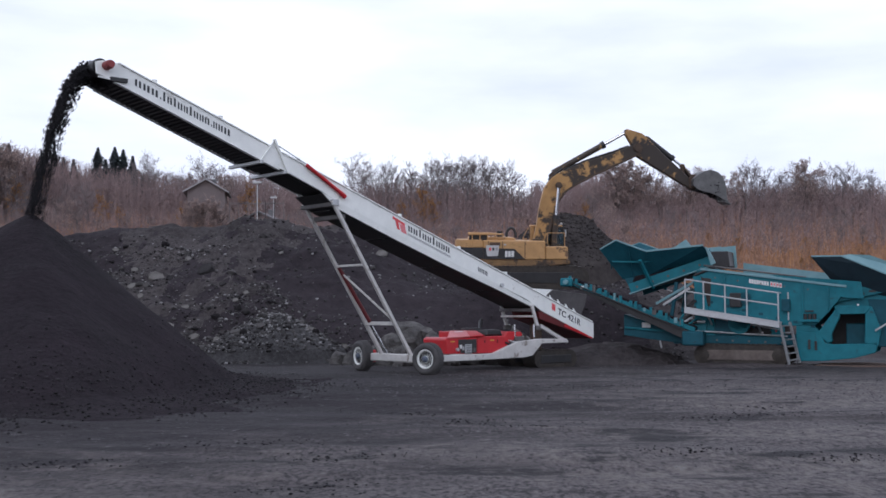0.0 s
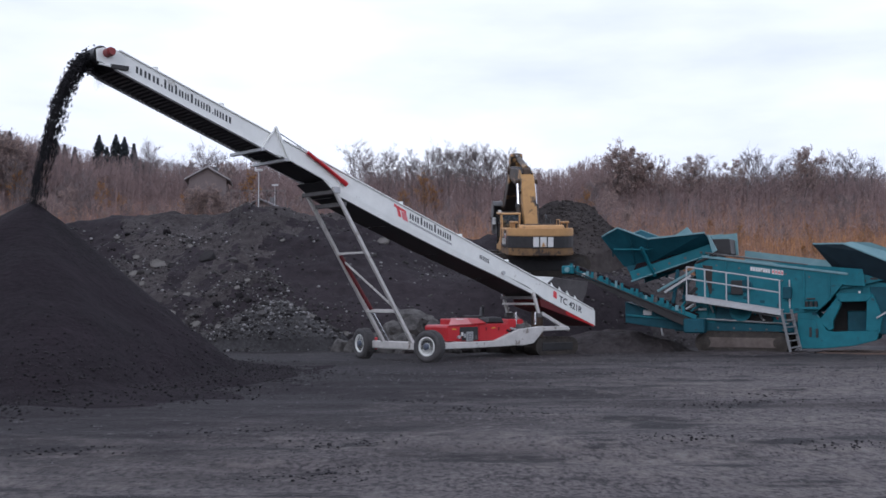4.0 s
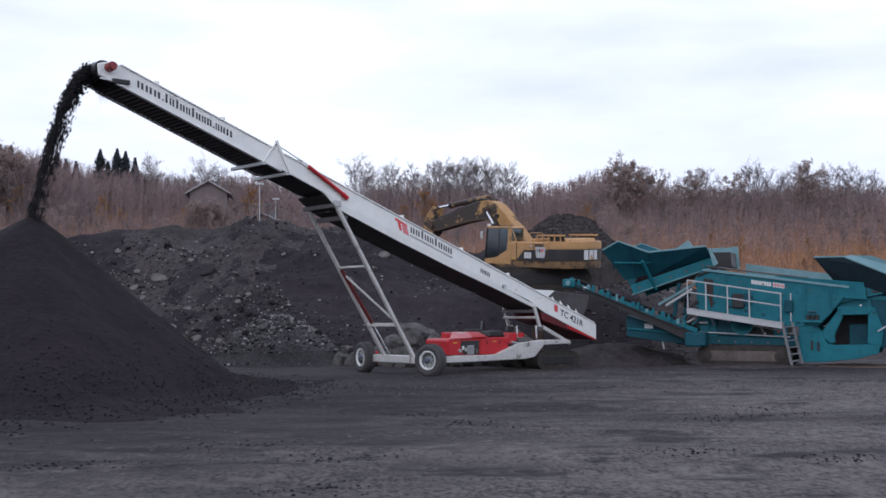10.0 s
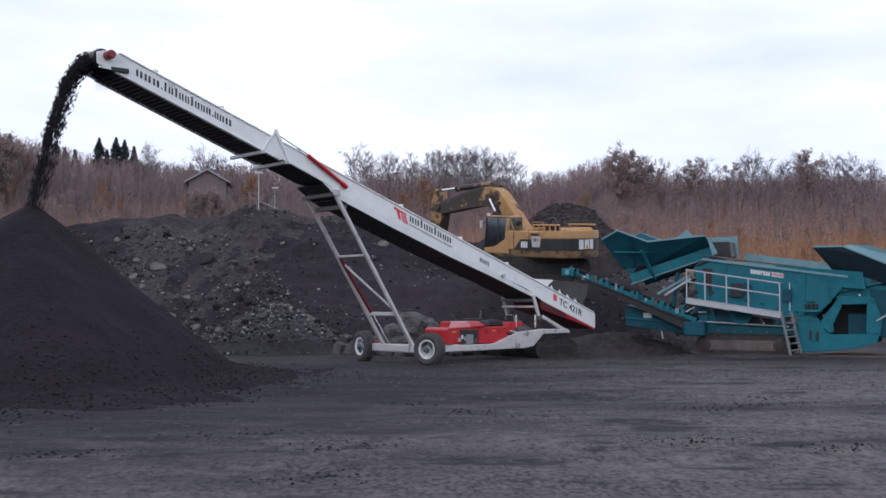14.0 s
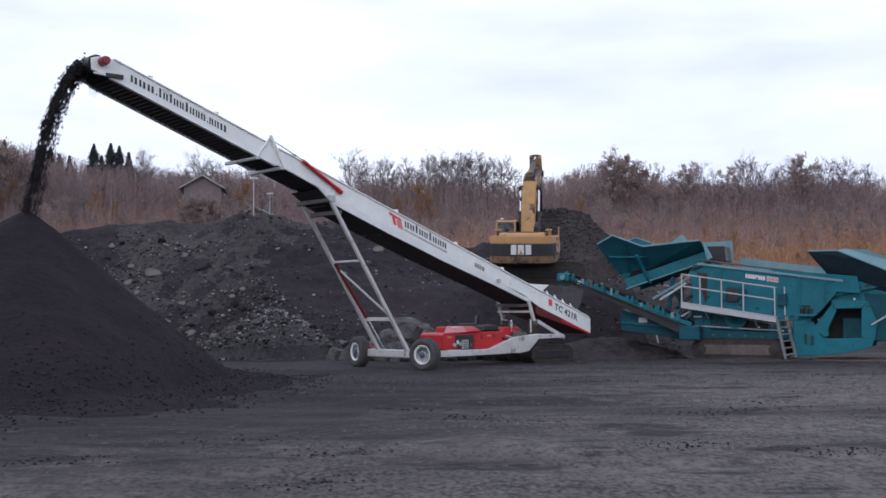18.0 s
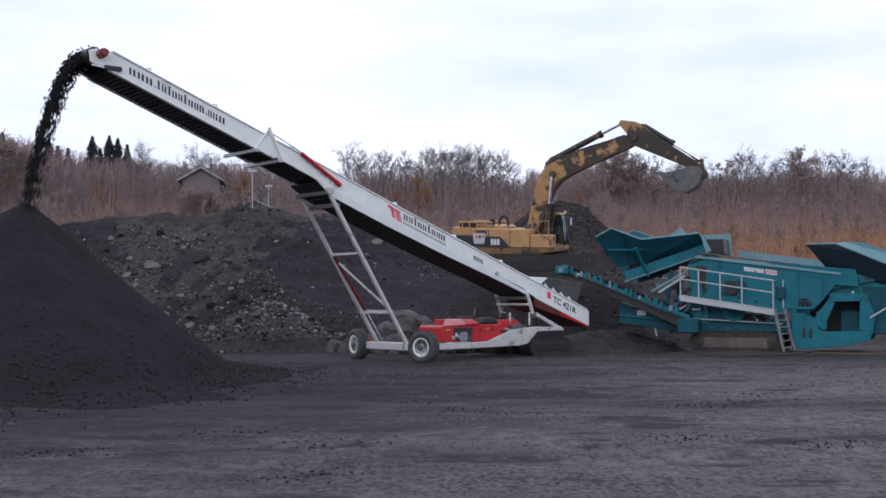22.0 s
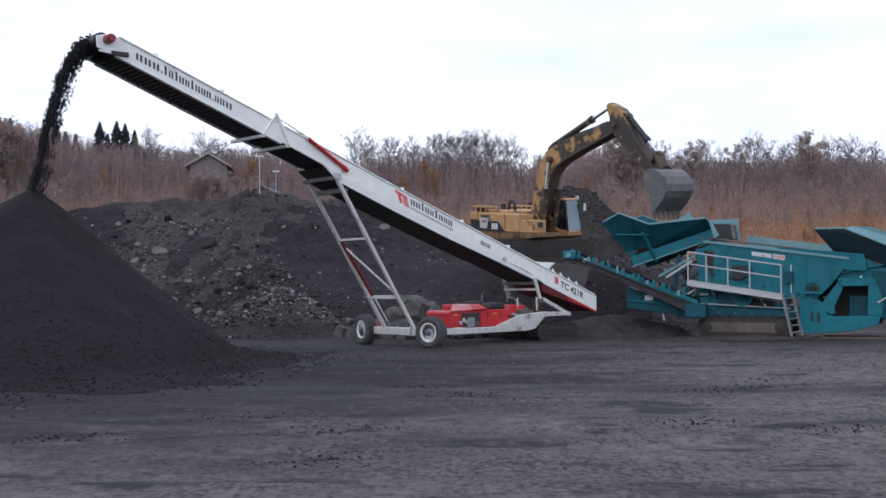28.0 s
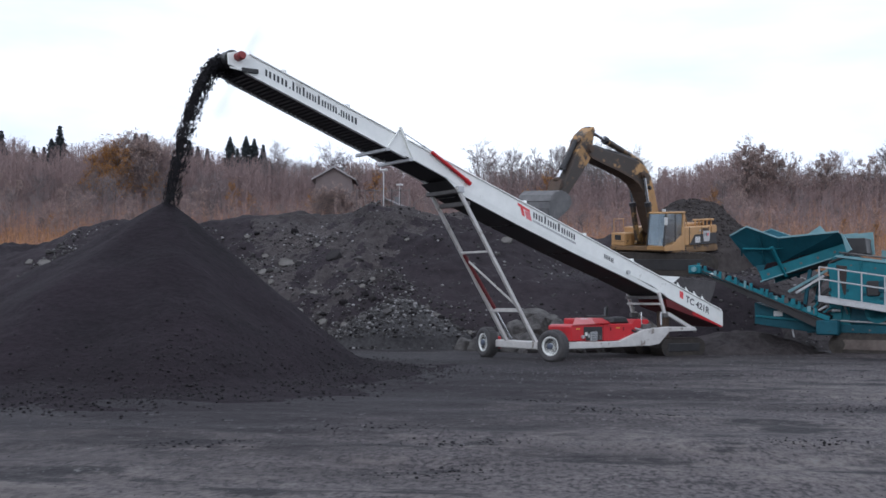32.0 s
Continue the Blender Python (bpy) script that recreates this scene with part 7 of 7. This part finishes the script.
def tree_meshes(seed, height, kind):
    """Trunk and crown meshes of one tree."""
    rng = np.random.default_rng(seed)
    clear, n_limb, reach_, rise, spread = FORMS[kind]
    H = height
    stem = limb_chain(rng, (0, 0, -0.3), (rng.normal(0, 0.05), rng.normal(0, 0.05), 1), H * 0.86, 9, 0.12, 0.07)
    chains = [(stem, H * 0.0125 * (0.75 if kind == "birch" else 1.0), H * 0.002, None, 0)]
    subs = []
    for i in range(n_limb):
        f = clear + (0.97 - clear) * (i + rng.uniform(0, 0.9)) / n_limb
        j = max(1, min(8, int(round(f * 9))))
        a = i * 2.4 + rng.uniform(-0.5, 0.5)
        # a rounded crown: the longest limbs leave the stem in the lower middle
        length = H * reach_ * (1.0 - 0.62 * (f - clear) / (1 - clear)) * rng.uniform(0.75, 1.15)
        pts = limb_chain(rng, stem[j], (spread * math.cos(a), spread * math.sin(a), rise), length, 4, 0.10, 0.12)
        chains.append((pts, H * 0.0052 * (1.15 - 0.6 * f), H * 0.0016, 0, j))
        for k in range(6):
            q = pts[int(rng.integers(1, 5))]
            subs.append((q, unit(pts[-1] - pts[0] + rng.normal(0, 0.55, 3) * length * 0.8), length * rng.uniform(0.28, 0.5)))
    for k in range(5):
        subs.append((stem[-1 - k % 3], unit(np.array((rng.normal(0, 0.5), rng.normal(0, 0.5), 0.8))), H * 0.13 * rng.uniform(0.7, 1.2)))
    P = np.array([s[0] for s in subs])
    D = np.array([s[1] for s in subs])
    L = np.array([[s[2]] for s in subs])
    Q = P + D * L + np.array((0, 0, 0.08)) * L
    quads = [ribbon(P, Q, H * 0.0045, H * 0.0024, rng.normal(0, 1, P.shape))]
    droop = -0.25 if kind == "birch" else 0.18
    for count, size, width in ((7, 0.62, 0.0019), (6, 0.50, 0.0012)):
        n = len(P) * count
        f = rng.uniform(0.2, 1.0, (n, 1))
        b = np.repeat(P, count, 0) + (np.repeat(Q, count, 0) - np.repeat(P, count, 0)) * f
        d = unit(unit(np.repeat(Q - P, count, 0)) + rng.normal(0, 0.62, (n, 3)) + np.array((0, 0, droop)))
        length = np.repeat(L, count, 0) * size * rng.uniform(0.6, 1.2, (n, 1))
        e = b + d * length
        quads.append(ribbon(b, e, H * width, H * width * 0.6, rng.normal(0, 1, b.shape)))
        P, Q, L = b, e, length
    groups = [(np.concatenate(quads), "twig_tree")]
    if kind in ("leafy", "orange"):
        m = 3200 if kind == "leafy" else 2400
        # leaves hang in bunches, some branches bare
        hold = rng.random(len(Q)) ** 3
        pick = rng.choice(len(Q), m, p=hold / hold.sum())
        at = Q[pick] + rng.normal(0, 0.10, (m, 3))
        groups.append((leaf_quads(rng, at, 0.06, 0.14), "leaf_brown" if kind == "leafy" else "leaf_orange"))
    return wood_mesh(chains), blade_mesh("crown", groups)


def fir_meshes(seed, height):
    """A spruce: whorls of drooping boughs in tiers, ragged outline."""
    rng = np.random.default_rng(seed)
    stem = [np.array((0, 0, z)) for z in np.linspace(-0.3, height * 0.97, 6)]
    trunk = wood_mesh([(stem, height * 0.016, 0.01, None, 0)])
    n = 1900
    tier = np.sort(rng.random(n))
    z = height * (0.07 + 0.91 * tier)
    ragged = 0.75 + 0.35 * np.sin(z * 2.6 + rng.uniform(0, 6)) * rng.random(n)
    out = height * 0.36 * (1 - z / height) ** 0.9 * ragged * rng.uniform(0.45, 1.15, n) + 0.04
    a = rng.uniform(0, 6.283, n)
    p = np.stack((0 * z, 0 * z, z), 1)
    q = np.stack((out * np.cos(a), out * np.sin(a), z - out * rng.uniform(0.15, 0.5, n)), 1)
    quads = [ribbon(p, q, 0.05, 0.14, np.tile((0, 0, 1.0), (n, 1)) + rng.normal(0, 0.3, (n, 3)))]
    for _ in range(4):
        f = rng.uniform(0.3, 1.0, (n, 1))
        b = p + (q - p) * f
        e = b + rng.normal(0, 1, (n, 3)) * np.array((0.14, 0.14, 0.12)) * (0.4 + out[:, None]) - np.array((0, 0, 0.10))
        quads.append(ribbon(b, e, 0.12, 0.04, rng.normal(0, 1, (n, 3))))
    return trunk, blade_mesh("crown", [(np.concatenate(quads), "needle")])


def plant(name, meshes, x, y, size, turn, label, group):
    z = float(ground_height(np.array([x]), np.array([y]))[0])
    t = thing(name, Matrix.LocRotScale((x, y, z), Euler((0, 0, turn)), (size, size, size)), label, "tree", group)
    for me, nm in zip(meshes, ("trunk", "crown")):
        o = new(nm, me)
        o.parent = t


def bearing_x(px, y):
    """The place across, at a depth, for a bearing given in units of 1/2000."""
    return px / 2000.0 * y


def skyline(b):
    """Height of the trees' tops over the eye, per metre of depth, by bearing."""
    return np.interp(b, (-1250, -1010, -985, -900, -800, -720, -640, -560, -505, -440, -330, -200, -140, -60, 40, 110, 160, 220, 262, 300, 340, 420, 480, 560, 650, 720, 800, 1100),
                     (300, 312, 286, 298, 306, 306, 280, 270, 262, 256, 262, 244, 262, 268, 264, 256, 246, 246, 265, 272, 250, 238, 234, 238, 248, 242, 238, 236)) / 2000.0


def woods():
    bare = [tree_meshes(20 + i, 12, "bare") for i in range(7)]
    birch = [tree_meshes(40 + i, 12, "birch") for i in range(5)]
    leafy = [tree_meshes(60 + i, 12, "leafy") for i in range(5)]
    orange = [tree_meshes(80 + i, 12, "orange") for i in range(2)]
    firs = [fir_meshes(90 + i, 12) for i in range(3)]
    rng = np.random.default_rng(31)

    def stand(name, meshes, b, y, top, label, group):
        x = bearing_x(b, y)
        z = float(ground_height(np.array([x]), np.array([y]))[0])
        h = max((2.6 + 1.6 * rng.random()) if y > 113 else 1.2, top * y + 2.0 - z)
        plant(name, meshes, x, y, h / 12.0, rng.uniform(0, 6.28), label, group)

    # trees that stand out on the skyline: bearing, kind, top
    for b, top in ((-607, 298), (-593, 276), (-577, 299), (-562, 294), (-932, 322), (-948, 298), (-962, 282), (-982, 284), (-1004, 276), (-1046, 314), (-1066, 300), (-786, 306), (-766, 306), (-684, 292), (-668, 280), (-545, 282), (-650, 276)):
        stand("spruce", firs[int(abs(b)) % 3], b, 205, top / 2000, "dark green spruce on the hillside skyline", "spruces")
    for b, top in ((322, 292), (345, 268), (308, 268), (335, 280), (372, 262), (392, 258), (440, 266), (455, 252), (520, 256), (-740, 312), (-765, 318), (-785, 304), (-752, 300), (-395, 255), (660, 280), (646, 264)):
        stand("brown_tree", leafy[int(abs(b)) % 5], b, 170, top / 2000, "tree still bearing dark russet leaves", "leafy trees")
    for b, top in ((-840, 296), (-815, 292), (-870, 282), (-855, 292), (-828, 296), (-345, 235), (-30, 230), (-4, 206), (-60, 200)):
        stand("autumn_tree", orange[int(abs(b)) % 2], b, 165, top / 2000, "tree with thin orange autumn leaves", "leafy trees")
    for b, top in ((-522, 272), (-512, 290), (-500, 268), (-455, 262), (-410, 284), (-398, 272), (-320, 258), (-142, 290), (-128, 276), (-112, 262), (-92, 280), (-78, 268), (-58, 272), (-42, 262), (-22, 284), (-6, 276), (14, 290), (27, 278), (40, 286), (54, 270), (66, 284), (82, 280), (100, 274), (118, 278), (136, 262), (478, 262), (545, 266), (560, 282), (590, 262), (612, 256), (628, 274), (690, 268), (720, 274), (742, 262), (765, 258)):
        stand("bare_tree", bare[int(abs(b)) % 7], b, 180 + 7 * math.sin(b), top / 2000, "bare grey broadleaved tree on the skyline", "bare trees")
    for b, top in ((-432, 205), (-424, 214), (-414, 190), (-404, 206), (-396, 182), (-386, 208), (-322, 176), (-308, 165), (-296, 172)):
        stand("birch", birch[int(abs(b)) % 5], b, 128, top / 2000, "slim bare birch before the cottage", "wood on the hillside")
    for b, top in ((-440, 200), (-430, 206), (-423, 196), (-418, 210), (-410, 200), (-402, 208), (-397, 196), (-390, 204), (-384, 188), (-330, 170), (-302, 166)):
        stand("brown_tree", leafy[int(abs(b)) % 5], b, 126, top / 2000, "tree still bearing dark russet leaves", "leafy trees")
    # low orange birch bushes in the dead grass
    for i in range(34):
        b = rng.uniform(300, 820) if i < 20 else rng.uniform(-860, -640) if i < 29 else rng.uniform(-330, -180)
        y = rng.uniform(78, 112)
        z = float(ground_height(np.array([bearing_x(b, y)]), np.array([y]))[0])
        stand("birch_bush", orange[i % 2], b, y, (z + rng.uniform(1.4, 3.2) - 2) / y, "low orange-leaved birch bush in dead grass", "birch bushes")
    # the belt of wood behind and between
    for row, (y, n, f0, f1) in enumerate(((232, 66, 0.80, 0.98), (214, 76, 0.78, 0.96), (198, 80, 0.74, 0.94), (182, 84, 0.70, 0.90), (166, 84, 0.64, 0.86), (150, 84, 0.58, 0.80), (134, 80, 0.52, 0.72), (118, 72, 0.46, 0.64))):
        for i in range(n):
            b = -1220 + 2200 * (i + rng.uniform(0, 1)) / n
            pickk = rng.random()
            low = 0.86 if -240 < b < 165 else 1.0
            if -240 < b < 165:
                pickk *= 0.84
            elif b < -560 or b > 280:
                pickk = pickk * 0.7 + 0.26
            pool, nm, lb = ((birch, "birch", "slim bare birch in the wood") if pickk < 0.40 else (bare, "bare_tree", "bare grey broadleaved tree") if pickk < 0.70 else
                            (leafy, "brown_tree", "tree still bearing dark russet leaves") if pickk < 0.94 else (orange, "autumn_tree", "tree with thin orange autumn leaves"))
            stand(nm, pool[int(rng.integers(len(pool)))], b, y + rng.uniform(-9, 9), float(skyline(b)) * low * rng.uniform(f0, f1), lb, "wood on the hillside")


woods()


def thicket():
    """Dense young growth and tall dead grass over the slope."""
    rng = np.random.default_rng(77)

    def spots(n, y0, y1, bias=1.0):
        y = y0 + (y1 - y0) * rng.random(n) ** bias
        x = rng.uniform(-1300, 1050, n) / 2000 * y
        return x, y, ground_height(x, y)

    for name, n, y0, y1, h0, h1, m, wide, lb in (("far_wood", 15000, 168, 236, 5.0, 8.6, "twig", 1.5, "dense bare wood along the ridge"),
                                                 ("young_birches", 8200, 70, 170, 1.4, 4.6, "twig_red", 0.75, "dense young birches, bare and russet, on the slope"),
                                                 ("grey_saplings", 5600, 118, 225, 2.6, 6.4, "twig", 1.0, "thin bare grey saplings among the birches")):
        x, y, z = spots(n, y0, y1, 1.2)
        # they grow in drifts of unequal height
        h = rng.uniform(h0, h1, n) * (0.85 + 0.7 * relief(x, y, 9, 3, 61))
        if name == "far_wood":
            b = x / y * 2000
            full = np.where((b > -240) & (b < 165), 0.87, 0.95)
            h = np.maximum(2.5, (skyline(b) * full * y + 2 - z) * rng.uniform(0.72, 1.04, n))
        root = np.stack((x, y, z - 0.2), 1)
        tip = root + np.stack((rng.normal(0, 0.35, n), rng.normal(0, 0.35, n), h), 1)
        quads = [ribbon(root, tip, 0.05 * wide, 0.015 * wide, np.tile((0, 1.0, 0), (n, 1)))]
        for k in range(14):
            f = rng.uniform(0.12, 1.0, (n, 1)) ** 0.8
            b = root + (tip - root) * f
            d = rng.normal(0, 1, (n, 3)) * np.array((0.34, 0.34, 0.22)) + np.array((0, 0, 0.42))
            e = b + d * (1.25 - f) * (h[:, None] / 4)
            quads.append(ribbon(b, e, 0.042 * wide, 0.018 * wide, np.tile((0, 1.0, 0), (n, 1)) + rng.normal(0, 0.5, (n, 3))))
        ob = soup(name, np.concatenate(quads), m)
        tagged(ob, lb, "thicket", kind="stuff")
    n = 22000
    x, y, z = spots(n, 66, 150, 1.6)
    keep = relief(x, y, 14, 3, 9) > np.interp(y, (66, 110, 170), (-0.35, -0.05, 0.12)) - 0.05
    x, y, z = x[keep], y[keep], z[keep]
    n = len(x)
    quads = []
    for k in range(5):
        p = np.stack((x + rng.normal(0, 0.2, n), y + rng.normal(0, 0.2, n), z - 0.1), 1)
        q = p + np.stack((rng.normal(0, 0.16, n), rng.normal(0, 0.16, n), rng.uniform(0.4, 1.5, n)), 1)
        quads.append(ribbon(p, q, 0.10, 0.03, np.tile((0, 1.0, 0), (n, 1)) + rng.normal(0, 0.3, (n, 3))))
    ob = soup("dead_grass", np.concatenate(quads), "grass")
    tagged(ob, "tall dead orange grass and bracken on the slope", "grass", kind="stuff")
    # russet leaves held by the undergrowth
    n = 130000
    x, y, z = spots(n, 72, 215, 1.2)
    keep = relief(x, y, 11, 3, 71) + rng.normal(0, 0.12, n) > -0.04
    x, y, z = x[keep], y[keep], z[keep]
    n = len(x)
    at = np.stack((x, y, z + rng.uniform(0.2, 4.5, n) * rng.random(n)), 1)
    s = rng.uniform(0.03, 0.085, (n, 1)) * (y[:, None] / 110)
    u = unit(rng.normal(0, 1, (n, 3)))
    v = unit(np.cross(u, rng.normal(0, 1, (n, 3))))
    ob = soup("russet_undergrowth", np.stack((at - u * s, at - v * s * 0.6, at + u * s, at + v * s * 0.6), 1), "leaf_russet")
    tagged(ob, "russet leaves in the undergrowth", "undergrowth", kind="stuff")


thicket()


def cottage(name, b, y, top, w, dpt, wall_h, roof_h, turn, label, boards="barge"):
    """A gabled house: walls, two roof slopes, pale barge boards and a chimney."""
    x = bearing_x(b, y)
    zt = 2 + top / 2000 * y
    z0 = zt - wall_h - roof_h
    c = thing(name, Matrix.LocRotScale((x, y, z0), Euler((0, 0, radians(turn))), None), label, "house")
    part("wall", prism(((-w / 2, -3), (w / 2, -3), (w / 2, wall_h), (0, wall_h + roof_h * 0.96), (-w / 2, wall_h)), -dpt / 2, dpt / 2), "plaster", c, "weathered grey timber wall")
    for sg in (1, -1):
        part("roof", plate(((0, -dpt / 2 - 0.5, wall_h + roof_h), (0, dpt / 2 + 0.5, wall_h + roof_h), (sg * (w / 2 + 0.6), dpt / 2 + 0.5, wall_h - 0.3), (sg * (w / 2 + 0.6), -dpt / 2 - 0.5, wall_h - 0.3)), 0.18), "roof", c, "grey roof slope")
        part("barge_board", beam((0, -dpt / 2 - 0.55, wall_h + roof_h), (sg * (w / 2 + 0.6), -dpt / 2 - 0.55, wall_h - 0.3), 0.1, 0.17), boards, c)
    part("chimney", box(w * 0.12, w * 0.12 + 0.5, 0.3, 0.8, wall_h + roof_h * 0.5, wall_h + roof_h + 0.5, 0.02), "roof", c)
    return c


M["barge"] = mat("pale_board_paint", (0.26, 0.255, 0.26), (0.38, 0.375, 0.38), 0.7)
cottage("cottage", -411, 158, 232, 5.0, 7, 2.6, 1.5, 8, "grey gabled cottage with pale barge boards among bare trees")
cottage("outbuilding", -310, 138, 176, 3.4, 5, 2.2, 0.8, -6, "low grey outbuilding beside the pole", "roof")


def pole(b, y, top, r=0.13):
    x = bearing_x(b, y)
    z0 = float(ground_height(np.array([x]), np.array([y]))[0])
    z1 = 2 + top / 2000 * y
    p = thing("lamp_pole", Matrix.Translation((x, y, z0)), "pale slim lighting pole on the slope", "pole")
    part("shaft", tube((0, 0, -0.3), (0, 0, z1 - z0), r, 10, r * 0.7), "galv", p)
    part("lamp_head", box(-0.35, 0.35, -0.15, 0.15, z1 - z0 - 0.12, z1 - z0 + 0.06, 0.03), "galv", p)


pole(-323, 95, 232, 0.055)
pole(-294, 120, 205, 0.04)


def fence():
    f = thing("paddock_fence", pose(0, 0, 0), "pale post and rail fence on the slope", "fence")
    y = 112
    for i in range(7):
        x = bearing_x(-372 + 16 * i, y)
        z = float(ground_height(np.array([x]), np.array([y]))[0])
        zt = 2 + 196 / 2000 * y
        part("post", beam((x, y, z - 0.3), (x, y, zt + 0.1), 0.07, 0.07), "bark", f)
        if i:
            part("rail", beam((xp, y, zt - 0.1), (x, y, zt - 0.1), 0.05, 0.09), "bark", f)
        xp = x


fence()


# ---- what moves ----
HEAD = Vector((10.56, 0, 8.71))
FLOW_V = 1.66


def stream_clumps():
    """Coal leaving the head drum: rigid clumps of lumps, one after another."""
    out = []
    rng = np.random.default_rng(12)
    n = 38
    for k in range(n):
        m = 230
        out_side = rng.random(m) < 0.66
        px = np.where(out_side, rng.normal(0.10, 0.035, m), rng.uniform(-0.22, 0.11, m))
        pts = np.stack((px, np.clip(rng.normal(0, 0.17, m), -0.34, 0.34), rng.normal(0, 0.10, m)), 1)
        sz = rng.uniform(0.012, 0.036, m)
        v, f = lumps(rng, m, lambda i: pts[i], lambda i: sz[i], 1.0)
        ob = raw_part("falling_coal", v, f, "coal_lump")
        tagged(ob, "clump of black coal falling off the conveyor head", "falling coal", "falling coal stream", "stuff")
        out.append(ob)
    return out


STREAM = stream_clumps()


def spill_clumps():
    out = []
    rng = np.random.default_rng(14)
    for k in range(12):
        m = 60
        pts = np.stack((rng.normal(0, 0.14, m), rng.normal(0, 0.28, m), rng.normal(0, 0.16, m)), 1)
        sz = rng.uniform(0.02, 0.05, m)
        v, f = lumps(rng, m, lambda i: pts[i], lambda i: sz[i], 1.0)
        ob = raw_part("spilled_coal", v, f, "coal_lump")
        tagged(ob, "clump of coal tipped from the bucket into the hopper", "falling coal", "coal tipped from the bucket", "stuff")
        out.append(ob)
    return out


SPILL = spill_clumps()


def motions():
    d, h, bo, st, bu, rams, li, lj = DIGGER
    times = sorted(set([round(0.25 * i, 2) for i in range(129)]))
    frames = [(t, reach(*swing_at(t))) for t in times]
    for ob, key in ((h, "house"), (bo, "boom"), (st, "stick"), (bu, "bucket"), (li, "link"), (lj, "tip")):
        walk(ob, [(t, p[key]) for t, p in frames])
    for key, (barrel, rod) in rams.items():
        walk(barrel, [(t, p[key][0]) for t, p in frames])
        walk(rod, [(t, p[key][1]) for t, p in frames])
    # the stream: over the drum, then free fall into the pile's top
    rng = np.random.default_rng(3)
    n = len(STREAM)
    period, lead = 38, 7        # counted at 30 a second

    def flow(tau, jig, spin):
        """Place of a clump, tau seconds after it leaves the drum."""
        if tau < 0:
            x, z = HEAD.x + 2.2 * tau, HEAD.z + 0.75 * tau
        else:
            x, z = HEAD.x + FLOW_V * tau, HEAD.z - 4.9 * tau * tau
        return TC @ pose(min(x, HEAD.x + 1.68) + jig[0], jig[1], max(z, 4.0) + jig[2], *(spin * tau))

    for k, ob in enumerate(STREAM):
        spin, jig = rng.uniform(-6, 6, 3), rng.normal(0, 1, 3) * np.array((0.015, 0.015, 0.03))
        start = -2 * period + round(k * period / n)
        rows = {}
        while start <= 32 * FPS:
            for off in sorted({0, 4, 7, 11, 15, 20, 25, 31, period - 1, -start, 32 * FPS - start}):
                if 0 <= off < period and 0 <= start + off <= 32 * FPS:
                    rows[start + off] = ((start + off) / FPS, flow((off - lead) / FPS, jig, spin))
            start += period
        walk(ob, [rows[f] for f in sorted(rows)])
    # coal tipped from the bucket between 22 and 27 s
    base = pose(*DIG, TILT)
    for k, ob in enumerate(SPILL):
        t0 = 22.2 + 0.36 * k
        off = Matrix.Translation((0.9 + 0.05 * (k % 3), 0.35 * ((k % 5) - 2) / 2, 0.35))
        rows = [(t, base @ p["bucket"] @ off) for t, p in frames if t < t0]
        edge = Matrix.Translation((1.55, 0.35 * ((k % 5) - 2) / 2, 0.05))
        lip = base @ reach(*swing_at(t0))["bucket"] @ edge
        rows.append((t0, lip))
        fall = math.sqrt(max(0.1, lip.translation.z - 3.85) / 4.9)
        for i in range(1, 5):
            tt = fall * i / 4
            m = lip.copy()
            m.translation.z -= 4.9 * tt * tt
            rows.append((t0 + tt, m))
        rows.append((32.0, rows[-1][1]))
        walk(ob, rows)


motions()
